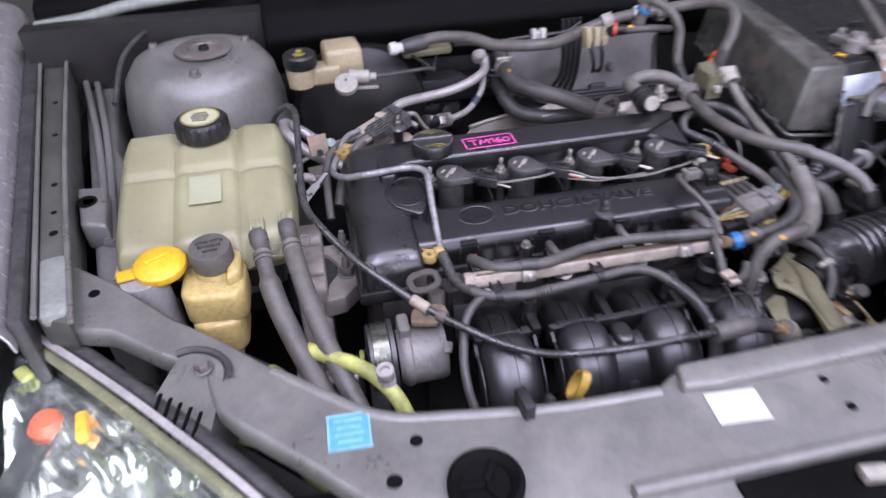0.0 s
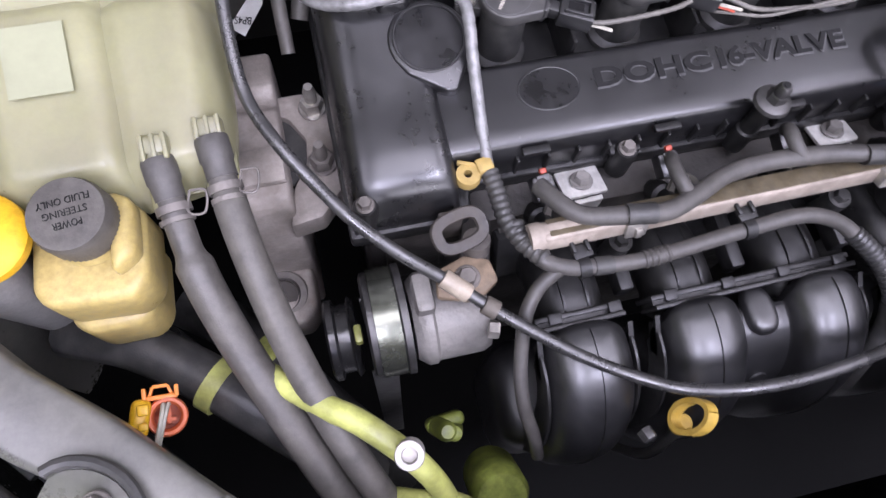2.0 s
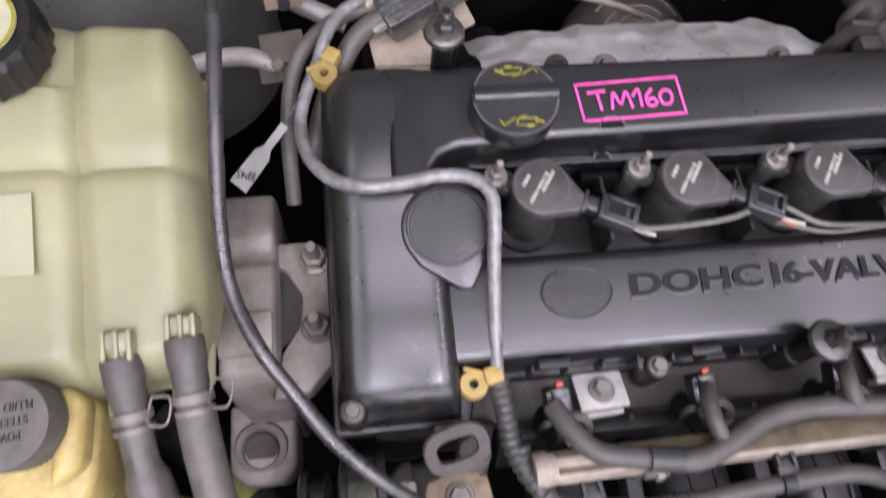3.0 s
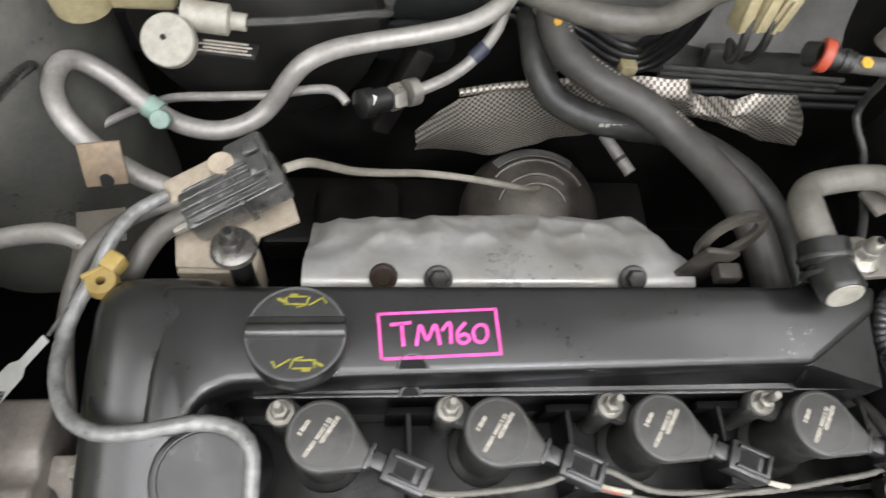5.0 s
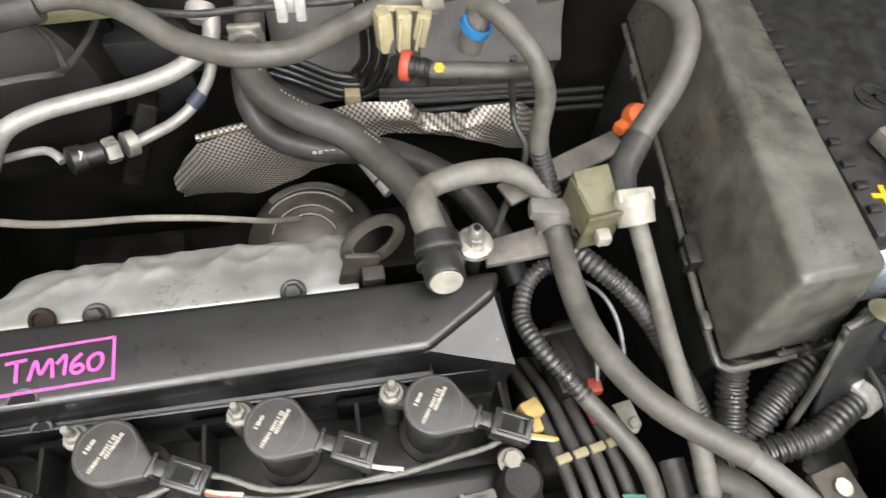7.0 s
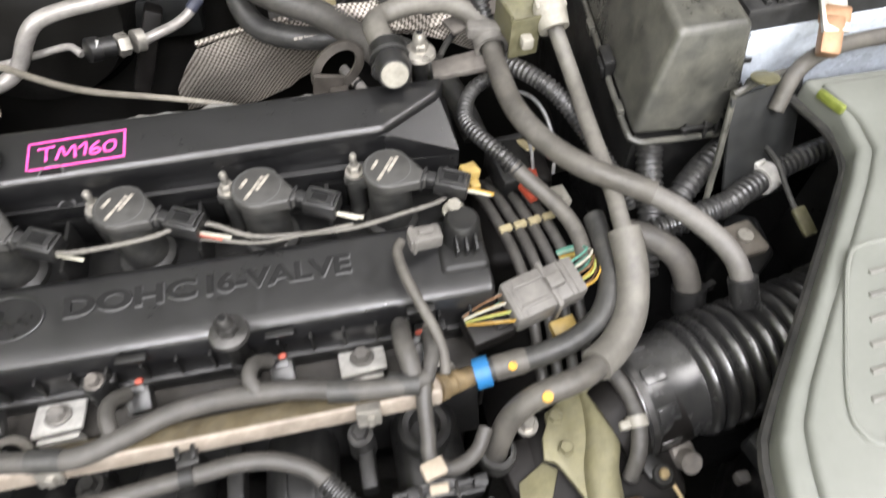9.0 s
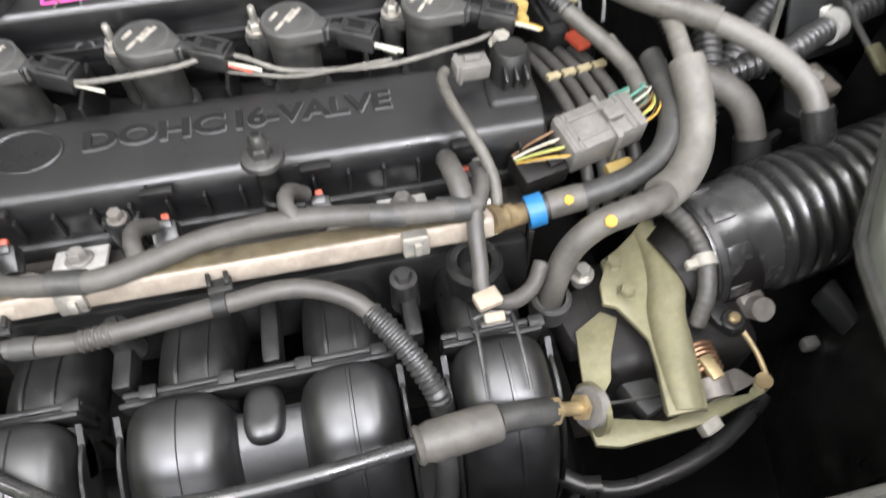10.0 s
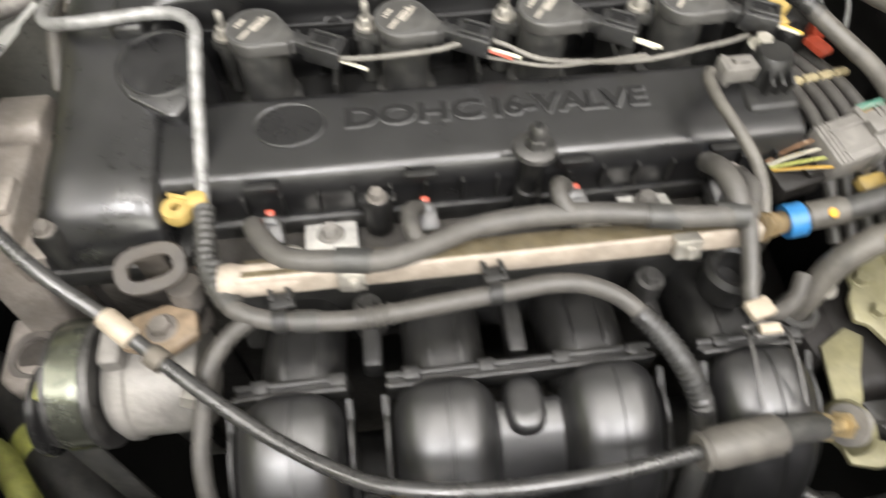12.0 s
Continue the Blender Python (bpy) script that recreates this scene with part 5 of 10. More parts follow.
def shell(x0, x1, lobes, floor=0.0, deep=0.036):
    """One moulded outer shell, swept along the arc: rounded lobes (middle, half width) over a sunk floor between them."""
    path = spline([(0, y, z) for y, z in ARC], 0.0020)
    ups = [(path[min(i + 1, len(path) - 1)] - path[max(i - 1, 0)]).normalized().cross(Vector((1, 0, 0))) for i in range(len(path))]
    # cross-section as (x, height), evenly spaced round each lobe
    section = [(x0, 0.0)]
    for number, (c, w) in enumerate(lobes):
        for k in range(41):
            a = math.pi * (1 - k / 40)
            x = c + w * math.copysign(abs(math.cos(a)) ** 0.72, math.cos(a))
            h = deep * max(0.0, math.sin(a)) ** 0.72
            inner = len(lobes) > 1 and (x - c) * (1 - 2 * number) > 0
            if inner and h < floor:
                continue
            section.append((x, h))
        if len(lobes) > 1 and number == 0:
            a, b = section[-1][0] + 0.001, lobes[1][0] - (section[-1][0] - c) * lobes[1][1] / w - 0.001
            section += [(a + (b - a) * k / 30, floor) for k in range(31)]
    section.append((x1, 0.0))
    bm = bmesh.new()
    rows, s = [], 0.0
    for i, (p, up) in enumerate(zip(path, ups)):
        s += (p - path[i - 1]).length if i else 0.0
        # the lobes rise out of the joint lip with a round shoulder
        rise = 0.80 + 0.20 * min(1.0, s / 0.018) ** 0.5
        row = []
        for x, h in section:
            row.append(bm.verts.new(Vector((x, p.y, p.z)) + up * (h * rise - deep)))
        rows.append(row)
    for a, b in zip(rows, rows[1:]):
        for k in range(len(section) - 1):
            bm.faces.new((a[k], b[k], b[k + 1], a[k + 1]))
    bmesh.ops.recalc_face_normals(bm, faces=bm.faces[:])
    ob = part("outer_shell", bm, GLOSS, mani, "glossy moulded runner shell")
    # domed pill-shaped boss standing on the floor between the lobes
    if len(lobes) > 1:
        i = min(range(len(path)), key=lambda k: abs(path[k].y + 0.2350))
        run = (path[i + 1] - path[i - 1]).normalized()
        m = Matrix((Vector((1, 0, 0)), run, ups[i])).transposed().to_4x4()
        m.translation = Vector((0.0002, path[i].y, path[i].z)) + ups[i] * (floor - deep - 0.001)
        bm = bmesh.new()
        rings = []
        for k in range(13):
            e = math.pi / 2 * k / 12
            ring = []
            for j in range(40):
                a = 2 * math.pi * j / 40
                u, v = math.copysign(abs(math.cos(a)) ** 0.75, math.cos(a)), math.copysign(abs(math.sin(a)) ** 0.75, math.sin(a))
                ring.append(bm.verts.new(m @ Vector((0.0122 * u * math.cos(e) ** 0.45, 0.0185 * v * math.cos(e) ** 0.45, 0.0090 * math.sin(e)))))
            rings.append(ring)
        for a, b in zip(rings, rings[1:]):
            for j in range(40):
                bm.faces.new((a[j], a[(j + 1) % 40], b[(j + 1) % 40], b[j]))
        bmesh.ops.remove_doubles(bm, verts=bm.verts, dist=0.00002)
        bmesh.ops.recalc_face_normals(bm, faces=bm.faces[:])
        part("pill_boss", bm, GLOSS, ob, "domed pill-shaped boss")
    # seam line down each lobe
    for c, w in lobes:
        bm = bmesh.new()
        sweep(bm, [Vector((c + 0.002, p.y, p.z)) + up * 0.0001 for p, up in list(zip(path, ups))[10:-5]], lambda i, s: [(0.0015, -0.0012), (0.0008, 0.0011), (-0.0008, 0.0011), (-0.0015, -0.0012)])
        part("seam", bm, GLOSS, ob)
    # thin flange down both sides
    for x in (x0, x1):
        bm = bmesh.new()
        sweep(bm, [Vector((x, p.y, p.z)) + up * (-deep + 0.012) for p, up in zip(path, ups)], lambda i, s: [(0.0018, -0.016), (0.0018, 0.006), (0.0009, 0.0074), (-0.0009, 0.0074), (-0.0018, 0.006), (-0.0018, -0.016)])
        part("side_rim", bm, BLACK, ob)
    # stepped joint lip: two thin ridges bridged by tabs
    mid, w = (x0 + x1) / 2, x1 - x0
    for y, z, h, t in ((-0.2180, 0.8035, 0.032, 0.0036), (-0.2100, 0.7995, 0.032, 0.0040)):
        bm = bmesh.new()
        box(bm, w - 0.002, t, h, pose(mid, y, z, 8, 0, 0.8), 0.0012)
        part("lip", bm, BLACK, mani, "thin ridge of the joint lip")
    bm = bmesh.new()
    box(bm, w - 0.004, 0.007, 0.020, pose(mid, -0.2140, 0.8030, 8, 0, 0.8), 0.001)
    part("lip_floor", bm, BLACK, mani)
    for k in range(max(2, round(w / 0.045))):
        bm = bmesh.new()
        box(bm, 0.010, 0.0085, 0.0035, pose(x0 + 0.016 + 0.045 * k, -0.2135, 0.8155, 8, 0, 0.8), 0.0012)
        part("lip_tab", bm, BLACK, mani)
    return ob


shell(-0.168, -0.1005, [(-0.1345, 0.0322)])
web = shell(-0.0800, 0.0815, [(-0.0465, 0.0312), (0.0500, 0.0292)], floor=0.0145)
shell(0.1080, 0.1720, [(0.1400, 0.0308)])
bm = bmesh.new()
b2 = bmesh.new()
lathe(b2, [(0, 0), (0.008, 0), (0.007, 0.004), (0, 0.005)], None, 24)
absorb(bm, b2, pose(0.002, -0.2800, 0.7680, 62, 0, 0))
part("boss", bm, GLOSS, web)
# rear half of the runners, towards the head
REAR = [(-0.128, 0.775), (-0.150, 0.793), (-0.175, 0.805), (-0.200, 0.808), (-0.218, 0.800)]
for x, half in ((-0.131, 0.026), (-0.042, 0.026), (0.0485, 0.026), (0.1405, 0.026)):
    path = spline([(x, y, z - 0.028) for y, z in REAR], 0.008)
    ring = [(half * math.copysign(abs(math.cos(a)) ** 0.7, math.cos(a)), 0.028 * math.copysign(abs(math.sin(a)) ** 0.8, math.sin(a))) for a in [2 * math.pi * k / 22 for k in range(22)]]
    bm = bmesh.new()
    sweep(bm, path, lambda i, s: ring)
    rr_ob = part("rear_runner", bm, BLACK, mani)
    for dx in (-0.009, 0.009):
        bm = bmesh.new()
        sweep(bm, [p + Vector((dx, 0, 0.0278)) for p in path], lambda i, s: [(0.001, -0.001), (0.001, 0.0016), (-0.001, 0.0016), (-0.001, -0.001)])
        part("rib", bm, BLACK, rr_ob)
bm = bmesh.new()
box(bm, 0.36, 0.018, 0.05, pose(0.005, -0.143, 0.775, -20, 0, 0), 0.004)
part("head_flange", bm, BLACK, mani)
for k in range(3):
    bm = bmesh.new()
    box(bm, 0.012, 0.05, 0.02, pose(-0.087 + 0.0912 * k, -0.175, 0.790), 0.003)
    part("flange_web", bm, BLACK, mani)
bm = bmesh.new()
box(bm, 0.40, 0.10, 0.14, pose(0.01, -0.245, 0.62), 0.03, 3)
part("plenum", bm, GLOSS, mani)
for x in (-0.087, 0.094):
    bm = bmesh.new()
    lathe(bm, [(0, 0), (0.010, 0), (0.009, 0.03), (0, 0.03)], pose(x, -0.166, 0.785), 20)
    hexagon(bm, 0.010, 0.006, pose(x, -0.166, 0.815))
    part("fixing_bolt", bm, DARKSTEEL, mani)
bm = bmesh.new()
lathe(bm, [(0.011, 0), (0.017, 0), (0.018, 0.02), (0.015, 0.024), (0.011, 0.022), (0.010, 0.006), (0, 0.006)], pose(0.138, -0.176, 0.815), 28)
part("port", bm, BLACK, mani, "open round port")
bm = bmesh.new()
for s in (-1, 1):
    tube(bm, [(0.139 + 0.0115 * s, -0.217, 0.838), (0.139 + 0.0115 * s, -0.224, 0.842), (0.139 + 0.012 * s, -0.245, 0.837), (0.139 + 0.0125 * s, -0.262, 0.829)], 0.0012, 8)
tube(bm, [(0.1275, -0.217, 0.838), (0.139, -0.215, 0.840), (0.1505, -0.217, 0.838)], 0.0012, 8)
box(bm, 0.018, 0.004, 0.003, pose(0.139, -0.224, 0.8425), 0.001)
part("wire_clip", bm, DARKSTEEL, mani, "dark wire spring clip")
bm = bmesh.new()
box(bm, 0.016, 0.012, 0.006, pose(0.138, -0.209, 0.845, 0, 0, 15), 0.002)
box(bm, 0.012, 0.006, 0.004, pose(0.139, -0.222, 0.8455), 0.001)
part("harness_clip", bm, TAN, mani, "beige harness clip")

# ---- dipstick ----
dip = thing("dipstick", (-0.093, -0.302, 0.78), "yellow looped dipstick handle in front of the manifold", "dipstick")
bm = bmesh.new()
face = Vector((-0.886, 0.276, 0.383)).normalized()
rise = (Vector((-0.05, 0.1, 1)) - face * face.dot(Vector((-0.05, 0.1, 1)))).normalized()
tilt = Matrix.Translation((-0.076, -0.299, 0.811)) @ Matrix((rise, face.cross(rise), face)).transposed().to_4x4()
ring = [(0.0175 * math.cos(2 * math.pi * k / 24), 0.0110 * math.sin(2 * math.pi * k / 24), 0) for k in range(25)]
b2 = bmesh.new()
sweep(b2, [Vector(q) for q in ring], lambda i, s: [(0.0018, -0.0046), (0.0018, 0.0046), (-0.0018, 0.0046), (-0.0018, -0.0046)], caps=False)
absorb(bm, b2, tilt)
lathe(bm, [(0, 0), (0.006, 0), (0.0075, 0.004), (0.0075, 0.014), (0.005, 0.020), (0, 0.020)], aim((-0.073, -0.303, 0.773), (-0.075, -0.300, 0.798)), 18)
part("handle", bm, DIPYELLOW, dip)
bm = bmesh.new()
tube(bm, [(-0.073, -0.303, 0.776), (-0.073, -0.310, 0.75), (-0.080, -0.318, 0.70), (-0.09, -0.30, 0.62)], 0.0045, 10)
part("tube", bm, DARKSTEEL, dip)
bm = bmesh.new()
hexagon(bm, 0.010, 0.008, aim((-0.108, -0.300, 0.80), (-0.100, -0.330, 0.81)))
part("fixing_bolt", bm, DARKSTEEL, dip)

# ---- throttle body, bracket and cable ----
thr = thing("throttle_unit", (0.262, -0.215, 0.70), "dark throttle body with coppery return spring and lever", "throttle body")
bm = bmesh.new()
box(bm, 0.11, 0.085, 0.10, pose(0.262, -0.205, 0.742), 0.012, 3)
lathe(bm, [(0, 0), (0.035, 0), (0.037, 0.02), (0.040, 0.05), (0, 0.05)], aim((0.272, -0.185, 0.785), (0.33, -0.168, 0.80)), 30)
box(bm, 0.05, 0.04, 0.03, pose(0.215, -0.200, 0.775, 0, 0, 12), 0.006)
part("body", bm, DEEP, thr)
bm = bmesh.new()
lathe(bm, [(0, 0), (0.006, 0), (0.006, 0.006), (0.0085, 0.007), (0.0085, 0.010), (0, 0.010)], pose(0.213, -0.177, 0.790), 20)
hexagon(bm, 0.010, 0.007, pose(0.213, -0.177, 0.800))
part("hex_bolt", bm, STEEL, thr)
bm = bmesh.new()
box(bm, 0.022, 0.05, 0.020, pose(0.232, -0.245, 0.762, 0, 0, 20), 0.004)
box(bm, 0.012, 0.012, 0.018, pose(0.222, -0.235, 0.772, 0, 0, 20), 0.002)
part("sensor_plug", bm, RUBBER_DARK, thr, "black sensor plug")
helix = []
for k in range(90):
    a = 2 * math.pi * k / 15
    helix.append(Vector((0.2665 + 0.0105 * math.cos(a), -0.243 - 0.019 * k / 89, 0.795 + 0.0105 * math.sin(a))))
bm = bmesh.new()
sweep(bm, helix, lambda i, s: [(0.0014 * math.cos(a), 0.0014 * math.sin(a)) for a in (0, 1.05, 2.09, 3.14, 4.19, 5.24)])
part("return_spring", bm, COPPER, thr, "coppery coil spring")
bm = bmesh.new()
prism(bm, [(0.262, -0.262), (0.292, -0.256), (0.303, -0.268), (0.292, -0.277), (0.268, -0.276)], 0.778, 0.786, bevel=0.002)
lathe(bm, [(0, 0), (0.012, 0), (0.012, 0.012), (0, 0.012)], aim((0.267, -0.264, 0.795), (0.267, -0.278, 0.792)), 20)
part("lever", bm, CASTDARK, thr, "grey throttle lever")
bm = bmesh.new()
box(bm, 0.008, 0.016, 0.006, pose(0.266, -0.261, 0.806, 0, 0, 12), 0.001)
part("spring_stop", bm, BRASS, thr)
bm = bmesh.new()
prism(bm, [(0.278, -0.206), (0.288, -0.200), (0.303, -0.226), (0.304, -0.238), (0.294, -0.239), (0.287, -0.230)], 0.792, 0.799, bevel=0.0015)
disc(bm, 0.0075, 0.006, pose(0.2965, -0.2310, 0.796), 20)
part("stop_plate", bm, BLACK, thr)
bm = bmesh.new()
disc(bm, 0.0038, 0.004, pose(0.2965, -0.2310, 0.8018), 14)
part("pivot_pin", bm, BRASS, thr)
bm = bmesh.new()
tube(bm, [(0.3035, -0.235, 0.793), (0.3085, -0.250, 0.788), (0.3090, -0.266, 0.785)], 0.0017, 8)
lathe(bm, [(0, 0), (0.0055, 0), (0.0055, 0.008), (0, 0.008)], pose(0.3045, -0.269, 0.780), 16)
part("link_rod", bm, BRASS, thr, "thin brass link rod")

brk = thing("cable_bracket", (0.235, -0.225, 0.78), "khaki zinc-plated steel throttle cable bracket", "bracket")
bm = bmesh.new()
prism(bm, [(0.263, -0.149), (0.272, -0.148), (0.278, -0.172), (0.273, -0.200), (0.266, -0.220), (0.263, -0.240), (0.259, -0.260), (0.254, -0.285), (0.229, -0.285), (0.234, -0.255), (0.236, -0.236),
           (0.231, -0.224), (0.2245, -0.210), (0.2165, -0.206), (0.2195, -0.191), (0.2255, -0.182), (0.2260, -0.174), (0.240, -0.167), (0.254, -0.157)], 0.803, 0.8075, bevel=0.0012)
part("arm", bm, KHAKI, brk)
bm = bmesh.new()
path = spline([(0.2660, -0.158, 0.8040), (0.2660, -0.178, 0.8060), (0.2610, -0.202, 0.8070), (0.2530, -0.222, 0.8075), (0.2480, -0.250, 0.806), (0.2430, -0.283, 0.802)], 0.006)
sweep(bm, path, lambda i, s: [(0.0125, -0.003), (0.0118, 0.0015), (0.0095, 0.0050), (0.0060, 0.0072), (0.0, 0.0080), (-0.0060, 0.0072), (-0.0095, 0.0050), (-0.0118, 0.0015), (-0.0125, -0.003)])
part("pressed_rib", bm, KHAKI, brk, "raised pressed rib")
bm = bmesh.new()
prism(bm, [(0.1975, -0.215), (0.2180, -0.204), (0.2275, -0.211), (0.2145, -0.236), (0.2090, -0.252), (0.1990, -0.262), (0.1900, -0.256)], 0.790, 0.7935, bevel=0.001)
lathe(bm, [(0.0055, 0), (0.0165, 0), (0.0165, 0.004), (0.0055, 0.004)], aim((0.1895, -0.268, 0.795), (0.210, -0.264, 0.790)), 26)
prism(bm, [(0.188, -0.270), (0.197, -0.262), (0.205, -0.273), (0.236, -0.281), (0.290, -0.270), (0.303, -0.266), (0.303, -0.276), (0.262, -0.287), (0.204, -0.291), (0.189, -0.287)], 0.781, 0.786, bevel=0.0012)
part("foot", bm, KHAKI, brk)
for x, y in ((0.2335, -0.202), (0.2325, -0.1785)):
    bm = bmesh.new()
    disc(bm, 0.0060, 0.0012, pose(x, y, 0.8074), 18)
    hexagon(bm, 0.0088, 0.0045, pose(x, y, 0.8085))
    part("bolt", bm, KHAKI, brk)
bm = bmesh.new()
box(bm, 0.014, 0.009, 0.010, pose(0.262, -0.288, 0.781, 15, 0, 20), 0.002)
single("white_clip", bm, PALEPLASTIC, "small white clip at the bracket's foot", "clip")

cab = thing("throttle_cable", (0.0, -0.30, 0.80), "black throttle cable with a grey rubber sleeve", "cable")
bm = bmesh.new()
tube(bm, [(-0.380, 0.33, 0.82), (-0.365, 0.25, 0.88), (-0.345, 0.17, 0.932), (-0.334, 0.12, 0.955), (-0.329, 0.085, 0.957), (-0.330, 0.030, 0.945), (-0.332, -0.020, 0.925), (-0.329, -0.055, 0.910), (-0.315, -0.088, 0.904), (-0.298, -0.113, 0.893), (-0.278, -0.140, 0.884), (-0.254, -0.162, 0.872), (-0.226, -0.181, 0.855),
          (-0.200, -0.203, 0.846), (-0.175, -0.224, 0.841), (-0.146, -0.246, 0.836), (-0.112, -0.268, 0.836), (-0.085, -0.282, 0.842), (-0.050, -0.290, 0.846), (-0.010, -0.292, 0.846), (0.035, -0.289, 0.843), (0.088, -0.281, 0.834)], 0.0043, 12)
part("outer", bm, CABLE, cab)
bm = bmesh.new()
lathe(bm, [(0, 0), (0.0062, 0), (0.0066, 0.002), (0.0066, 0.020), (0.0062, 0.021), (0, 0.021)], aim((-0.2285, -0.1790, 0.8565), (-0.206, -0.1985, 0.848)), 18)
part("joint_sleeve", bm, TAN, cab, "beige joint sleeve")
bm = bmesh.new()
lathe(bm, [(0, 0), (0.0062, 0), (0.0066, 0.002), (0.0066, 0.010), (0, 0.010)], aim((-0.2045, -0.1998, 0.8475), (-0.19, -0.211, 0.844)), 18)
part("collar", bm, RUSTSTEEL, cab)
bm = bmesh.new()
lathe(bm, [(0, 0), (0.0095, 0), (0.0110, 0.002), (0.0098, 0.004), (0.0102, 0.006), (0.0112, 0.009), (0.0112, 0.044), (0.0102, 0.047), (0, 0.047)], aim((0.082, -0.282, 0.834), (0.130, -0.276, 0.831)), 26)
part("grey_sleeve", bm, RUBBER, cab, "dusty grey rubber sleeve")
bm = bmesh.new()
tube(bm, [(0.128, -0.276, 0.831), (0.145, -0.2735, 0.825), (0.162, -0.2715, 0.816)], 0.0078, 16)
part("boot", bm, RUBBER_DARK, cab)
bm = bmesh.new()
hexagon(bm, 0.015, 0.006, aim((0.1600, -0.2716, 0.817), (0.185, -0.2685, 0.803)))
lathe(bm, [(0, 0), (0.0042, 0), (0.0042, 0.036), (0, 0.036)], aim((0.165, -0.271, 0.8145), (0.19, -0.268, 0.800)), 16)
hexagon(bm, 0.014, 0.005, aim((0.180, -0.2690, 0.8060), (0.20, -0.2665, 0.795)))
part("adjuster", bm, BRASS, cab, "brass adjuster nuts")
bm = bmesh.new()
lathe(bm, [(0, 0), (0.0125, 0), (0.0125, 0.007), (0.010, 0.008), (0, 0.008)], aim((0.186, -0.2685, 0.802), (0.206, -0.266, 0.791)), 24)
part("grommet", bm, CAST, cab)
bm = bmesh.new()
tube(bm, [(0.195, -0.267, 0.797), (0.225, -0.266, 0.790), (0.255, -0.267, 0.790)], 0.0012, 6)
part("inner_wire", bm, DARKSTEEL, cab)

# hose below the throttle body, and small breather beside it
low_hose = hose("coolant_hose_low", [(0.160, -0.262, 0.745), (0.172, -0.288, 0.742), (0.200, -0.305, 0.745), (0.24, -0.303, 0.748), (0.285, -0.288, 0.745), (0.33, -0.262, 0.730)], 0.0060, CONDUIT, "dark rubber hose curving below the throttle body")
bm = bmesh.new()
lathe(bm, [(0.0059, -0.005), (0.0072, -0.005), (0.0072, 0.005), (0.0059, 0.005)], aim((0.190, -0.3005, 0.744), (0.215, -0.306, 0.7465)), 18)
part("clamp", bm, DARKSTEEL, low_hose, "dark spring clamp")
hose("breather_hose", [(0.268, -0.146, 0.826), (0.277, -0.160, 0.829), (0.283, -0.180, 0.828), (0.284, -0.200, 0.824), (0.280, -0.217, 0.814), (0.274, -0.228, 0.798)], 0.0060, RUBBER_MID, "ribbed grey breather hose beside the throttle", ribs=0.005, depth=0.05)
bm = bmesh.new()
lathe(bm, [(0.0058, -0.004), (0.0076, -0.004), (0.0076, 0.004), (0.0058, 0.004)], aim((0.2835, -0.198, 0.8245), (0.2835, -0.21, 0.821)), 18)
box(bm, 0.008, 0.006, 0.006, pose(0.2735, -0.200, 0.826), 0.0015)
single("hose_clip", bm, PALEPLASTIC, "cream clip round the breather hose", "clip")


# ---- coolant reservoir ----
res = thing("coolant_reservoir", (-0.436, 0.0, 0.80), "yellowed translucent coolant reservoir with a black cap", "coolant tank")
bm = bmesh.new()
# one moulded shell: three lobes that fall towards the front
b2 = bmesh.new()
NU = 56
grid = []
for i in range(NU + 1):
    row = []
    for j in range(NU + 1):
        u, v = -1 + 2 * i / NU, -1 + 2 * j / NU
        # pull the corners in
        k = 1 - 0.10 * (u * u * v * v) ** 2
        x, y = -0.4445 + 0.1035 * u * k, -0.002 + 0.102 * v * k
        z = 0.936 + 0.30 * y - 0.9 * max(0, y - 0.05) ** 1.5
        for gx in (-0.475, -0.404):
            z -= 0.0045 * math.exp(-((x - gx) / 0.006) ** 2)
        z -= 0.004 * math.exp(-((y - 0.010) / 0.005) ** 2)
        if -0.475 < x < -0.404 and y < 0.05:
            z += 0.004
        e = max(abs(u), abs(v))
        z -= 0.030 * max(0, (e - 0.80) / 0.20) ** 2.4
        z += 0.0015 * noise.noise(Vector((x * 30, y * 30, 2)))
        row.append(b2.verts.new((x, y, z)))
    grid.append(row)
for p, q in zip(grid, grid[1:]):
    for j in range(NU):
        b2.faces.new((p[j], q[j], q[j + 1], p[j + 1]))
rim = grid[0][:-1] + [r[-1] for r in grid[:-1]] + grid[-1][:0:-1] + [r[0] for r in grid[:0:-1]]
low = [b2.verts.new((-0.4445 + (v.co.x + 0.4445) * 0.985, v.co.y * 0.94, 0.864)) for v in rim]
for a in range(len(rim)):
    c = (a + 1) % len(rim)
    b2.faces.new((rim[a], rim[c], low[c], low[a]))
b2.faces.new(low)
bmesh.ops.recalc_face_normals(b2, faces=b2.faces[:])
absorb(bm, b2)
part("tank", bm, TANK, res)
bm = bmesh.new()
box(bm, 0.202, 0.200, 0.005, pose(-0.4445, -0.001, 0.880), 0.002)
part("weld_seam", bm, TANK, res)
bm = bmesh.new()
box(bm, 0.15, 0.12, 0.07, pose(-0.4445, 0.010, 0.832), 0.006)
part("foot", bm, BLACK, res, "black mounting foot")
bm = bmesh.new()
b2 = bmesh.new()
box(b2, 0.036, 0.042, 0.0007, pose(0, 0, 0), 0)
absorb(bm, b2, pose(-0.440, -0.026, 0.9355, 16.5, 0, 0))
part("label", bm, PALEGREEN, res, "faded pale green label")
bm = bmesh.new()
lathe(bm, [(0.022, 0), (0.024, 0), (0.024, 0.02), (0.022, 0.02)], pose(-0.442, 0.068, 0.945), 30)
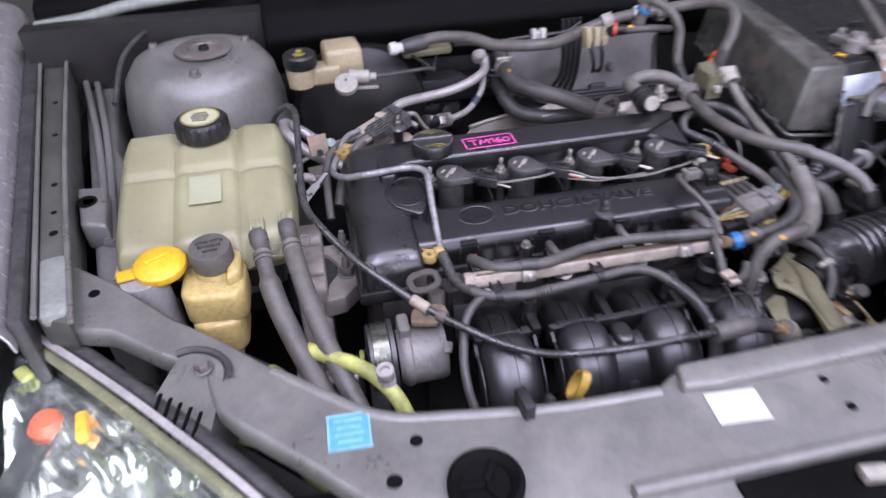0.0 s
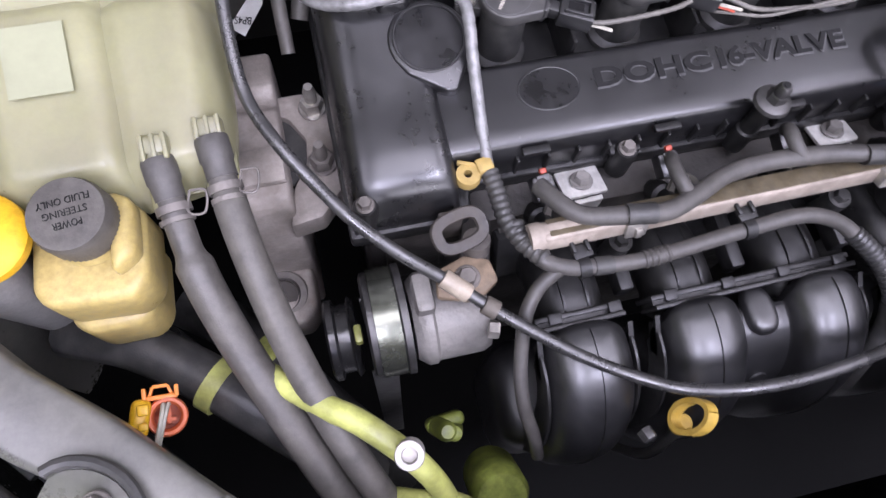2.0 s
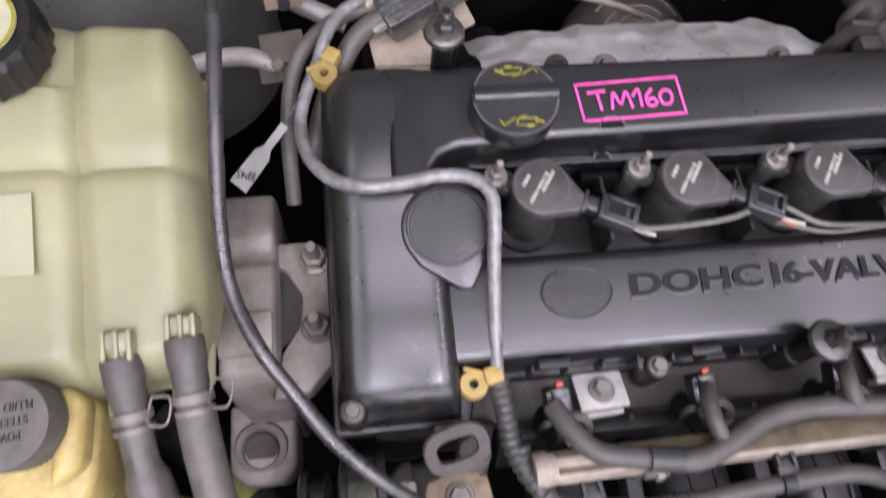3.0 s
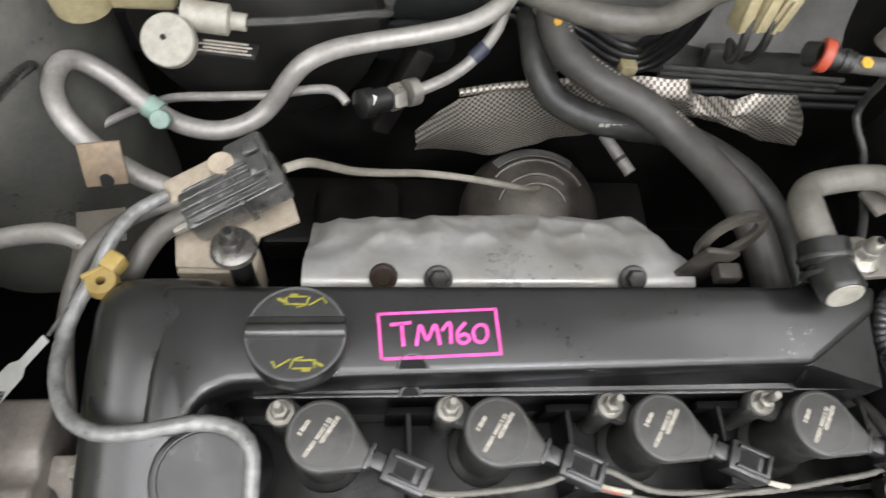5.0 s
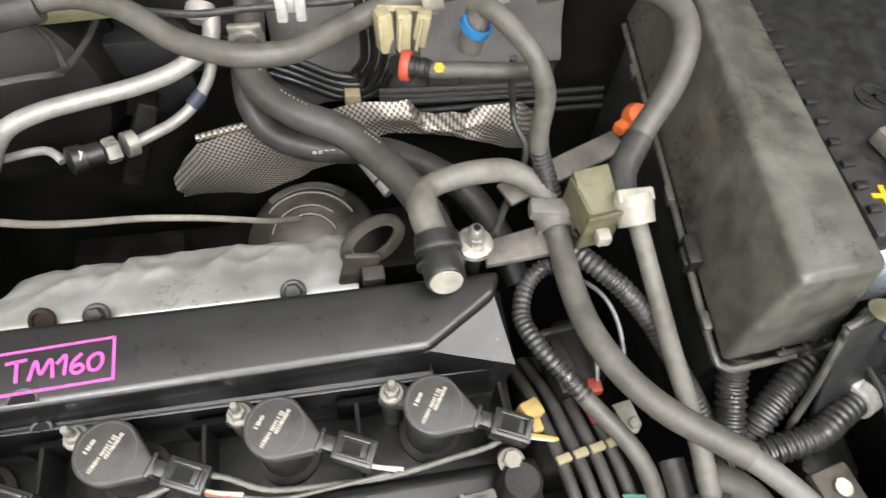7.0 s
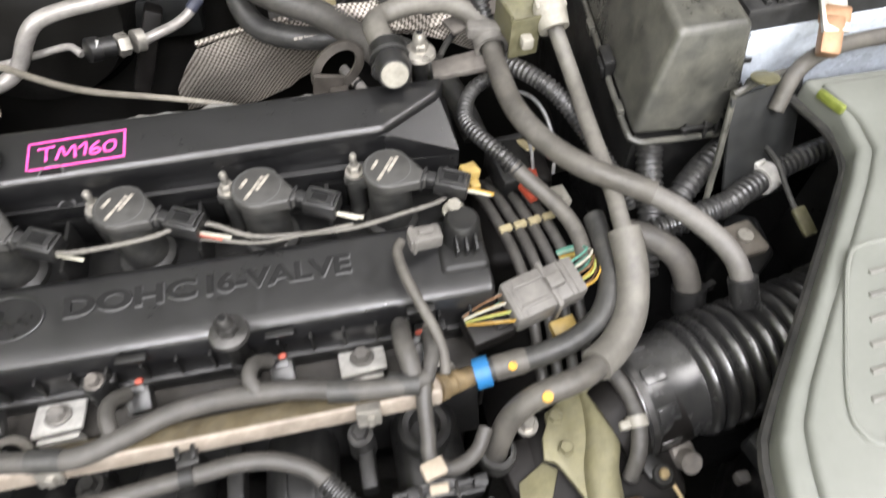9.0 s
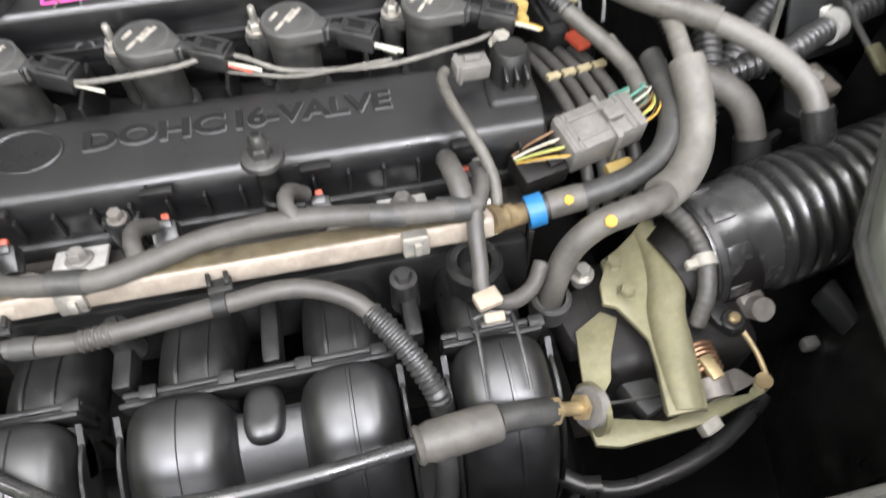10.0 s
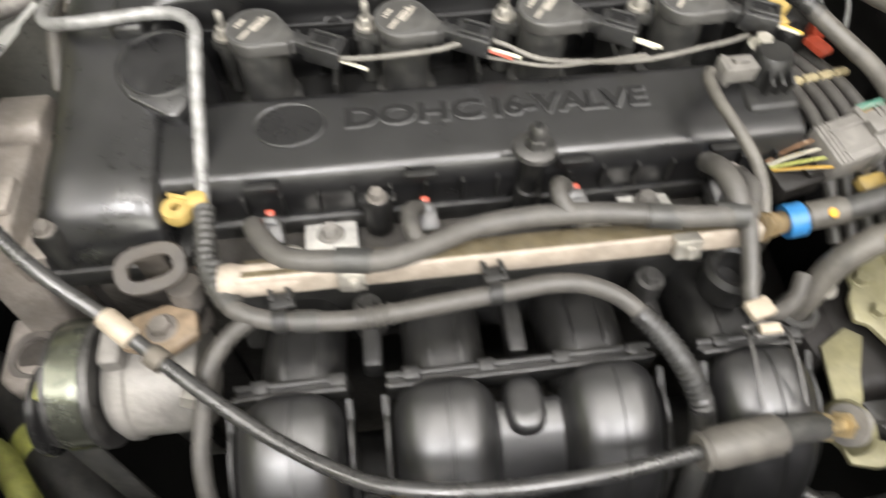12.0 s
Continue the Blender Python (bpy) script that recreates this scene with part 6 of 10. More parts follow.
part("neck", bm, TANK, res)
bm = bmesh.new()
prof = [(0, 0), (0.030, 0.0), (0.031, 0.002), (0.031, 0.020), (0.029, 0.0235), (0, 0.0245)]
b2 = bmesh.new()
lathe(b2, prof, None, 60)
for v in b2.verts:
    if math.hypot(v.co.x, v.co.y) > 0.0305 and round(math.atan2(v.co.y, v.co.x) / (2 * math.pi) * 60) % 3 == 0:
        v.co.x, v.co.y = v.co.x * 1.05, v.co.y * 1.05
absorb(bm, b2, pose(-0.442, 0.070, 0.955))
capob = part("cap", bm, BLACK, res, "black screw cap with ribbed edge")
bm = bmesh.new()
disc(bm, 0.0235, 0.001, pose(-0.442, 0.070, 0.9790), 36)
part("cap_label", bm, CAPLABEL, capob, "pale round warning label")
bm = bmesh.new()
lathe(bm, [(0.0215, 0), (0.0235, 0), (0.0235, 0.0004), (0.0215, 0.0004)], pose(-0.442, 0.070, 0.9801), 36)
part("cap_ring", bm, YELLOWPRINT, capob, "yellow ring")
for k in range(5):
    bm = bmesh.new()
    box(bm, 0.022 - 0.003 * abs(k - 2), 0.002, 0.0004, pose(-0.442, 0.060 + 0.005 * k, 0.9802), 0)
    part("print_bar", bm, LETTER, capob)
for x, y in ((-0.385, -0.094), (-0.353, -0.088)):
    bm = bmesh.new()
    lathe(bm, [(0, 0), (0.0080, 0), (0.0080, 0.040), (0, 0.040)], aim((x, y - 0.022, 0.897), (x - 0.001, y + 0.02, 0.911)), 20)
    box(bm, 0.017, 0.012, 0.012, pose(x, y + 0.014, 0.9120, 20, 0, 0), 0.003)
    for s in (-1, 0, 1):
        box(bm, 0.0028, 0.016, 0.005, pose(x + 0.0065 * s, y + 0.011, 0.9160, 20, 0, 0), 0.001)
    part("outlet", bm, TANK, res, "translucent outlet spigot")

H1 = [(-0.386, -0.087, 0.9075), (-0.381, -0.122, 0.896), (-0.377, -0.148, 0.884), (-0.370, -0.174, 0.869), (-0.360, -0.202, 0.855), (-0.348, -0.231, 0.840), (-0.335, -0.262, 0.822), (-0.322, -0.292, 0.800), (-0.305, -0.325, 0.765), (-0.29, -0.35, 0.70)]
H2 = [(-0.353, -0.080, 0.9105), (-0.349, -0.116, 0.900), (-0.345, -0.142, 0.892), (-0.339, -0.172, 0.880), (-0.331, -0.204, 0.866), (-0.321, -0.236, 0.850), (-0.309, -0.268, 0.832), (-0.296, -0.298, 0.808), (-0.280, -0.33, 0.770), (-0.265, -0.35, 0.70)]
for pts, r, neck in ((H1, 0.0118, 0.060), (H2, 0.0104, 0.036)):
    th = thing("coolant_hose", pts[2], "thick dusty grey coolant hose below the reservoir", "hose", "coolant hoses from the reservoir")
    path = spline(pts, 0.004)
    ring = [(math.cos(2 * math.pi * i / 18), math.sin(2 * math.pi * i / 18)) for i in range(18)]
    bm = bmesh.new()
    sweep(bm, path, lambda i, s: [((0.0088 + (r - 0.0088) * min(1, max(0, (s - neck) / 0.006))) * u, (0.0088 + (r - 0.0088) * min(1, max(0, (s - neck) / 0.006))) * v) for u, v in ring])
    part("hose", bm, RUBBER, th)
    a, b = Vector(pts[0]), Vector(pts[1])
    bm = bmesh.new()
    lathe(bm, [(0.0085, 0), (0.0098, 0), (0.0104, 0.002), (0.0104, 0.014), (0.0094, 0.016), (0.0094, 0.026), (0.0085, 0.026)], aim(a, b), 22)
    part("collar", bm, RUBBER_MID, th, "dark rubber neck")
    bm = bmesh.new()
    m = aim(a + (b - a) * 0.85, b)
    lathe(bm, [(0.0090, -0.0025), (0.0107, -0.0025), (0.0107, 0.0025), (0.0090, 0.0025)], m, 24)
    lathe(bm, [(0.0090, 0.0055), (0.0105, 0.0055), (0.0105, 0.0085), (0.0090, 0.0085)], m, 24)
    part("clamp", bm, CASTDARK, th, "spring steel hose clamp")
    bm = bmesh.new()
    q = Matrix.Translation(a + (b - a) * 0.85) @ pose(0.0150, 0.001, 0.004, 12, 0, -10)
    tube(bm, [q @ Vector(w) for w in ((-0.005, 0.0065, 0), (0.0045, 0.0065, 0), (0.0045, -0.0065, 0), (-0.005, -0.0065, 0), (-0.005, 0.0065, 0))], 0.0008, 6, step=0.001)
    part("clamp_tab", bm, CASTDARK, th, "bright wire tab of the clamp")

# ---- power steering and washer fillers ----
ps = thing("power_steering_reservoir", (-0.436, -0.132, 0.70), "amber plastic power steering reservoir with black cap", "fluid reservoir")
bm = bmesh.new()
prism(bm, [(-0.470, -0.150), (-0.461, -0.160), (-0.414, -0.163), (-0.403, -0.152), (-0.402, -0.108), (-0.414, -0.096), (-0.456, -0.096), (-0.470, -0.108)], 0.846, 0.888, bevel=0.007, seg=4)
prism(bm, [(-0.465, -0.158), (-0.455, -0.168), (-0.420, -0.168), (-0.411, -0.158), (-0.410, -0.112), (-0.424, -0.100), (-0.450, -0.100), (-0.464, -0.112)], 0.806, 0.852, bevel=0.007, seg=4)
prism(bm, [(-0.420, -0.150), (-0.405, -0.140), (-0.405, -0.104), (-0.420, -0.096)], 0.880, 0.902, bevel=0.006, seg=3)
lathe(bm, [(0, 0), (0.024, 0), (0.021, 0.012), (0.019, 0.016), (0, 0.016)], pose(-0.434, -0.116, 0.884, 6, 0, 0), 32)
box(bm, 0.030, 0.036, 0.05, pose(-0.440, -0.134, 0.79), 0.008, 3)
part("tank", bm, PSTANK, ps)
bm = bmesh.new()
b2 = bmesh.new()
lathe(b2, [(0, 0), (0.0220, 0), (0.0230, 0.002), (0.0228, 0.020), (0.0212, 0.0238), (0, 0.0245)], None, 96)
for v in b2.verts:
    r = math.hypot(v.co.x, v.co.y)
    if r > 0.0225 and round(math.atan2(v.co.y, v.co.x) / (2 * math.pi) * 96) % 2:
        v.co.x, v.co.y = v.co.x * 0.965, v.co.y * 0.965
absorb(bm, b2, pose(-0.434, -0.116, 0.897, 6, 0, 0))
psc = part("cap", bm, RUBBER, ps, "black knurled screw cap")
for k, w in enumerate(("POWER", "STEERING", "FLUID ONLY")):
    part("lettering", text_mesh(w, 0.0042, (0.016, 0.024, 0.029)[k], pose(-0.434, -0.118, 0.9213, 6, 0, 0) @ pose(0, 0, 0, 0, 0, 186) @ pose(0, 0.0070 - 0.0070 * k, 0), 0.0006), LETTER, psc, "raised words on the cap")
bm = bmesh.new()
lathe(bm, [(0, 0), (0.014, 0), (0.015, 0.10), (0, 0.10)], pose(-0.455, -0.140, 0.60), 20)
part("lower_neck", bm, BLACK, ps)

wash = thing("washer_filler", (-0.492, -0.117, 0.70), "yellow washer fluid cap on a grey filler neck", "washer filler")
bm = bmesh.new()
lathe(bm, [(0.019, 0), (0.021, 0.06), (0.022, 0.16), (0.023, 0.19), (0, 0.19)], pose(-0.494, -0.116, 0.71, 3, -4, 0), 30)
part("neck", bm, PURPLEGREY, wash, "translucent grey filler neck")
bm = bmesh.new()
lathe(bm, [(0, 0), (0.026, 0), (0.0275, 0.003), (0.0275, 0.009), (0.024, 0.013), (0.012, 0.0155), (0, 0.016)], pose(-0.488, -0.117, 0.898, 4, 0, 0), 40)
box(bm, 0.020, 0.016, 0.005, pose(-0.522, -0.124, 0.902, 0, 0, 12), 0.002)
box(bm, 0.030, 0.004, 0.004, pose(-0.488, -0.117, 0.9145, 4, 0, 30), 0.0015)
part("cap", bm, YELLOW, wash, "bright yellow snap cap")

# ---- engine mount ----
mount = thing("engine_mount", (-0.33, -0.03, 0.60), "grey cast aluminium engine mount with two studs", "engine mount")
bm = bmesh.new()
profile_x(bm, [(0.048, 0.80), (0.044, 0.818), (0.010, 0.822), (0.004, 0.816), (-0.006, 0.816), (-0.012, 0.822), (-0.060, 0.822), (-0.084, 0.820), (-0.092, 0.812), (-0.100, 0.76), (-0.104, 0.71), (-0.110, 0.62), (-0.06, 0.62), (0.03, 0.70)], -0.357, -0.319, 0.004, 3)
part("arm", bm, MOUNT, mount)
bm = bmesh.new()
prism(bm, [(-0.325, 0.012), (-0.300, 0.012), (-0.282, 0.004), (-0.280, -0.076), (-0.300, -0.098), (-0.325, -0.102), (-0.318, -0.070), (-0.305, -0.050), (-0.303, -0.030), (-0.314, -0.010), (-0.325, -0.004)], 0.775, 0.802, bevel=0.003)
part("fork", bm, MOUNT, mount, "forked casting towards the engine")
bm = bmesh.new()
disc(bm, 0.034, 0.05, pose(-0.335, -0.035, 0.745), 36)
part("rubber_bush", bm, RUBBER_DARK, mount)
bm = bmesh.new()
prism(bm, [(-0.374, -0.088), (-0.322, -0.088), (-0.322, -0.140), (-0.332, -0.152), (-0.362, -0.152), (-0.374, -0.140)], 0.66, 0.708, bevel=0.005, seg=3)
part("flange", bm, MOUNT, mount, "lower cast flange")
bm = bmesh.new()
lathe(bm, [(0.0125, -0.02), (0.020, -0.02), (0.0215, -0.003), (0.020, 0.0), (0.0150, 0.001), (0.0130, -0.002)], pose(-0.349, -0.124, 0.710, 8, 0, 0), 32)
boss = part("bore", bm, CASTDARK, mount, "round bored boss")
bm = bmesh.new()
disc(bm, 0.0131, 0.003, pose(-0.349, -0.124, 0.706, 8, 0, 0), 24)
part("bore_floor", bm, BROWNIRON, boss, "dark stained bore")
bm = bmesh.new()
box(bm, 0.036, 0.030, 0.008, pose(-0.338, -0.060, 0.824, 0, 0, 0), 0.003)
part("step", bm, MOUNT, mount)
for y in (-0.004, -0.054):
    bm = bmesh.new()
    m = pose(-0.293, y, 0.802)
    disc(bm, 0.0115, 0.003, m, 24)
    hexagon(bm, 0.0165, 0.010, m @ pose(0, 0, 0.003))
    lathe(bm, [(0, 0), (0.005, 0), (0.005, 0.012), (0.0035, 0.014), (0.0035, 0.018), (0, 0.018)], m @ pose(0, 0, 0.013), 16)
    part("stud_nut", bm, STEEL if y > -0.03 else CASTDARK, mount)

# ---- power steering pump ----
pump = thing("power_steering_pump", (-0.235, -0.205, 0.70), "grey alloy power steering pump with a black grooved pulley", "pump")
bm = bmesh.new()
prof = [(0, 0), (0.036, 0), (0.040, 0.002), (0.040, 0.006)]
prof += [(0.0385, 0.0075), (0.0385, 0.024), (0.040, 0.025), (0.0425, 0.026), (0.0425, 0.031), (0.028, 0.032), (0, 0.030)]
lathe(bm, prof, aim((-0.284, -0.181, 0.776), (-0.2, -0.181, 0.776)), 48)
pulley = part("pulley", bm, DARKSTEEL, pump, "glossy dark pulley")
bm = bmesh.new()
lathe(bm, [(0.0387, 0.0060), (0.0414, 0.0066), (0.0417, 0.016), (0.0414, 0.0245), (0.0387, 0.0250)], aim((-0.284, -0.181, 0.776), (-0.2, -0.181, 0.776)), 48)
part("belt_wrap", bm, BELT, pulley, "shiny flat back of the drive belt")
bm = bmesh.new()
lathe(bm, [(0, 0), (0.030, 0), (0.033, 0.004), (0.036, 0.008), (0.036, 0.014), (0.034, 0.016), (0.034, 0.050), (0.031, 0.056), (0, 0.056)], aim((-0.250, -0.184, 0.775), (-0.1, -0.184, 0.775)), 40)
box(bm, 0.014, 0.030, 0.060, pose(-0.240, -0.176, 0.792), 0.004)
part("housing", bm, CAST, pump)
bm = bmesh.new()
prism(bm, [(-0.232, -0.184), (-0.204, -0.192), (-0.186, -0.180), (-0.189, -0.163), (-0.207, -0.157), (-0.228, -0.164)], 0.818, 0.827, bevel=0.003)
bracket = part("bracket", bm, PUMPTAN, pump, "tan stained cast bracket")
bm = bmesh.new()
box(bm, 0.022, 0.044, 0.012, pose(-0.196, -0.150, 0.8165, 0, 0, -15), 0.003)
part("strut", bm, HEADCAST, bracket, "dark strut towards the head")
bm = bmesh.new()
disc(bm, 0.0095, 0.0018, pose(-0.208, -0.174, 0.8262), 22)
hexagon(bm, 0.012, 0.006, pose(-0.208, -0.174, 0.827))
part("bolt", bm, CASTDARK, pump)
bm = bmesh.new()
hexagon(bm, 0.012, 0.008, aim((-0.198, -0.208, 0.803), (-0.18, -0.214, 0.803)))
part("bolt", bm, STEEL, pump)
bm = bmesh.new()
lathe(bm, [(0, 0), (0.010, 0), (0.010, 0.035), (0, 0.035)], pose(-0.196, -0.158, 0.80, -14, 0, 0), 18)
part("union", bm, CASTDARK, pump)

eye = thing("lifting_eye", (-0.209, -0.146, 0.83), "dark steel lifting eye at the front of the engine", "lifting eye")
bm = bmesh.new()
ring = [Vector((0.0165 * math.copysign(abs(math.cos(a)) ** 0.7, math.cos(a)), 0.0105 * math.copysign(abs(math.sin(a)) ** 0.7, math.sin(a)), 0)) for a in [2 * math.pi * k / 36 for k in range(37)]]
b2 = bmesh.new()
sweep(b2, ring, lambda i, s: [(0.0035, -0.0022), (0.0045, 0.0), (0.0035, 0.0022), (-0.0035, 0.0022), (-0.0045, 0.0), (-0.0035, -0.0022)], caps=False)
absorb(bm, b2, pose(-0.209, -0.147, 0.851, 22, 0, 14))
box(bm, 0.018, 0.006, 0.04, pose(-0.213, -0.136, 0.836), 0.002)
part("loop", bm, BROWNIRON, eye)

# drive belt and idler beside the pump
bm = bmesh.new()
lathe(bm, [(0, 0), (0.030, 0), (0.033, 0.002), (0.033, 0.007), (0.028, 0.009), (0.028, 0.018), (0.033, 0.020), (0.030, 0.024), (0, 0.024)], aim((-0.316, -0.178, 0.735), (-0.25, -0.178, 0.735)), 40)
single("idler_pulley", bm, BELLOWS, "dark idler pulley beside the engine mount", "pulley")
bm = bmesh.new()
box(bm, 0.020, 0.003, 0.30, pose(-0.276, -0.226, 0.62, -4, 0, 0), 0.001)
box(bm, 0.020, 0.003, 0.30, pose(-0.276, -0.148, 0.62, 4, 0, 0), 0.001)
single("drive_belt", bm, RUBBER_DARK, "black ribbed drive belt running down from the pulley", "belt")

# added piece in place of the lime reflection on the pulley
bm = bmesh.new()
box(bm, 0.006, 0.014, 0.012, pose(-0.2905, -0.190, 0.790, 0, 0, 0), 0.002)
single("lime_glint", bm, LIME, "small added piece standing for the pulley's lime reflection", "tab")
lo = thing("lower_radiator_hose", (-0.385, -0.154, 0.60), "dark lower radiator hose with a painted lime reflection", "hose")
bm = bmesh.new()
tube(bm, [(-0.46, -0.08, 0.60), (-0.418, -0.112, 0.60), (-0.385, -0.154, 0.60), (-0.357, -0.188, 0.60), (-0.32, -0.235, 0.59), (-0.27, -0.29, 0.56)], 0.024, 18)
part("hose", bm, RUBBER_DARK, lo)
# lime band and pipe: green reflections painted as parts
bm = bmesh.new()
lathe(bm, [(0.022, -0.012), (0.0252, -0.012), (0.0252, 0.012), (0.022, 0.012)], aim((-0.387, -0.152, 0.60), (-0.357, -0.188, 0.60)), 24)
part("sleeve", bm, LIME, lo, "band coloured as a lime reflection")
lp = hose("lower_pipe", [(-0.49, -0.13, 0.64), (-0.445, -0.155, 0.64), (-0.405, -0.172, 0.635), (-0.375, -0.212, 0.63), (-0.34, -0.26, 0.61)], 0.011, LIME, "pipe low behind the front panel, coloured as lime reflection", "pipe")

# pale pipe with a valve cap and the lower radiator hose
ac = thing("refrigerant_pipe", (-0.28, -0.27, 0.80), "refrigerant pipe with a silver valve, lime reflection in its colour", "pipe")
# the pipe's lime is a green reflection put into its colour
bm = bmesh.new()
tube(bm, [(-0.350, -0.215, 0.845), (-0.318, -0.243, 0.851), (-0.300, -0.256, 0.852), (-0.278, -0.277, 0.847), (-0.262, -0.296, 0.832), (-0.252, -0.316, 0.80), (-0.250, -0.33, 0.74)], 0.0080, 14)
part("pipe", bm, LIME, ac)
bm = bmesh.new()
tube(bm, [(-0.285, -0.305, 0.800), (-0.265, -0.312, 0.812), (-0.245, -0.318, 0.80), (-0.23, -0.33, 0.76)], 0.0065, 12)
part("second_pipe", bm, LIME, ac)
bm = bmesh.new()
lathe(bm, [(0, 0), (0.009, 0), (0.009, 0.004), (0.0078, 0.006), (0.009, 0.008), (0.0078, 0.010), (0.009, 0.012), (0.009, 0.022), (0.0085, 0.023), (0.005, 0.023), (0.0045, 0.018), (0, 0.018)], aim((-0.271, -0.281, 0.846), (-0.273, -0.285, 0.875)), 22)
part("valve", bm, ALU, ac, "silver ribbed service valve")
rad = hose("radiator_hose", [(-0.50, -0.14, 0.77), (-0.446, -0.165, 0.79), (-0.405, -0.195, 0.79), (-0.36, -0.235, 0.785), (-0.30, -0.29, 0.74)], 0.018, RUBBER_DARK, "dark radiator hose behind the front panel")
bm = bmesh.new()
lathe(bm, [(0.017, 0), (0.0205, 0), (0.0205, 0.012), (0.017, 0.012)], aim((-0.398, -0.201, 0.789), (-0.36, -0.235, 0.785)), 24)
part("clamp", bm, LIME, rad, "pale greenish clamp")

oc = thing("orange_connector", (-0.428, -0.218, 0.80), "orange and yellow wiring plug below the front panel", "connector")
q = pose(-0.4235, -0.221, 0.816, 10, 17, 0)
bm = bmesh.new()
lathe(bm, [(0.0080, 0.004), (0.0080, 0.022), (0.0095, 0.024), (0.0115, 0.024), (0.0125, 0.022), (0.0125, 0.0), (0, 0.0), (0, 0.004)], q @ pose(0.002, -0.002, 0), 28)
box(bm, 0.0026, 0.0090, 0.018, q @ pose(0.003, -0.002, 0.011), 0.0006)
box(bm, 0.0090, 0.0026, 0.018, q @ pose(0.003, -0.004, 0.011), 0.0006)
part("plug", bm, REDORANGE, oc, "red-orange socket ring")
bm = bmesh.new()
box(bm, 0.020, 0.0030, 0.022, q @ pose(-0.001, 0.0105, 0.013), 0.0008)
latch = part("latch", bm, ORANGE, oc, "orange latch bridge")
for s in (-1, 1):
    bm = bmesh.new()
    box(bm, 0.0026, 0.0075, 0.022, q @ pose(-0.001 + 0.0095 * s, 0.0135, 0.014), 0.0008)
    part("latch_side", bm, ORANGE, latch)
    bm = bmesh.new()
    box(bm, 0.0020, 0.0065, 0.018, q @ pose(-0.001 + 0.0055 * s, 0.0145, 0.013, 0, 0, 20 * s), 0.0006)
    part("latch_leg", bm, ORANGE, latch)
bm = bmesh.new()
box(bm, 0.0090, 0.0022, 0.018, q @ pose(-0.001, 0.0175, 0.013), 0.0006)
part("latch_tip", bm, ORANGE, latch)
bm = bmesh.new()
box(bm, 0.012, 0.024, 0.024, q @ pose(-0.0140, -0.001, 0.016, 0, 0, -12), 0.0045, 4)
box(bm, 0.007, 0.007, 0.006, q @ pose(-0.0115, 0.004, 0.0285), 0.0015)
box(bm, 0.006, 0.005, 0.005, q @ pose(-0.0120, -0.006, 0.0285), 0.0012)
part("shell", bm, YELLOW, oc, "bright yellow half shell")
for k in range(2):
    bm = bmesh.new()
    tube(bm, [q @ Vector((0.001 + 0.003 * k, 0.006, 0.014)), q @ Vector((0.0 + 0.003 * k, 0.0055, 0.025)), q @ Vector((-0.002 + 0.002 * k, -0.004, 0.028)), q @ Vector((-0.0065 + 0.002 * k, -0.020, 0.022)), q @ Vector((-0.008, -0.030, -0.01))], 0.0014, 6)
    part("wire", bm, WHITEWIRE, oc)

# oil filter and tensioner low at the front, green reflections in their colour
bm = bmesh.new()
lathe(bm, [(0, 0), (0.022, 0), (0.024, 0.006), (0.024, 0.05), (0.020, 0.056), (0, 0.056)], pose(-0.203, -0.302, 0.65, 25, 0, 0), 30)
single("oil_filter", bm, GREENGLINT, "canister low beside the manifold with painted green reflection", "filter")
bm = bmesh.new()
lathe(bm, [(0, 0), (0.006, 0), (0.008, 0.004), (0.008, 0.05), (0.005, 0.056), (0, 0.056)], pose(-0.245, -0.258, 0.705, 12, 6, 0), 14)
lathe(bm, [(0, 0), (0.005, 0), (0.006, 0.003), (0.006, 0.040), (0, 0.044)], pose(-0.228, -0.264, 0.705, 10, -8, 0), 14)
box(bm, 0.032, 0.012, 0.022, pose(-0.237, -0.258, 0.715, 10, 0, 6), 0.005, 3)
single("belt_tensioner", bm, GREENGLINT, "tensioner bracket below the pump with painted green reflection", "tensioner")


# ---- behind the engine ----
# crumpled exhaust heat shield
sh = thing("exhaust_heat_shield", (-0.03, 0.13, 0.78), "crumpled silver exhaust heat shield with rust stains", "heat shield")
bm = bmesh.new()
b2 = bmesh.new()
NX, NV = 130, 34
ACROSS = [(0.100, 0.846), (0.1025, 0.857), (0.109, 0.8615), (0.124, 0.8570), (0.144, 0.8415), (0.165, 0.8240), (0.184, 0.8050), (0.197, 0.7800), (0.203, 0.7450)]
across = spline([(0, y, z) for y, z in ACROSS], 0.0034)
grid = []
for i in range(NX + 1):
    u = i / NX
    x = -0.163 + 0.270 * u
    # stepped length: low tail, tall middle, knuckle at the far end
    lift = -0.012 + 0.012 * min(1, max(0, (u - 0.02) / 0.06)) + 0.007 * min(1, max(0, (u - 0.30) / 0.05)) - 0.006 * min(1, max(0, (u - 0.62) / 0.06)) + 0.007 * min(1, max(0, (u - 0.88) / 0.04)) - 0.02 * max(0, (u - 0.965) / 0.035)
    row = []
    for j, q in enumerate(across):
        v = j / (len(across) - 1)
        inner = min(1.0, max(0.0, v - 0.16) * 4)
        w = noise.noise(Vector((x * 15, v * 1.6, 4.0))) * 0.005 + (0.4 - abs(noise.noise(Vector((x * 26, v * 2.6, 9.0))))) * 0.009 + (0.3 - abs(noise.noise(Vector((x * 55, v * 5.0, 1.0))))) * 0.0030
        row.append(b2.verts.new((x, q.y + w * 0.25 * inner, q.z + (lift * min(1, v * 3) + w) * inner)))
    grid.append(row)
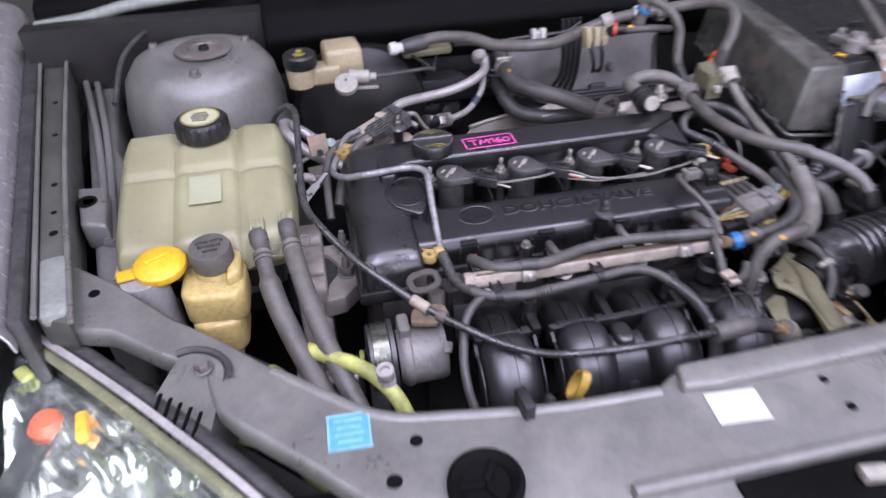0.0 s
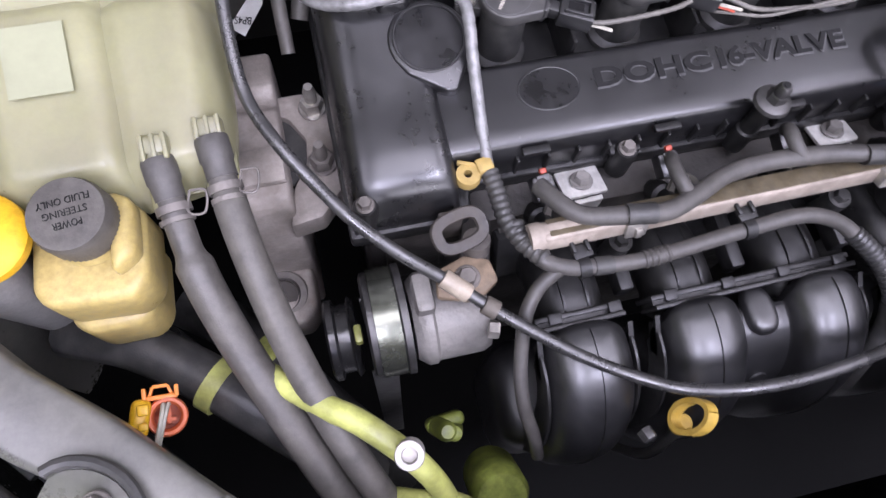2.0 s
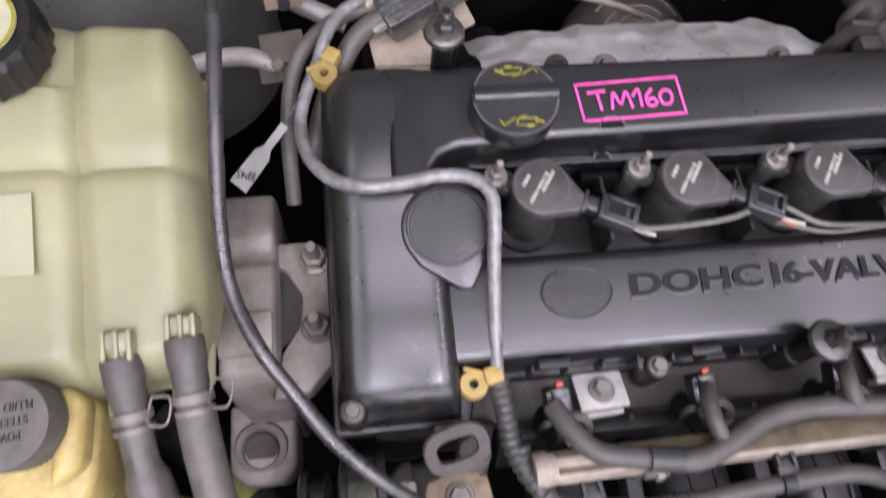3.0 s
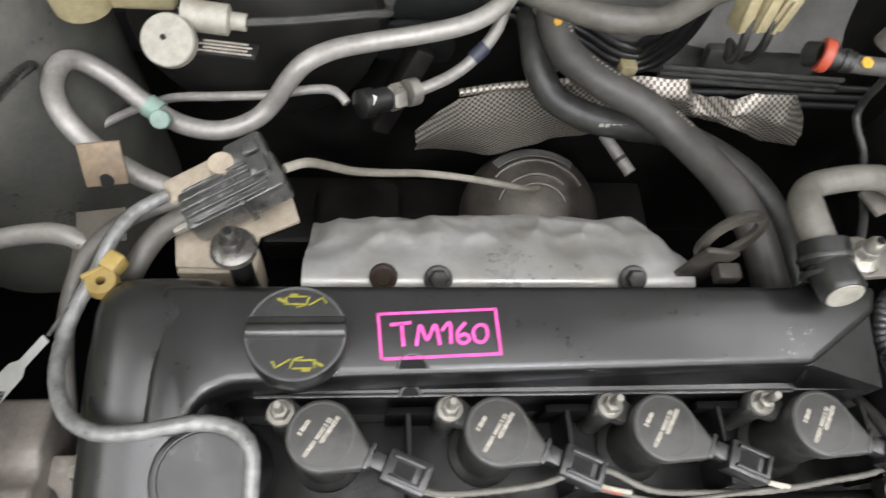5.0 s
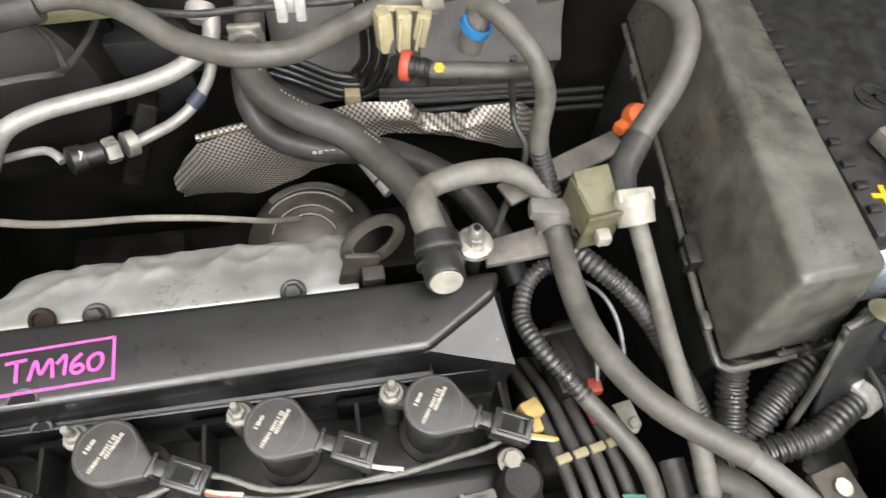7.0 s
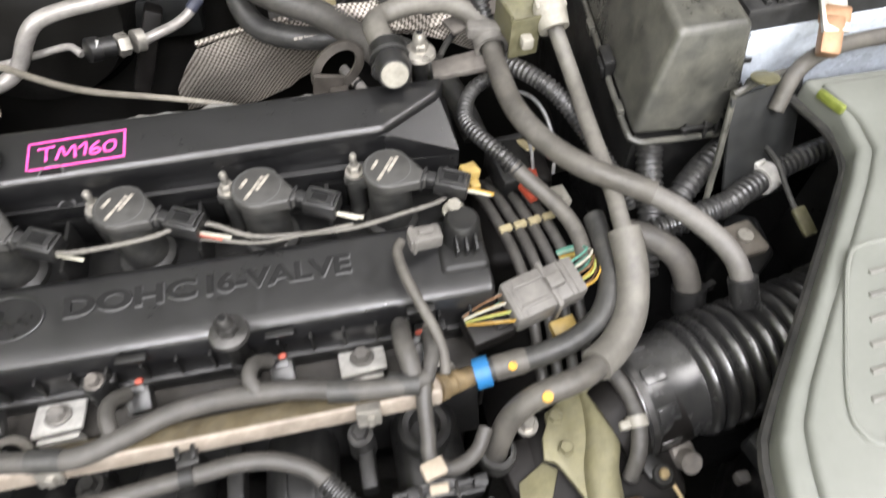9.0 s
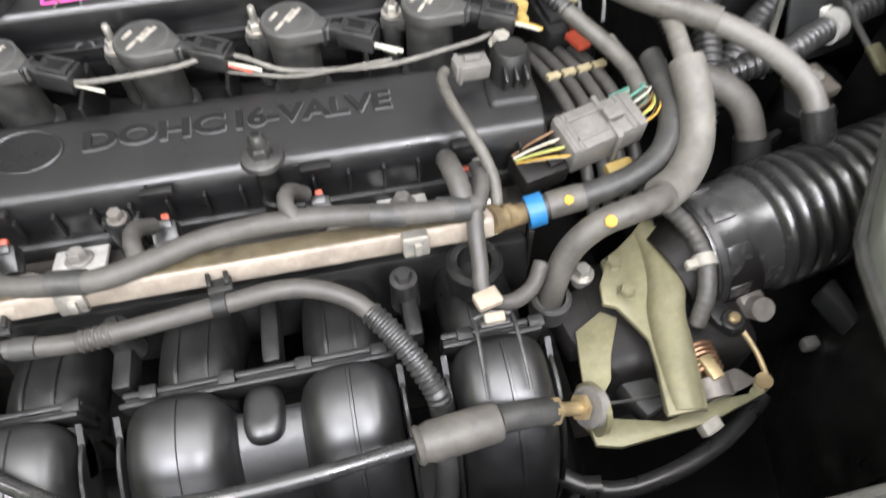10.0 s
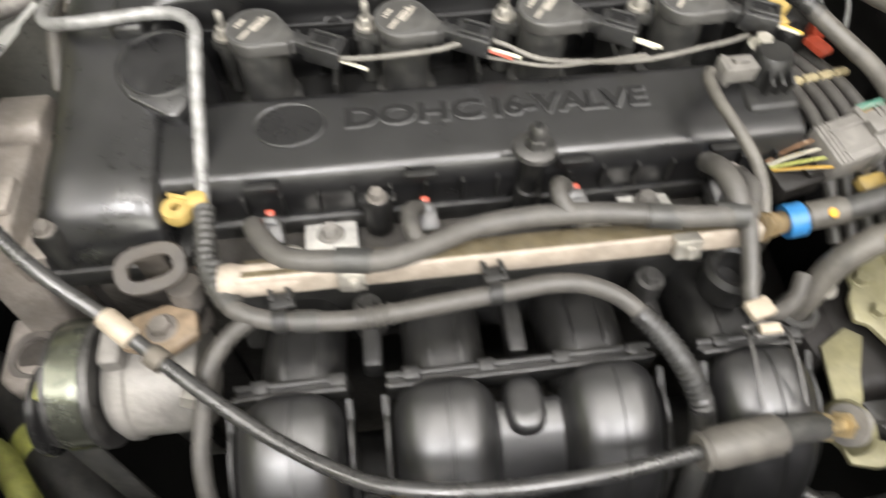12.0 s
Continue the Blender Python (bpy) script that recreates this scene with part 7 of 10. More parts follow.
for p, q in zip(grid, grid[1:]):
    for j in range(len(across) - 1):
        b2.faces.new((p[j], p[j + 1], q[j + 1], q[j]))
bmesh.ops.recalc_face_normals(b2, faces=b2.faces[:])
thicken(b2, 0.0012)
absorb(bm, b2)
part("shell", bm, SHIELD, sh)
bm = bmesh.new()
strip = spline([(-0.160, 0.099, 0.848), (-0.12, 0.099, 0.852), (-0.06, 0.099, 0.851), (0.0, 0.099, 0.853), (0.06, 0.099, 0.852), (0.104, 0.099, 0.853)], 0.008)
sweep(bm, strip, lambda i, s: [(0.006, -0.001), (0.006, 0.0008), (-0.006, 0.0012), (-0.006, -0.001)])
part("flange", bm, OLIVE, sh, "dull olive lower flange")
for x, y, z in ((-0.074, 0.1075, 0.8700), (0.060, 0.1080, 0.8700)):
    bm = bmesh.new()
    disc(bm, 0.0095, 0.004, pose(x, y, z - 0.006, 35, 0, 0), 22)
    hexagon(bm, 0.011, 0.006, pose(x, y - 0.001, z - 0.003, 35, 0, 0))
    part("bolt", bm, DARKSTEEL, sh)
bm = bmesh.new()
lathe(bm, [(0, 0.0005), (0.0055, 0.0005), (0.0060, 0.0025), (0.0085, 0.0022), (0.0095, 0.0), (0.0090, -0.002), (0, -0.002)], pose(-0.110, 0.1080, 0.8655, 38, 0, 0), 20)
part("rust_spot", bm, RUST, sh, "rusty brown bolt seat")

ring = thing("rear_lifting_eye", (0.118, 0.122, 0.83), "silver steel lifting ring at the rear of the engine", "lifting eye")
bm = bmesh.new()
rg = [Vector((0.0220 * math.cos(2 * math.pi * k / 30), 0.0150 * math.sin(2 * math.pi * k / 30), 0)) for k in range(31)]
long_axis = Vector((0.80, 0.30, 0.50)).normalized()
out = Vector((0.2, -0.93, 0.3))
out = (out - long_axis * out.dot(long_axis)).normalized()
b2 = bmesh.new()
sweep(b2, rg, lambda i, s: [(0.0036, -0.0022), (0.0042, 0.0), (0.0036, 0.0022), (-0.0036, 0.0022), (-0.0042, 0.0), (-0.0036, -0.0022)], caps=False)
absorb(bm, b2, Matrix.Translation((0.120, 0.124, 0.895)) @ Matrix((long_axis, out.cross(long_axis), out)).transposed().to_4x4())
part("loop", bm, BROWNIRON, ring)
bm = bmesh.new()
box(bm, 0.026, 0.005, 0.07, pose(0.106, 0.113, 0.862, 0, 10, 0), 0.002)
box(bm, 0.016, 0.012, 0.012, pose(0.118, 0.103, 0.882), 0.002)
part("stem", bm, BROWNIRON, ring)

# dark ribbed canister of the exhaust joint, deep behind
jm = pose(0.066, 0.312, 0.588, 26, 0, -8)
bm = bmesh.new()
lathe(bm, [(0, -0.02), (0.076, -0.02), (0.080, 0.004), (0.080, 0.020), (0.0765, 0.036), (0.069, 0.050), (0.058, 0.061), (0.0475, 0.068), (0.036, 0.0745), (0.024, 0.079), (0.012, 0.081), (0, 0.0815)], jm, 48)
joint = single("exhaust_joint", bm, CANISTER, "ribbed dark metal exhaust joint behind the engine", "exhaust")
# pressed arcs over the dome
for r, h, a0, a1 in ((0.0600, 0.0605, 40, 150), (0.0435, 0.0705, 55, 170), (0.0330, 0.0755, 30, 140)):
    arc = [jm @ Vector((r * math.cos(radians(a)), r * math.sin(radians(a)), h)) for a in range(a0, a1 + 1, 8)]
    bm = bmesh.new()
    tube(bm, arc, 0.0026, 8)
    part("pressed_rib", bm, CANISTER, joint, "raised pressed rib")
bm = bmesh.new()
b2 = bmesh.new()
grid = []
for i in range(25):
    row = []
    for j in range(6):
        a = radians(60 + 75 * i / 24)
        r = 0.066 + 0.0018 * j
        w = noise.noise(Vector((i * 0.6, j * 0.5, 2.0))) * 0.004
        row.append(b2.verts.new((r * math.cos(a), r * math.sin(a), 0.0560 - 0.0022 * j + 0.4 * w)))
    grid.append(row)
for p, q in zip(grid, grid[1:]):
    for j in range(5):
        b2.faces.new((p[j], p[j + 1], q[j + 1], q[j]))
bmesh.ops.recalc_face_normals(b2, faces=b2.faces[:])
thicken(b2, 0.0012)
absorb(bm, b2, jm)
part("torn_foil", bm, CAST, joint, "torn pale foil edge")
bm = bmesh.new()
box(bm, 0.5, 0.10, 0.05, pose(0.0, 0.36, 0.50), 0.01)
box(bm, 0.10, 0.20, 0.20, pose(-0.13, 0.25, 0.52), 0.02)
sub_ob = single("subframe", bm, DEEP, "dark subframe deep behind the engine", "subframe")
for x in (-0.16, 0.12):
    bm = bmesh.new()
    hexagon(bm, 0.016, 0.008, pose(x, 0.345, 0.525))
    part("bolt", bm, DARKSTEEL, sub_ob)

# woven foil shield hanging on the bulkhead
fo = thing("foil_heat_shield", (0.10, 0.34, 0.68), "woven silver foil heat shield, torn at one edge", "heat shield")
bm = bmesh.new()
b2 = bmesh.new()
NX, NV = 110, 18
# lower and upper edge of the hanging sheet along the bulkhead
LOW = [(-0.070, 0.676), (0.0, 0.674), (0.06, 0.690), (0.10, 0.722), (0.12, 0.742), (0.150, 0.772), (0.188, 0.768), (0.238, 0.758), (0.254, 0.750), (0.284, 0.728), (0.326, 0.728)]
HIGH = [(-0.070, 0.712), (-0.050, 0.746), (-0.034, 0.768), (0.034, 0.782), (0.12, 0.800), (0.180, 0.807), (0.192, 0.786), (0.240, 0.773), (0.258, 0.786), (0.295, 0.790), (0.326, 0.752)]


def along(edge, x):
    for (xa, za), (xb, zb) in zip(edge, edge[1:]):
        if xa <= x <= xb:
            return za + (zb - za) * (x - xa) / (xb - xa)
    return edge[-1][1]


grid = []
for i in range(NX + 1):
    u = i / NX
    x = -0.070 + 0.396 * u
    lo, hi = along(LOW, x), along(HIGH, x)
    row = []
    for j in range(NV + 1):
        v = j / NV
        # the upper third rolls back to the bulkhead
        y = 0.326 + 0.018 * (1 - v) * min(1, max(0, (0.15 - x) / 0.08)) + 0.016 * max(0, (v - 0.62) / 0.38) ** 1.2 + 0.003 * math.sin(u * 23 + v * 3)
        w = noise.noise(Vector((x * 26, v * 2, 1.0))) * 0.004 + (noise.noise(Vector((x * 60, v * 3, 5.0))) * 0.003 if u > 0.6 else 0)
        row.append(b2.verts.new((x + 0.002 * math.sin(v * 5 + u * 9), y + w, lo + (hi - lo) * v)))
    grid.append(row)
fs = []
for p, q in zip(grid, grid[1:]):
    for j in range(NV):
        fs.append(b2.faces.new((p[j], q[j], q[j + 1], p[j + 1])))
bmesh.ops.recalc_face_normals(b2, faces=b2.faces[:])
thicken(b2, 0.0015)
absorb(bm, b2)
part("sheet", bm, FOIL, fo)
bm = bmesh.new()
tube(bm, [(-0.034, 0.344, 0.771), (0.0, 0.346, 0.778), (0.034, 0.346, 0.784), (0.075, 0.345, 0.791)], 0.0040, 10)
part("rolled_rim", bm, FOIL, fo, "rolled upper rim of the foil")
bm = bmesh.new()
box(bm, 0.020, 0.03, 0.10, pose(-0.09, 0.355, 0.765, -15, 25, 0), 0.004)
single("metal_strip", bm, DEEP, "narrow dark metal strip by the pipes", "strip")

# bulkhead fittings: fibrous pad, block, bolt and ledges seen between the pipes
bp = thing("bulkhead_pad", (0.20, 0.42, 0.78), "grey fibrous sound pad on the bulkhead", "pad", kind="structure")
bm = bmesh.new()
b2 = bmesh.new()
grid = []
for i in range(61):
    row = []
    for j in range(15):
        x, z = 0.05 + 0.30 * i / 60, 0.752 + 0.128 * j / 14
        y = 0.396 + 0.035 * (j / 14) ** 2 - 0.010 * math.exp(-((z - 0.80) / 0.012) ** 2) + 0.010 * noise.noise(Vector((x * 12, z * 18, 2))) + 0.004 * noise.noise(Vector((x * 45, z * 45, 7)))
        row.append(b2.verts.new((x, y, z)))
    grid.append(row)
for p, q in zip(grid, grid[1:]):
    for j in range(14):
        b2.faces.new((p[j], q[j], q[j + 1], p[j + 1]))
bmesh.ops.recalc_face_normals(b2, faces=b2.faces[:])
thicken(b2, 0.012)
absorb(bm, b2)
part("felt", bm, PAD, bp)
bm = bmesh.new()
box(bm, 0.34, 0.05, 0.05, pose(-0.13, 0.435, 0.815), 0.012)
box(bm, 0.34, 0.04, 0.06, pose(-0.20, 0.43, 0.76), 0.015)
part("dark_shelf", bm, DEEPGREY, bp)
for k in range(3):
    bm = bmesh.new()
    tube(bm, [(0.16, 0.372 - 0.004 * k, 0.766 - 0.009 * k), (0.26, 0.370 - 0.004 * k, 0.768 - 0.009 * k), (0.40, 0.366 - 0.004 * k, 0.770 - 0.009 * k)], 0.0038, 10)
    part("ledge_line", bm, DEEPGREY, bp)
bm = bmesh.new()
box(bm, 0.034, 0.014, 0.036, pose(0.219, 0.371, 0.797, -12, 0, 0), 0.004)
single("rubber_block", bm, RUBBER_DARK, "small black rubber block on the bulkhead", "block")
bm = bmesh.new()
disc(bm, 0.010, 0.003, pose(0.245, 0.388, 0.838, 70, 0, 0), 20)
hexagon(bm, 0.011, 0.006, pose(0.245, 0.386, 0.839, 70, 0, 0))
single("bulkhead_bolt", bm, DARKSTEEL, "dark bolt in the bulkhead pad", "bolt")
bl = thing("brake_line_set", (0.15, 0.35, 0.80), "thin black brake lines running along the bulkhead", "pipe")
for k in range(4):
    bm = bmesh.new()
    d = 0.0095 * k
    tube(bm, [(-0.035, 0.44, 0.825 + 0.5 * d), (-0.008, 0.402, 0.826 + d), (0.022, 0.382, 0.828 + d), (0.068, 0.370, 0.814 + d), (0.108, 0.366, 0.792 + d), (0.134, 0.365, 0.788 + d), (0.156 - d, 0.362, 0.806 + 0.7 * d), (0.166 - d, 0.356, 0.850), (0.164 - d, 0.350, 0.905), (0.160 - d, 0.354, 0.95)], 0.0040, 10)
    part("line", bm, GLOSS, bl)
for k in range(3):
    bm = bmesh.new()
    tube(bm, [(0.15, 0.345, 0.815 - 0.007 * k), (0.22, 0.338, 0.818 - 0.007 * k), (0.32, 0.330, 0.822 - 0.007 * k)], 0.0028, 8)
    part("line", bm, RUBBER_DARK, bl)
bm = bmesh.new()
box(bm, 0.016, 0.014, 0.026, pose(0.124, 0.358, 0.792), 0.002)
single("tan_clip", bm, CREAM, "tan plastic clip holding the black lines", "clip")
bm = bmesh.new()
box(bm, 0.032, 0.004, 0.014, pose(0.088, 0.378, 0.806, -40, 0, -18), 0.001)
single("white_tape", bm, WHITE, "scrap of white tape with unreadable marks", "tape")

# heater hoses
hz2 = thing("heater_hose", (0.10, 0.28, 0.80), "thick black heater hose with pale markings", "hose", "heater hoses behind the engine")
bm = bmesh.new()
HEATER = [(0.038, 0.410, 0.880), (0.036, 0.385, 0.870), (0.034, 0.362, 0.868), (0.034, 0.341, 0.866), (0.044, 0.315, 0.858), (0.074, 0.288, 0.853), (0.105, 0.273, 0.847), (0.130, 0.251, 0.842), (0.151, 0.221, 0.842), (0.166, 0.190, 0.843), (0.178, 0.155, 0.838), (0.19, 0.11, 0.82)]
tube(bm, HEATER, 0.0140, 18)
part("hose", bm, RUBBER_MID, hz2)
run = spline(HEATER, 0.004)
for k in list(range(16, 23)) + list(range(30, 37)) + list(range(50, 55)):
    if k + 1 < len(run):
        along = (run[k + 1] - run[k]).normalized()
        out = along.cross(Vector((0, 0, 1))).normalized() * -0.5 + Vector((0, -0.35, 0.8))
        out = (out - along * out.dot(along)).normalized()
        bm = bmesh.new()
        box(bm, 0.0012, 0.0014, 0.0014, Matrix.Translation(run[k] + out * 0.0138), 0)
        part("print_bar", bm, LIGHTPRINT, hz2)
bm = bmesh.new()
disc(bm, 0.0035, 0.001, pose(0.0325, 0.331, 0.8775, 35, 0, 0), 14)
part("paint_dot", bm, OCHRE, hz2, "small yellow paint dot")
bm = bmesh.new()
lathe(bm, [(0.013, -0.006), (0.0165, -0.006), (0.0165, 0.006), (0.013, 0.006)], aim((0.0335, 0.366, 0.868), (0.034, 0.341, 0.866)), 26)
box(bm, 0.03, 0.006, 0.008, pose(0.034, 0.366, 0.885), 0.002)
part("clamp", bm, STEEL, hz2, "bright spring clamp")
hz3 = thing("heater_hose", (0.10, 0.27, 0.78), "lower black heater hose with pale markings", "hose", "heater hoses behind the engine")
bm = bmesh.new()
tube(bm, [(0.024, 0.400, 0.836), (0.025, 0.370, 0.834), (0.026, 0.349, 0.831), (0.029, 0.330, 0.823), (0.044, 0.308, 0.810), (0.075, 0.291, 0.806), (0.112, 0.285, 0.803), (0.155, 0.274, 0.805), (0.206, 0.235, 0.804), (0.235, 0.19, 0.792), (0.25, 0.14, 0.77)], 0.0130, 18)
part("hose", bm, RUBBER_DARK, hz3)
for k in range(5):
    bm = bmesh.new()
    box(bm, 0.004, 0.0012, 0.003, pose(0.082 + 0.0055 * k, 0.2783, 0.812, -30, 0, -3), 0)
    part("print_bar", bm, LIGHTPRINT, hz3)
bm = bmesh.new()
lathe(bm, [(0, 0), (0.0065, 0), (0.0065, 0.05), (0, 0.05)], aim((0.129, 0.347, 0.708), (0.156, 0.300, 0.699)), 14)
sst = single("silver_sensor_tube", bm, ALU, "short silver tube between the hoses", "pipe")
bm = bmesh.new()
lathe(bm, [(0.0060, 0.030), (0.0070, 0.030), (0.0070, 0.034), (0.0060, 0.034)], aim((0.129, 0.347, 0.708), (0.156, 0.300, 0.699)), 14)
part("band", bm, RUBBER_DARK, sst, "dark band")

# refrigerant pipes of bright aluminium
pp = thing("aluminium_pipe", (-0.15, 0.31, 0.78), "bent bright aluminium air-conditioning pipe", "pipe")
bm = bmesh.new()
tube(bm, [(0.004, 0.394, 0.88), (0.001, 0.376, 0.867), (-0.010, 0.360, 0.864), (-0.036, 0.347, 0.856), (-0.073, 0.342, 0.847), (-0.115, 0.333, 0.845), (-0.147, 0.321, 0.847), (-0.169, 0.307, 0.847), (-0.184, 0.299, 0.834), (-0.200, 0.293, 0.810),
          (-0.217, 0.284, 0.798), (-0.244, 0.275, 0.795), (-0.276, 0.281, 0.795), (-0.304, 0.295, 0.803), (-0.327, 0.308, 0.817), (-0.348, 0.312, 0.832), (-0.357, 0.300, 0.842), (-0.357, 0.274, 0.844), (-0.345, 0.250, 0.838), (-0.325, 0.234, 0.822), (-0.295, 0.220, 0.808), (-0.26, 0.21, 0.795)], 0.0082, 16)
part("pipe", bm, ALU, pp)
bm = bmesh.new()
lathe(bm, [(0.0075, -0.006), (0.0098, -0.006), (0.0098, 0.006), (0.0075, 0.006)], aim((-0.297, 0.291, 0.801), (-0.282, 0.283, 0.796)), 20)
disc(bm, 0.008, 0.010, pose(-0.287, 0.277, 0.806, 40, 0, 0), 20)
part("green_cap", bm, mat("verdigris_cap", (0.24, 0.34, 0.29), 0.5), pp, "pale green service cap")
bm = bmesh.new()
lathe(bm, [(0, 0), (0.0125, 0), (0.0135, 0.004), (0.0135, 0.012), (0.009, 0.016), (0, 0.016)], aim((-0.004, 0.400, 0.885), (-0.008, 0.37, 0.866)), 22)
part("flange", bm, ALU, pp)
p2 = thing("sensor_pipe", (-0.10, 0.31, 0.80), "thin aluminium pipe with a black pressure switch", "pipe")
bm = bmesh.new()
tube(bm, [(0.000, 0.382, 0.862), (-0.007, 0.363, 0.836), (-0.026, 0.347, 0.815), (-0.044, 0.334, 0.808), (-0.060, 0.323, 0.808), (-0.079, 0.314, 0.806)], 0.0056, 14)
tube(bm, [(-0.376, 0.305, 0.742), (-0.340, 0.319, 0.756), (-0.295, 0.321, 0.778), (-0.248, 0.312, 0.794), (-0.206, 0.307, 0.804), (-0.166, 0.309, 0.811), (-0.148, 0.304, 0.815), (-0.138, 0.294, 0.812)], 0.0040, 12)
part("pipe", bm, ALU, p2)
bm = bmesh.new()
hexagon(bm, 0.021, 0.012, aim((-0.093, 0.304, 0.812), (-0.113, 0.291, 0.818)))
lathe(bm, [(0, 0), (0.012, 0), (0.012, 0.010), (0, 0.010)], aim((-0.079, 0.313, 0.808), (-0.095, 0.303, 0.813)), 20)
part("nut", bm, STEEL, p2)
bm = bmesh.new()
lathe(bm, [(0, 0), (0.0105, 0), (0.0105, 0.014), (0.0125, 0.015), (0.0125, 0.026), (0.009, 0.028), (0, 0.028)], aim((-0.105, 0.297, 0.816), (-0.131, 0.282, 0.824)), 22)
part("switch", bm, GLOSS, p2, "black pressure switch")
bm = bmesh.new()
box(bm, 0.004, 0.008, 0.0006, pose(-0.116, 0.283, 0.8305, 30, 0, -25), 0)
part("mark", bm, WHITE, p2)
bm = bmesh.new()
lathe(bm, [(0.006, -0.008), (0.0068, -0.008), (0.0068, 0.008), (0.006, 0.008)], aim((-0.022, 0.350, 0.819), (-0.032, 0.343, 0.812)), 16)
part("blue_sleeve", bm, mat("navy_sleeve", (0.045, 0.05, 0.075), 0.5), p2)

# grey connector pair on its tan plate, and the brown bracket beside it
cn = thing("engine_connector", (-0.20, 0.150, 0.86), "grey twin wiring connector on a tan bracket", "connector")
bm = bmesh.new()
prism(bm, [(-0.240, 0.112), (-0.195, 0.110), (-0.190, 0.134), (-0.165, 0.146), (-0.172, 0.168), (-0.190, 0.172), (-0.245, 0.146)], 0.868, 0.872, bevel=0.001)
box(bm, 0.05, 0.02, 0.05, pose(-0.215, 0.118, 0.845), 0.003)
part("plate", bm, TAN, cn, "tan sheet bracket")
bm = bmesh.new()
q = pose(-0.203, 0.152, 0.892, 0, -14, 24)
box(bm, 0.066, 0.028, 0.022, q, 0.003)
housing = part("housing", bm, CONN, cn, "dark grey twin housing")
for k in range(-2, 3):
    bm = bmesh.new()
    box(bm, 0.060 - 0.006 * abs(k), 0.0022, 0.004, q @ pose(-0.003, 0.0058 * k, 0.0118), 0.0008)
    part("rib", bm, CONN, housing)
for x, y in ((-0.036, -0.006), (-0.036, 0.004)):
    bm = bmesh.new()
    box(bm, 0.014, 0.004, 0.005, q @ pose(x, y, 0.004), 0.001)
    part("tongue", bm, PALEPLASTIC, housing, "pale lock tongue")
bm = bmesh.new()
box(bm, 0.026, 0.022, 0.016, q @ pose(0.018, 0.020, 0.004), 0.003)
box(bm, 0.010, 0.008, 0.006, q @ pose(0.022, 0.018, 0.013), 0.001)
part("side_latch", bm, CONN, housing)
bm = bmesh.new()
box(bm, 0.004, 0.031, 0.025, q @ pose(0.004, 0, 0), 0.001)
part("band", bm, CONN, housing)
bm = bmesh.new()
box(bm, 0.012, 0.014, 0.007, q @ pose(0.022, 0.004, 0.0135), 0.001)
part("latch", bm, CONN, housing)
bm = bmesh.new()
box(bm, 0.045, 0.018, 0.016, pose(-0.226, 0.164, 0.889, 0, -14, 24), 0.003)
lathe(bm, [(0, 0), (0.008, 0), (0.008, 0.006), (0, 0.006)], pose(-0.212, 0.168, 0.900), 16)
part("side_housing", bm, TAN, cn)
for pts, r in (([(-0.232, 0.142, 0.886), (-0.250, 0.130, 0.882), (-0.264, 0.112, 0.872), (-0.278, 0.09, 0.855), (-0.29, 0.06, 0.83)], 0.0072),
               ([(-0.236, 0.152, 0.884), (-0.258, 0.146, 0.884), (-0.282, 0.128, 0.882), (-0.296, 0.105, 0.875), (-0.302, 0.07, 0.86), (-0.303, 0.03, 0.83)], 0.0055)):
    bm = bmesh.new()
    tube(bm, pts, r, 12)
    part("cable", bm, RUBBER, cn, "grey sleeved cable")
bb = thing("brown_bracket", (-0.302, 0.19, 0.80), "brown stained folded bracket under the aluminium pipe", "bracket")
bm = bmesh.new()
box(bm, 0.029, 0.0035, 0.032, pose(-0.307, 0.204, 0.848, -38, 0, 8), 0.0012)
fold = part("upper_plate", bm, PUMPTAN, bb)
bm = bmesh.new()
disc(bm, 0.0055, 0.001, pose(-0.306, 0.1955, 0.839, 52, 0, 0), 18)
part("hole", bm, LETTER, fold, "dark round hole")
bm = bmesh.new()
box(bm, 0.034, 0.026, 0.0035, pose(-0.309, 0.166, 0.824, 10, 0, 8), 0.0012)
box(bm, 0.030, 0.020, 0.0035, pose(-0.313, 0.148, 0.818, -8, 0, 8), 0.0012)
foot = part("foot_plate", bm, RUSTSTEEL, bb)
bm = bmesh.new()
hexagon(bm, 0.009, 0.005, pose(-0.313, 0.150, 0.821))
part("bolt", bm, STEEL, foot)
hose("aluminium_stub", [(-0.42, 0.16, 0.80), (-0.36, 0.165, 0.815), (-0.33, 0.160, 0.82), (-0.31, 0.150, 0.812)], 0.0075, ALU, "short bright pipe stub beside the engine", "pipe")
w9 = thing("sensor_wire", (-0.05, 0.24, 0.77), "thin grey oxygen sensor wire", "wiring")
bm = bmesh.new()
tube(bm, [(-0.173, 0.167, 0.902), (-0.160, 0.176, 0.896), (-0.148, 0.190, 0.872), (-0.132, 0.202, 0.848), (-0.109, 0.218, 0.822), (-0.074, 0.236, 0.795), (-0.036, 0.246, 0.774), (0.002, 0.254, 0.752), (0.034, 0.268, 0.722), (0.055, 0.29, 0.69)], 0.0032, 10)
part("wire", bm, PALEWIRE, w9)

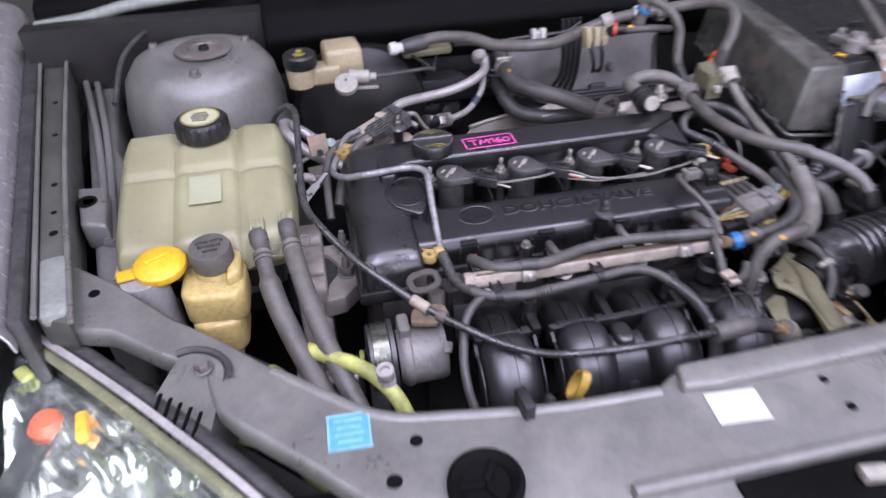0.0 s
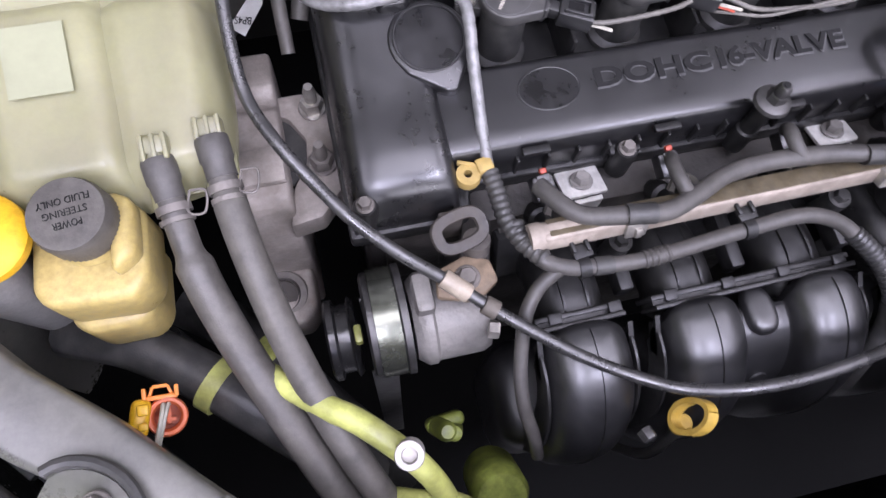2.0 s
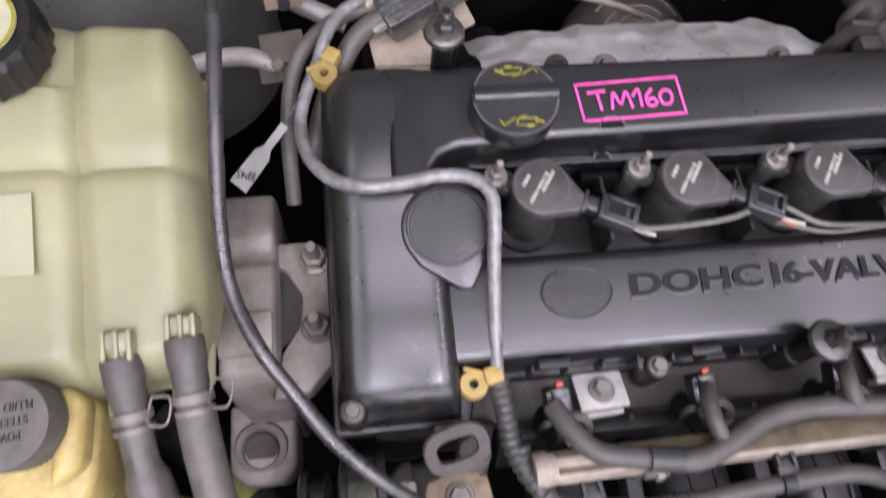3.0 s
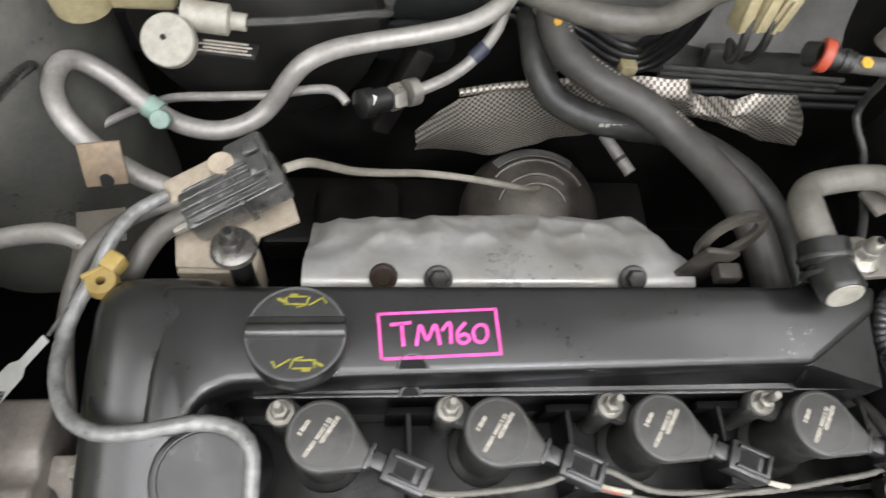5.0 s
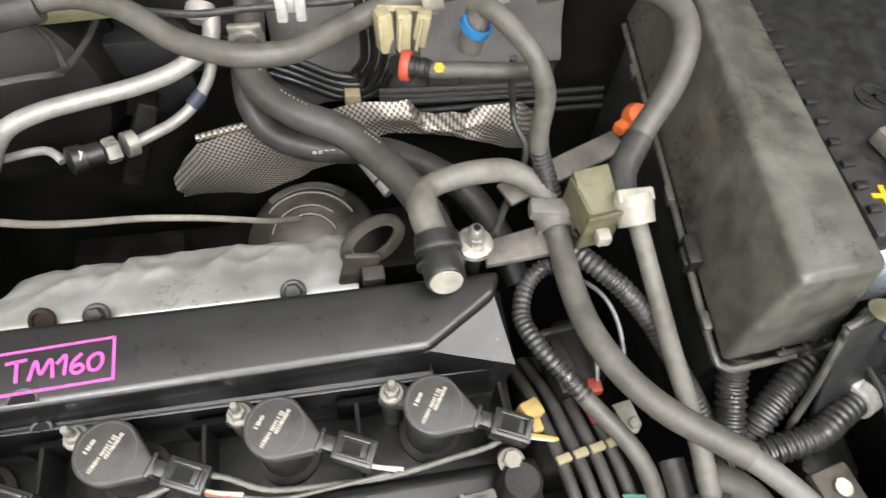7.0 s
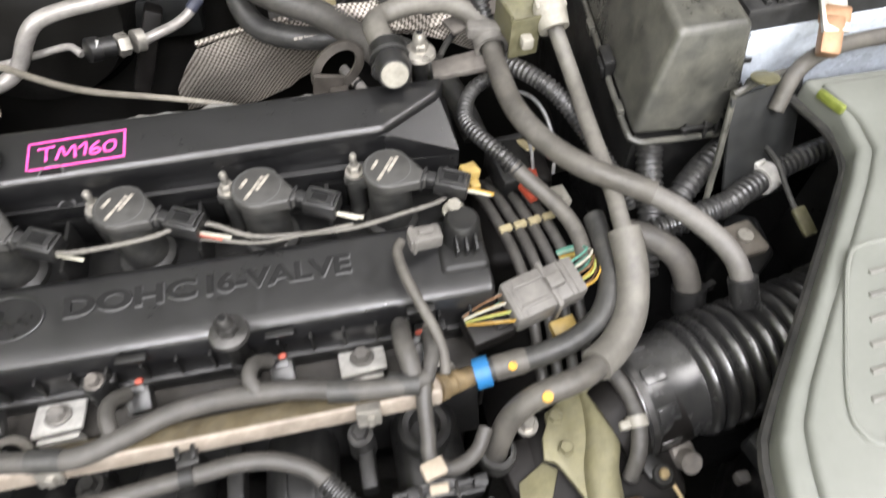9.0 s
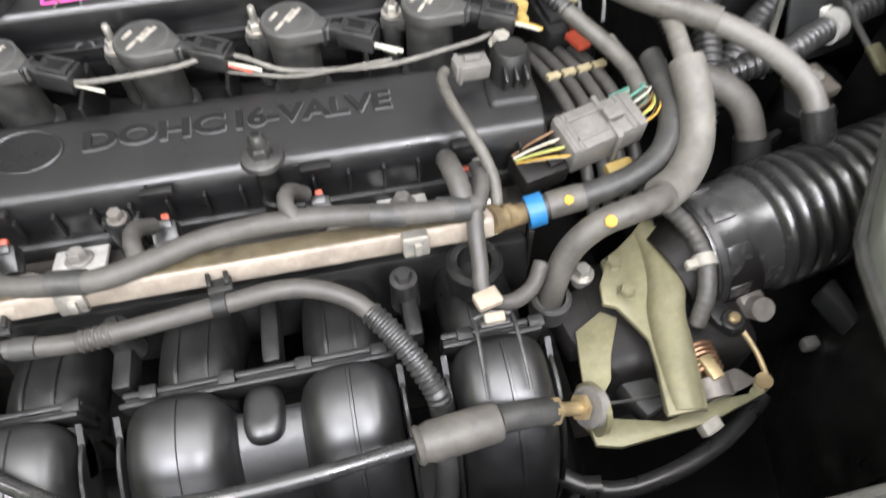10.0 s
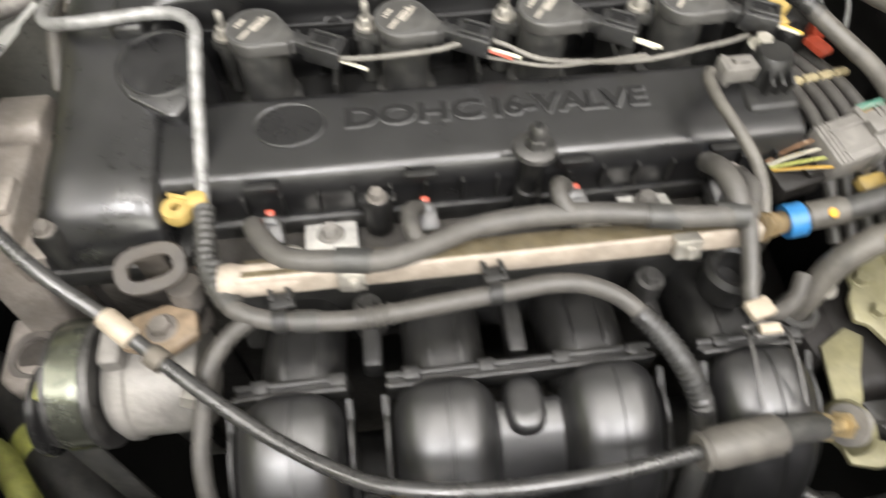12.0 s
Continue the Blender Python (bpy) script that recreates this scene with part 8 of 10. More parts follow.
# brake fluid reservoir group on the bulkhead
bk = thing("brake_reservoir", (-0.26, 0.30, 0.86), "cream brake fluid reservoir with a black cap", "fluid reservoir")
bm = bmesh.new()
box(bm, 0.060, 0.060, 0.045, pose(-0.2495, 0.335, 0.930, 0, 0, 5), 0.008, 3)
box(bm, 0.060, 0.035, 0.03, pose(-0.285, 0.315, 0.915), 0.006, 3)
lathe(bm, [(0, 0), (0.020, 0), (0.022, 0.03), (0, 0.03)], pose(-0.318, 0.300, 0.905), 26)
part("tank", bm, CREAM, bk)
bm = bmesh.new()
lathe(bm, [(0, 0), (0.0245, 0), (0.0255, 0.002), (0.0255, 0.018), (0.023, 0.021), (0, 0.021)], pose(-0.316, 0.302, 0.935), 36)
bkc = part("cap", bm, BLACK, bk, "black cap with yellow symbols")
bm = bmesh.new()
disc(bm, 0.006, 0.0006, pose(-0.316, 0.309, 0.9562), 18)
box(bm, 0.020, 0.003, 0.0006, pose(-0.316, 0.297, 0.9565), 0)
box(bm, 0.014, 0.003, 0.0006, pose(-0.316, 0.291, 0.9565), 0)
part("symbol", bm, YELLOWPRINT, bkc, "yellow symbol")
mc = thing("brake_cylinder", (-0.245, 0.26, 0.86), "pale metal brake cylinder with a round end", "brake cylinder")
bm = bmesh.new()
disc(bm, 0.0175, 0.010, aim((-0.251, 0.258, 0.914), (-0.253, 0.238, 0.944)), 32)
part("disc", bm, PALEPLASTIC, mc)
bm = bmesh.new()
lathe(bm, [(0, 0), (0.0105, 0), (0.0105, 0.030), (0.006, 0.032), (0.006, 0.042), (0, 0.042)], aim((-0.245, 0.277, 0.921), (-0.200, 0.275, 0.917)), 24)
part("body", bm, PALEPLASTIC, mc)
bm = bmesh.new()
tube(bm, [(-0.206, 0.275, 0.9175), (-0.168, 0.280, 0.917), (-0.124, 0.290, 0.915), (-0.106, 0.299, 0.909), (-0.105, 0.318, 0.897), (-0.094, 0.355, 0.892), (-0.08, 0.40, 0.90)], 0.0030, 8)
tube(bm, [(-0.104, 0.315, 0.898), (-0.118, 0.345, 0.905), (-0.16, 0.385, 0.92)], 0.0026, 8)
part("line", bm, RUBBER_DARK, mc)
bm = bmesh.new()
box(bm, 0.045, 0.014, 0.003, pose(-0.219, 0.262, 0.905, 0, 0, -6), 0.001)
lab = part("plate", bm, BLACK, mc, "dark printed plate")
for k in range(4):
    bm = bmesh.new()
    box(bm, 0.036 - 0.006 * (k % 2), 0.0012, 0.0004, pose(-0.218, 0.2575 + 0.003 * k, 0.9068, 0, 0, -6), 0)
    part("print_bar", bm, LIGHTPRINT, lab)
bm = bmesh.new()
disc(bm, 0.002, 0.0006, aim((-0.2517, 0.2480, 0.9290), (-0.253, 0.238, 0.944)), 10)
part("centre_hole", bm, LETTER, mc)
bm = bmesh.new()
lathe(bm, [(0, 0), (0.009, 0), (0.0105, 0.003), (0.0105, 0.012), (0.008, 0.014), (0.008, 0.030), (0, 0.030)], aim((-0.172, 0.334, 0.935), (-0.145, 0.337, 0.935)), 22)
vv = single("vacuum_valve", bm, ALLOYWHITE, "pale vacuum valve with a black sleeve on the bulkhead", "valve")
bm = bmesh.new()
lathe(bm, [(0, 0), (0.011, 0), (0.0125, 0.003), (0.0125, 0.040), (0, 0.040)], aim((-0.150, 0.337, 0.934), (-0.09, 0.345, 0.942)), 22)
part("sleeve", bm, RUBBER_DARK, vv, "black rubber sleeve")
bm = bmesh.new()
box(bm, 0.085, 0.05, 0.014, pose(-0.105, 0.385, 0.912, 0, 0, 4), 0.004)
single("pale_tray", bm, KHAKI, "pale greenish plastic tray on the bulkhead", "tray")
bm = bmesh.new()
lathe(bm, [(0, 0), (0.12, 0), (0.125, 0.02), (0.11, 0.07), (0.06, 0.10), (0, 0.10)], aim((-0.22, 0.45, 0.80), (-0.22, 0.30, 0.82)), 40)
booster = single("brake_booster", bm, BOOST, "large round black brake booster on the bulkhead", "brake booster")
bm = bmesh.new()
lathe(bm, [(0.121, 0.018), (0.130, 0.020), (0.130, 0.028), (0.121, 0.032)], aim((-0.22, 0.45, 0.80), (-0.22, 0.30, 0.82)), 40)
part("crimped_rim", bm, BAY, booster)

# top hose across the bulkhead and its clips
th = thing("vacuum_hose", (0.15, 0.29, 0.93), "long grey vacuum hose looping across the bulkhead", "hose")
TOP = [(-0.125, 0.345, 0.938), (-0.090, 0.345, 0.943), (-0.062, 0.334, 0.945), (-0.036, 0.314, 0.947), (-0.006, 0.288, 0.943), (0.034, 0.265, 0.947), (0.062, 0.261, 0.948), (0.084, 0.268, 0.945), (0.108, 0.284, 0.944), (0.132, 0.300, 0.943), (0.168, 0.307, 0.952),
       (0.215, 0.303, 0.964), (0.260, 0.292, 0.972), (0.302, 0.279, 0.981), (0.335, 0.257, 0.991), (0.351, 0.229, 0.995), (0.351, 0.203, 0.989), (0.337, 0.177, 0.972), (0.311, 0.151, 0.950), (0.295, 0.130, 0.941), (0.291, 0.112, 0.937)]
bm = bmesh.new()
tube(bm, TOP, 0.0092, 16)
part("hose", bm, RUBBER, th)
for i, u in ((10, 0.45), (11, 0.55), (12, 0.35)):
    bm = bmesh.new()
    a, b = Vector(TOP[i]).lerp(Vector(TOP[i + 1]), u), Vector(TOP[i + 1])
    lathe(bm, [(0.010, -0.008), (0.0135, -0.008), (0.0135, 0.008), (0.010, 0.008)], aim(a, b), 22)
    box(bm, 0.012, 0.02, 0.012, Matrix.Translation(a) @ pose(0, 0.006, -0.012), 0.002)
    part("clip", bm, (PALEPLASTIC, ALLOYWHITE, GREYPLASTIC)[i - 10], th, "pale plastic hose clip")
bm = bmesh.new()
tube(bm, TOP[18:], 0.0100, 16)
part("end_sleeve", bm, RUBBER_DARK, th, "dark end sleeve")

yb = thing("yellow_connector", (0.165, 0.290, 0.90), "cream yellow finned connector under the hose", "connector")
q = pose(0.1635, 0.287, 0.940, -20, 4, 0)
bm = bmesh.new()
box(bm, 0.040, 0.005, 0.014, q @ pose(0, 0.006, 0.010), 0.0015)
part("back_plate", bm, CREAM, yb)
for k in range(3):
    bm = bmesh.new()
    box(bm, 0.0115, 0.015, 0.033 - 0.003 * k, q @ pose(-0.0150 + 0.0150 * k, -0.002, 0.001 * k, 6, 9 * (k - 1), 14 * (1 - k)), 0.002)
    box(bm, 0.0030, 0.004, 0.026, q @ pose(-0.0185 + 0.0150 * k, -0.0105, -0.001, 6, 9 * (k - 1), 14 * (1 - k)), 0.001)
    part("fin", bm, CREAM, yb)
for k in range(2):
    bm = bmesh.new()
    x = -0.009 + 0.018 * k
    tube(bm, [q @ Vector((x, 0.000, 0.014)), q @ Vector((x, -0.003, 0.0)), q @ Vector((x + 0.002, -0.004, -0.020)), (0.166 + 0.014 * k, 0.285, 0.895), (0.172 + 0.012 * k, 0.300, 0.875), (0.19, 0.335, 0.86)], 0.0034, 8)
    part("cable", bm, RUBBER_DARK, yb)
bm = bmesh.new()
tube(bm, [(-0.06, 0.352, 0.925), (-0.003, 0.334, 0.929), (0.041, 0.331, 0.933), (0.079, 0.330, 0.935), (0.130, 0.331, 0.937), (0.16, 0.345, 0.945)], 0.0032, 10)
tc = single("bulkhead_cable", bm, RUBBER_DARK, "thin black cable clipped along the bulkhead", "wiring")
bm = bmesh.new()
for s in (-1, 1):
    box(bm, 0.009, 0.016, 0.022, pose(0.079 + 0.0075 * s, 0.328, 0.936, -10, 0, 0), 0.002)
box(bm, 0.010, 0.010, 0.012, pose(0.079, 0.330, 0.936), 0.002)
part("clip", bm, ALLOYWHITE, tc, "white plastic clip")
hose("loose_lead", [(0.236, 0.225, 0.962), (0.238, 0.227, 0.940), (0.246, 0.232, 0.902), (0.247, 0.222, 0.892), (0.254, 0.206, 0.882), (0.243, 0.178, 0.882), (0.220, 0.140, 0.897), (0.206, 0.115, 0.900)], 0.0028, RUBBER_DARK, "thin black lead dropping to the rear stud", "wiring")

rr = thing("purge_hose", (0.19, 0.19, 0.94), "dark hose with a red collar and yellow spot", "hose")
bm = bmesh.new()
tube(bm, [(0.166, 0.196, 0.985), (0.176, 0.1935, 0.9855), (0.190, 0.193, 0.985), (0.214, 0.190, 0.985), (0.240, 0.193, 0.980)], 0.0055, 14)
part("hose", bm, RUBBER_MID, rr)
bm = bmesh.new()
lathe(bm, [(0.004, 0), (0.0072, 0.0005), (0.0072, 0.004), (0.0062, 0.0045), (0.0062, 0.007), (0.0072, 0.0075), (0.0072, 0.011), (0.0062, 0.0115), (0.0066, 0.014), (0.004, 0.0145)], aim((0.156, 0.200, 0.985), (0.173, 0.193, 0.986)), 20)
part("stepped_sleeve", bm, BLACK, rr, "black stepped sleeve")
bm = bmesh.new()
lathe(bm, [(0.0055, -0.004), (0.0096, -0.004), (0.0102, -0.003), (0.0102, 0.001), (0.0096, 0.002), (0.0055, 0.002)], aim((0.1545, 0.2005, 0.985), (0.173, 0.193, 0.986)), 24)
part("red_collar", bm, RED, rr, "red collar")
bm = bmesh.new()
disc(bm, 0.0040, 0.001, pose(0.1735, 0.1905, 0.9908, 20, 0, 0), 6)
part("yellow_spot", bm, OCHRE, rr, "yellow paint spot")
bm = bmesh.new()
lathe(bm, [(0, 0), (0.0075, 0), (0.008, 0.010), (0, 0.010)], aim((0.154, 0.202, 0.984), (0.142, 0.220, 0.967)), 20)
part("stub", bm, BLACK, rr)

bh = thing("vapour_hose", (0.23, 0.17, 0.94), "grey hose bent in an S with a blue collar", "hose")
bm = bmesh.new()
tube(bm, [(0.198, 0.218, 1.016), (0.207, 0.206, 1.022), (0.219, 0.191, 1.018), (0.230, 0.177, 1.010), (0.235, 0.168, 1.000), (0.240, 0.164, 0.984), (0.239, 0.158, 0.958), (0.241, 0.155, 0.943)], 0.0068, 14)
part("hose", bm, RUBBER, bh)
bm = bmesh.new()
tube(bm, [(0.241, 0.155, 0.943), (0.243, 0.152, 0.936), (0.247, 0.146, 0.926), (0.252, 0.134, 0.912), (0.257, 0.118, 0.898)], 0.0072, 14, ribs=0.0040)
part("ribbed_end", bm, CONDUIT, bh)
bm = bmesh.new()
lathe(bm, [(0.0085, 0), (0.0106, 0), (0.0110, 0.002), (0.0106, 0.006), (0.0085, 0.006)], aim((0.199, 0.210, 1.004), (0.205, 0.208, 1.02)), 26)
part("blue_collar", bm, BLUE, bh, "bright blue collar")
bm = bmesh.new()
lathe(bm, [(0, 0), (0.008, 0), (0.008, 0.035), (0, 0.035)], aim((0.198, 0.212, 0.985), (0.203, 0.212, 1.02)), 18)
part("nipple", bm, CASTDARK, bh, "grey nipple inside the collar")
bm = bmesh.new()
disc(bm, 0.0040, 0.002, pose(0.203, 0.219, 1.024, 10, 0, 0), 7)
part("yellow_spot", bm, OCHRE, bh)

# breather elbow on the cover and the hose that leads from it
el = thing("breather_elbow", (0.161, 0.08, 0.906), "grey breather hose with a black elbow on the cover", "hose")
bm = bmesh.new()
lathe(bm, [(0, 0), (0.0118, 0), (0.0135, 0.003), (0.0138, 0.022), (0.0138, 0.026), (0, 0.026)], aim((0.1615, 0.068, 0.9265), (0.1615, 0.098, 0.9195)), 28)
part("elbow", bm, GLOSS, el, "glossy black elbow")
bm = bmesh.new()
disc(bm, 0.0108, 0.001, aim((0.1615, 0.0684, 0.9264), (0.1615, 0.038, 0.9335)), 28)
part("end_face", bm, PALEPLASTIC, el, "pale end face")
bm = bmesh.new()
lathe(bm, [(0.012, 0), (0.0152, 0), (0.0155, 0.006), (0.0152, 0.016), (0.012, 0.016)], aim((0.1614, 0.090, 0.920), (0.161, 0.12, 0.926)), 28)
part("collar", bm, BLACK, el)
bm = bmesh.new()
path = spline([(0.1615, 0.096, 0.9215), (0.156, 0.119, 0.926), (0.156, 0.134, 0.927), (0.165, 0.145, 0.926), (0.186, 0.149, 0.929), (0.206, 0.152, 0.927), (0.222, 0.153, 0.923), (0.238, 0.146, 0.917), (0.249, 0.130, 0.911)], 0.004)
ring = [(math.cos(2 * math.pi * i / 18), math.sin(2 * math.pi * i / 18)) for i in range(18)]
sweep(bm, path, lambda i, s: [((0.0108 - 0.0021 * min(1, max(0, (s - 0.036) / 0.012))) * u, (0.0108 - 0.0021 * min(1, max(0, (s - 0.036) / 0.012))) * v) for u, v in ring])
part("hose", bm, RUBBER_PALE, el)
for h in (0.0, 0.010):
    bm = bmesh.new()
    lathe(bm, [(0.0125, 0), (0.0162, 0), (0.0165, 0.0015), (0.0162, 0.003), (0.0125, 0.003)], aim((0.1614, 0.084, 0.9185), (0.161, 0.114, 0.9245)) @ pose(0, 0, h), 28)
    part("collar_ring", bm, CONDUIT, el)


# ---- beside the gearbox ----
h3 = thing("breather_pipe", (0.28, 0.0, 0.89), "grey rubber hose from the breather to the air duct", "hose")
bm = bmesh.new()
tube(bm, [(0.249, 0.130, 0.914), (0.2505, 0.105, 0.903), (0.2505, 0.070, 0.900), (0.254, 0.035, 0.900), (0.267, 0.002, 0.899), (0.287, -0.026, 0.899), (0.313, -0.048, 0.899), (0.330, -0.061, 0.898)], 0.0090, 16)
part("hose", bm, RUBBER, h3)
bm = bmesh.new()
tube(bm, [(0.322, -0.055, 0.897), (0.337, -0.068, 0.896), (0.358, -0.090, 0.890), (0.374, -0.112, 0.880), (0.380, -0.130, 0.866)], 0.0078, 16)
part("smooth_end", bm, GREYPLASTIC, h3, "smooth lighter grey end pipe")
bm = bmesh.new()
lathe(bm, [(0.007, 0), (0.0105, 0), (0.0105, 0.018), (0.009, 0.022), (0.007, 0.022)], aim((0.379, -0.126, 0.870), (0.382, -0.142, 0.850)), 20)
part("end_fitting", bm, BELLOWS, h3, "glossy black end fitting")
bm = bmesh.new()
lathe(bm, [(0.011, -0.009), (0.0145, -0.009), (0.0145, 0.009), (0.011, 0.009)], aim((0.2495, 0.118, 0.908), (0.2505, 0.09, 0.902)), 22)
box(bm, 0.030, 0.014, 0.012, pose(0.245, 0.120, 0.918, 0, 0, -10), 0.003)
part("clamp", bm, GREYPLASTIC, h3, "grey plastic clamp")

p4 = thing("vent_pipe", (0.30, 0.0, 0.89), "grey pipe with a pale collar and thick foam sleeve", "pipe")
bm = bmesh.new()
tube(bm, [(0.296, 0.106, 0.935), (0.298, 0.095, 0.929), (0.305, 0.064, 0.908), (0.306, 0.018, 0.897), (0.306, -0.018, 0.892), (0.305, -0.050, 0.889), (0.304, -0.066, 0.886), (0.304, -0.088, 0.879)], 0.0066, 14)
part("pipe", bm, RUBBER_PALE, p4)
bm = bmesh.new()
tube(bm, [(0.304, -0.078, 0.883), (0.304, -0.092, 0.877), (0.303, -0.108, 0.868), (0.295, -0.132, 0.857), (0.278, -0.152, 0.854), (0.258, -0.166, 0.858)], 0.0120, 18)
part("foam_sleeve", bm, RUBBER_PALE, p4, "thick dusty grey sleeve")
bm = bmesh.new()
tube(bm, [(0.264, -0.163, 0.857), (0.248, -0.173, 0.862), (0.231, -0.178, 0.864), (0.212, -0.180, 0.858), (0.196, -0.184, 0.842), (0.188, -0.190, 0.818), (0.186, -0.193, 0.795)], 0.0084, 16)
part("lower_hose", bm, RUBBER, p4)
bm = bmesh.new()
disc(bm, 0.0040, 0.0012, pose(0.217, -0.1848, 0.8672, 25, 0, 0), 7)
part("yellow_spot", bm, OCHRE, p4, "yellow paint spot")
bm = bmesh.new()
lathe(bm, [(0.0095, 0), (0.0135, 0), (0.0140, 0.004), (0.0135, 0.016), (0.0115, 0.018), (0.0095, 0.018)], pose(0.187, -0.1925, 0.786), 22)
part("hose_collar", bm, RUBBER_DARK, p4)
bm = bmesh.new()
lathe(bm, [(0.008, -0.010), (0.0135, -0.010), (0.0140, -0.004), (0.0125, 0.010), (0.008, 0.010)], aim((0.2945, 0.100, 0.937), (0.297, 0.08, 0.925)), 24)
box(bm, 0.026, 0.010, 0.012, pose(0.294, 0.106, 0.944, 20, 0, 0), 0.002)
part("collar", bm, PALEPLASTIC, p4, "pale quick-connect collar")

fh = thing("fuel_hose", (0.24, -0.13, 0.845), "black fuel hose with a blue collar and yellow spot", "hose")
bm = bmesh.new()
tube(bm, [(0.294, -0.050, 0.866), (0.293, -0.080, 0.864), (0.288, -0.106, 0.860), (0.275, -0.128, 0.855), (0.254, -0.140, 0.850), (0.228, -0.146, 0.847), (0.204, -0.148, 0.844), (0.186, -0.148, 0.841)], 0.0082, 14)
part("hose", bm, RUBBER_DARK, fh)
bm = bmesh.new()
lathe(bm, [(0.007, 0), (0.0110, 0), (0.0110, 0.011), (0.007, 0.011)], aim((0.1785, -0.1490, 0.8400), (0.204, -0.148, 0.844)), 26)
part("blue_collar", bm, BLUE, fh, "bright blue collar")
bm = bmesh.new()
lathe(bm, [(0, 0), (0.0090, 0), (0.0092, 0.020), (0.0084, 0.024), (0, 0.024)], aim((0.1925, -0.1480, 0.842), (0.22, -0.147, 0.846)), 22)
part("end_sleeve", bm, RUBBER, fh)
bm = bmesh.new()
disc(bm, 0.0034, 0.0012, pose(0.204, -0.1525, 0.8510, 25, 0, 0), 7)
part("yellow_spot", bm, OCHRE, fh, "yellow paint spot")

c1 = thing("ribbed_conduit", (0.23, 0.02, 0.88), "black ribbed wiring conduit running into a smooth sleeve", "conduit")
bm = bmesh.new()
tube(bm, [(0.252, 0.090, 0.889), (0.238, 0.090, 0.888), (0.224, 0.080, 0.884), (0.216, 0.058, 0.881), (0.222, 0.034, 0.883), (0.236, 0.010, 0.882), (0.246, -0.004, 0.878)], 0.0066, 16, ribs=0.0042)
part("ribbed_length", bm, CONDUIT, c1)
bm = bmesh.new()
tube(bm, [(0.243, 0.000, 0.879), (0.252, -0.012, 0.874), (0.264, -0.026, 0.868), (0.276, -0.046, 0.862), (0.280, -0.068, 0.858), (0.276, -0.086, 0.856)], 0.0064, 14)
part("smooth_sleeve", bm, RUBBER, c1, "smooth grey sleeve")
hose("ribbed_conduit", [(0.258, 0.105, 0.895), (0.264, 0.088, 0.902), (0.275, 0.072, 0.904), (0.288, 0.056, 0.900), (0.305, 0.035, 0.885), (0.325, 0.005, 0.86), (0.345, -0.02, 0.83)], 0.0078, CONDUIT, "black ribbed conduit under the vent pipe", "conduit", ribs=0.0045)
cr = thing("ribbed_conduit", (0.45, -0.03, 0.84), "thick black ribbed conduit with a white clip", "conduit")
bm = bmesh.new()
tube(bm, [(0.320, -0.058, 0.830), (0.350, -0.053, 0.836), (0.385, -0.050, 0.844), (0.412, -0.046, 0.848), (0.437, -0.034, 0.848), (0.469, -0.020, 0.848), (0.500, -0.012, 0.853), (0.535, -0.010, 0.86), (0.58, -0.005, 0.86)], 0.0105, 16, ribs=0.006)
part("conduit", bm, CONDUIT, cr)
bm = bmesh.new()
lathe(bm, [(0.0095, -0.006), (0.0130, -0.006), (0.0130, 0.006), (0.0095, 0.006)], aim((0.4555, -0.026, 0.848), (0.475, -0.018, 0.849)), 22)
box(bm, 0.012, 0.016, 0.006, pose(0.449, -0.013, 0.858, 0, 0, 25), 0.002)
for s in (-1, 1):
    box(bm, 0.004, 0.008, 0.006, pose(0.449 + 0.007 * s, -0.010, 0.861, 0, 0, 25), 0.001)
part("clip", bm, ALLOYWHITE, cr, "white plastic clip")
hose("ribbed_conduit", [(0.362, 0.012, 0.875), (0.360, 0.000, 0.860), (0.357, -0.020, 0.846), (0.352, -0.045, 0.83), (0.345, -0.07, 0.80)], 0.0115, CONDUIT, "black ribbed conduit below the fuse box", "conduit", ribs=0.006)
hose("ribbed_conduit", [(0.445, 0.020, 0.850), (0.425, 0.005, 0.853), (0.400, -0.012, 0.850), (0.378, -0.030, 0.838), (0.36, -0.055, 0.81)], 0.0115, CONDUIT, "black ribbed conduit joining below the fuse box", "conduit", ribs=0.006)
hose("coolant_branch_hose", [(0.315, -0.060, 0.855), (0.338, -0.070, 0.852), (0.356, -0.086, 0.842), (0.364, -0.100, 0.822), (0.366, -0.112, 0.800)], 0.0105, RUBBER, "dark hose dipping to the air duct")
bm = bmesh.new()
lathe(bm, [(0.008, 0), (0.0135, 0), (0.0135, 0.022), (0.008, 0.022)], aim((0.3645, -0.101, 0.822), (0.3665, -0.115, 0.795)), 22)
box(bm, 0.020, 0.006, 0.010, pose(0.378, -0.103, 0.818, 0, 0, 20), 0.002)
single("hose_clamp", bm, BLACK, "black clamp on the hose end", "clamp")

# bracket with pale clamp above the hoses
kb = thing("hose_bracket", (0.265, 0.11, 0.88), "khaki folded steel bracket holding the hoses", "bracket")
bm = bmesh.new()
box(bm, 0.026, 0.034, 0.003, pose(0.2705, 0.113, 0.944, 25, 0, 8), 0.001)
box(bm, 0.026, 0.003, 0.036, pose(0.2715, 0.094, 0.926, 0, 0, 8), 0.001)
box(bm, 0.003, 0.032, 0.026, pose(0.2580, 0.110, 0.934, 0, 0, 8), 0.001)
part("fold", bm, OLIVE, kb)
bm = bmesh.new()
prism(bm, [(0.196, 0.092), (0.246, 0.096), (0.268, 0.106), (0.262, 0.126), (0.240, 0.120), (0.198, 0.112)], 0.893, 0.899, bevel=0.0015)
part("arm", bm, CASTDARK, kb, "stained bracket arm")
bm = bmesh.new()
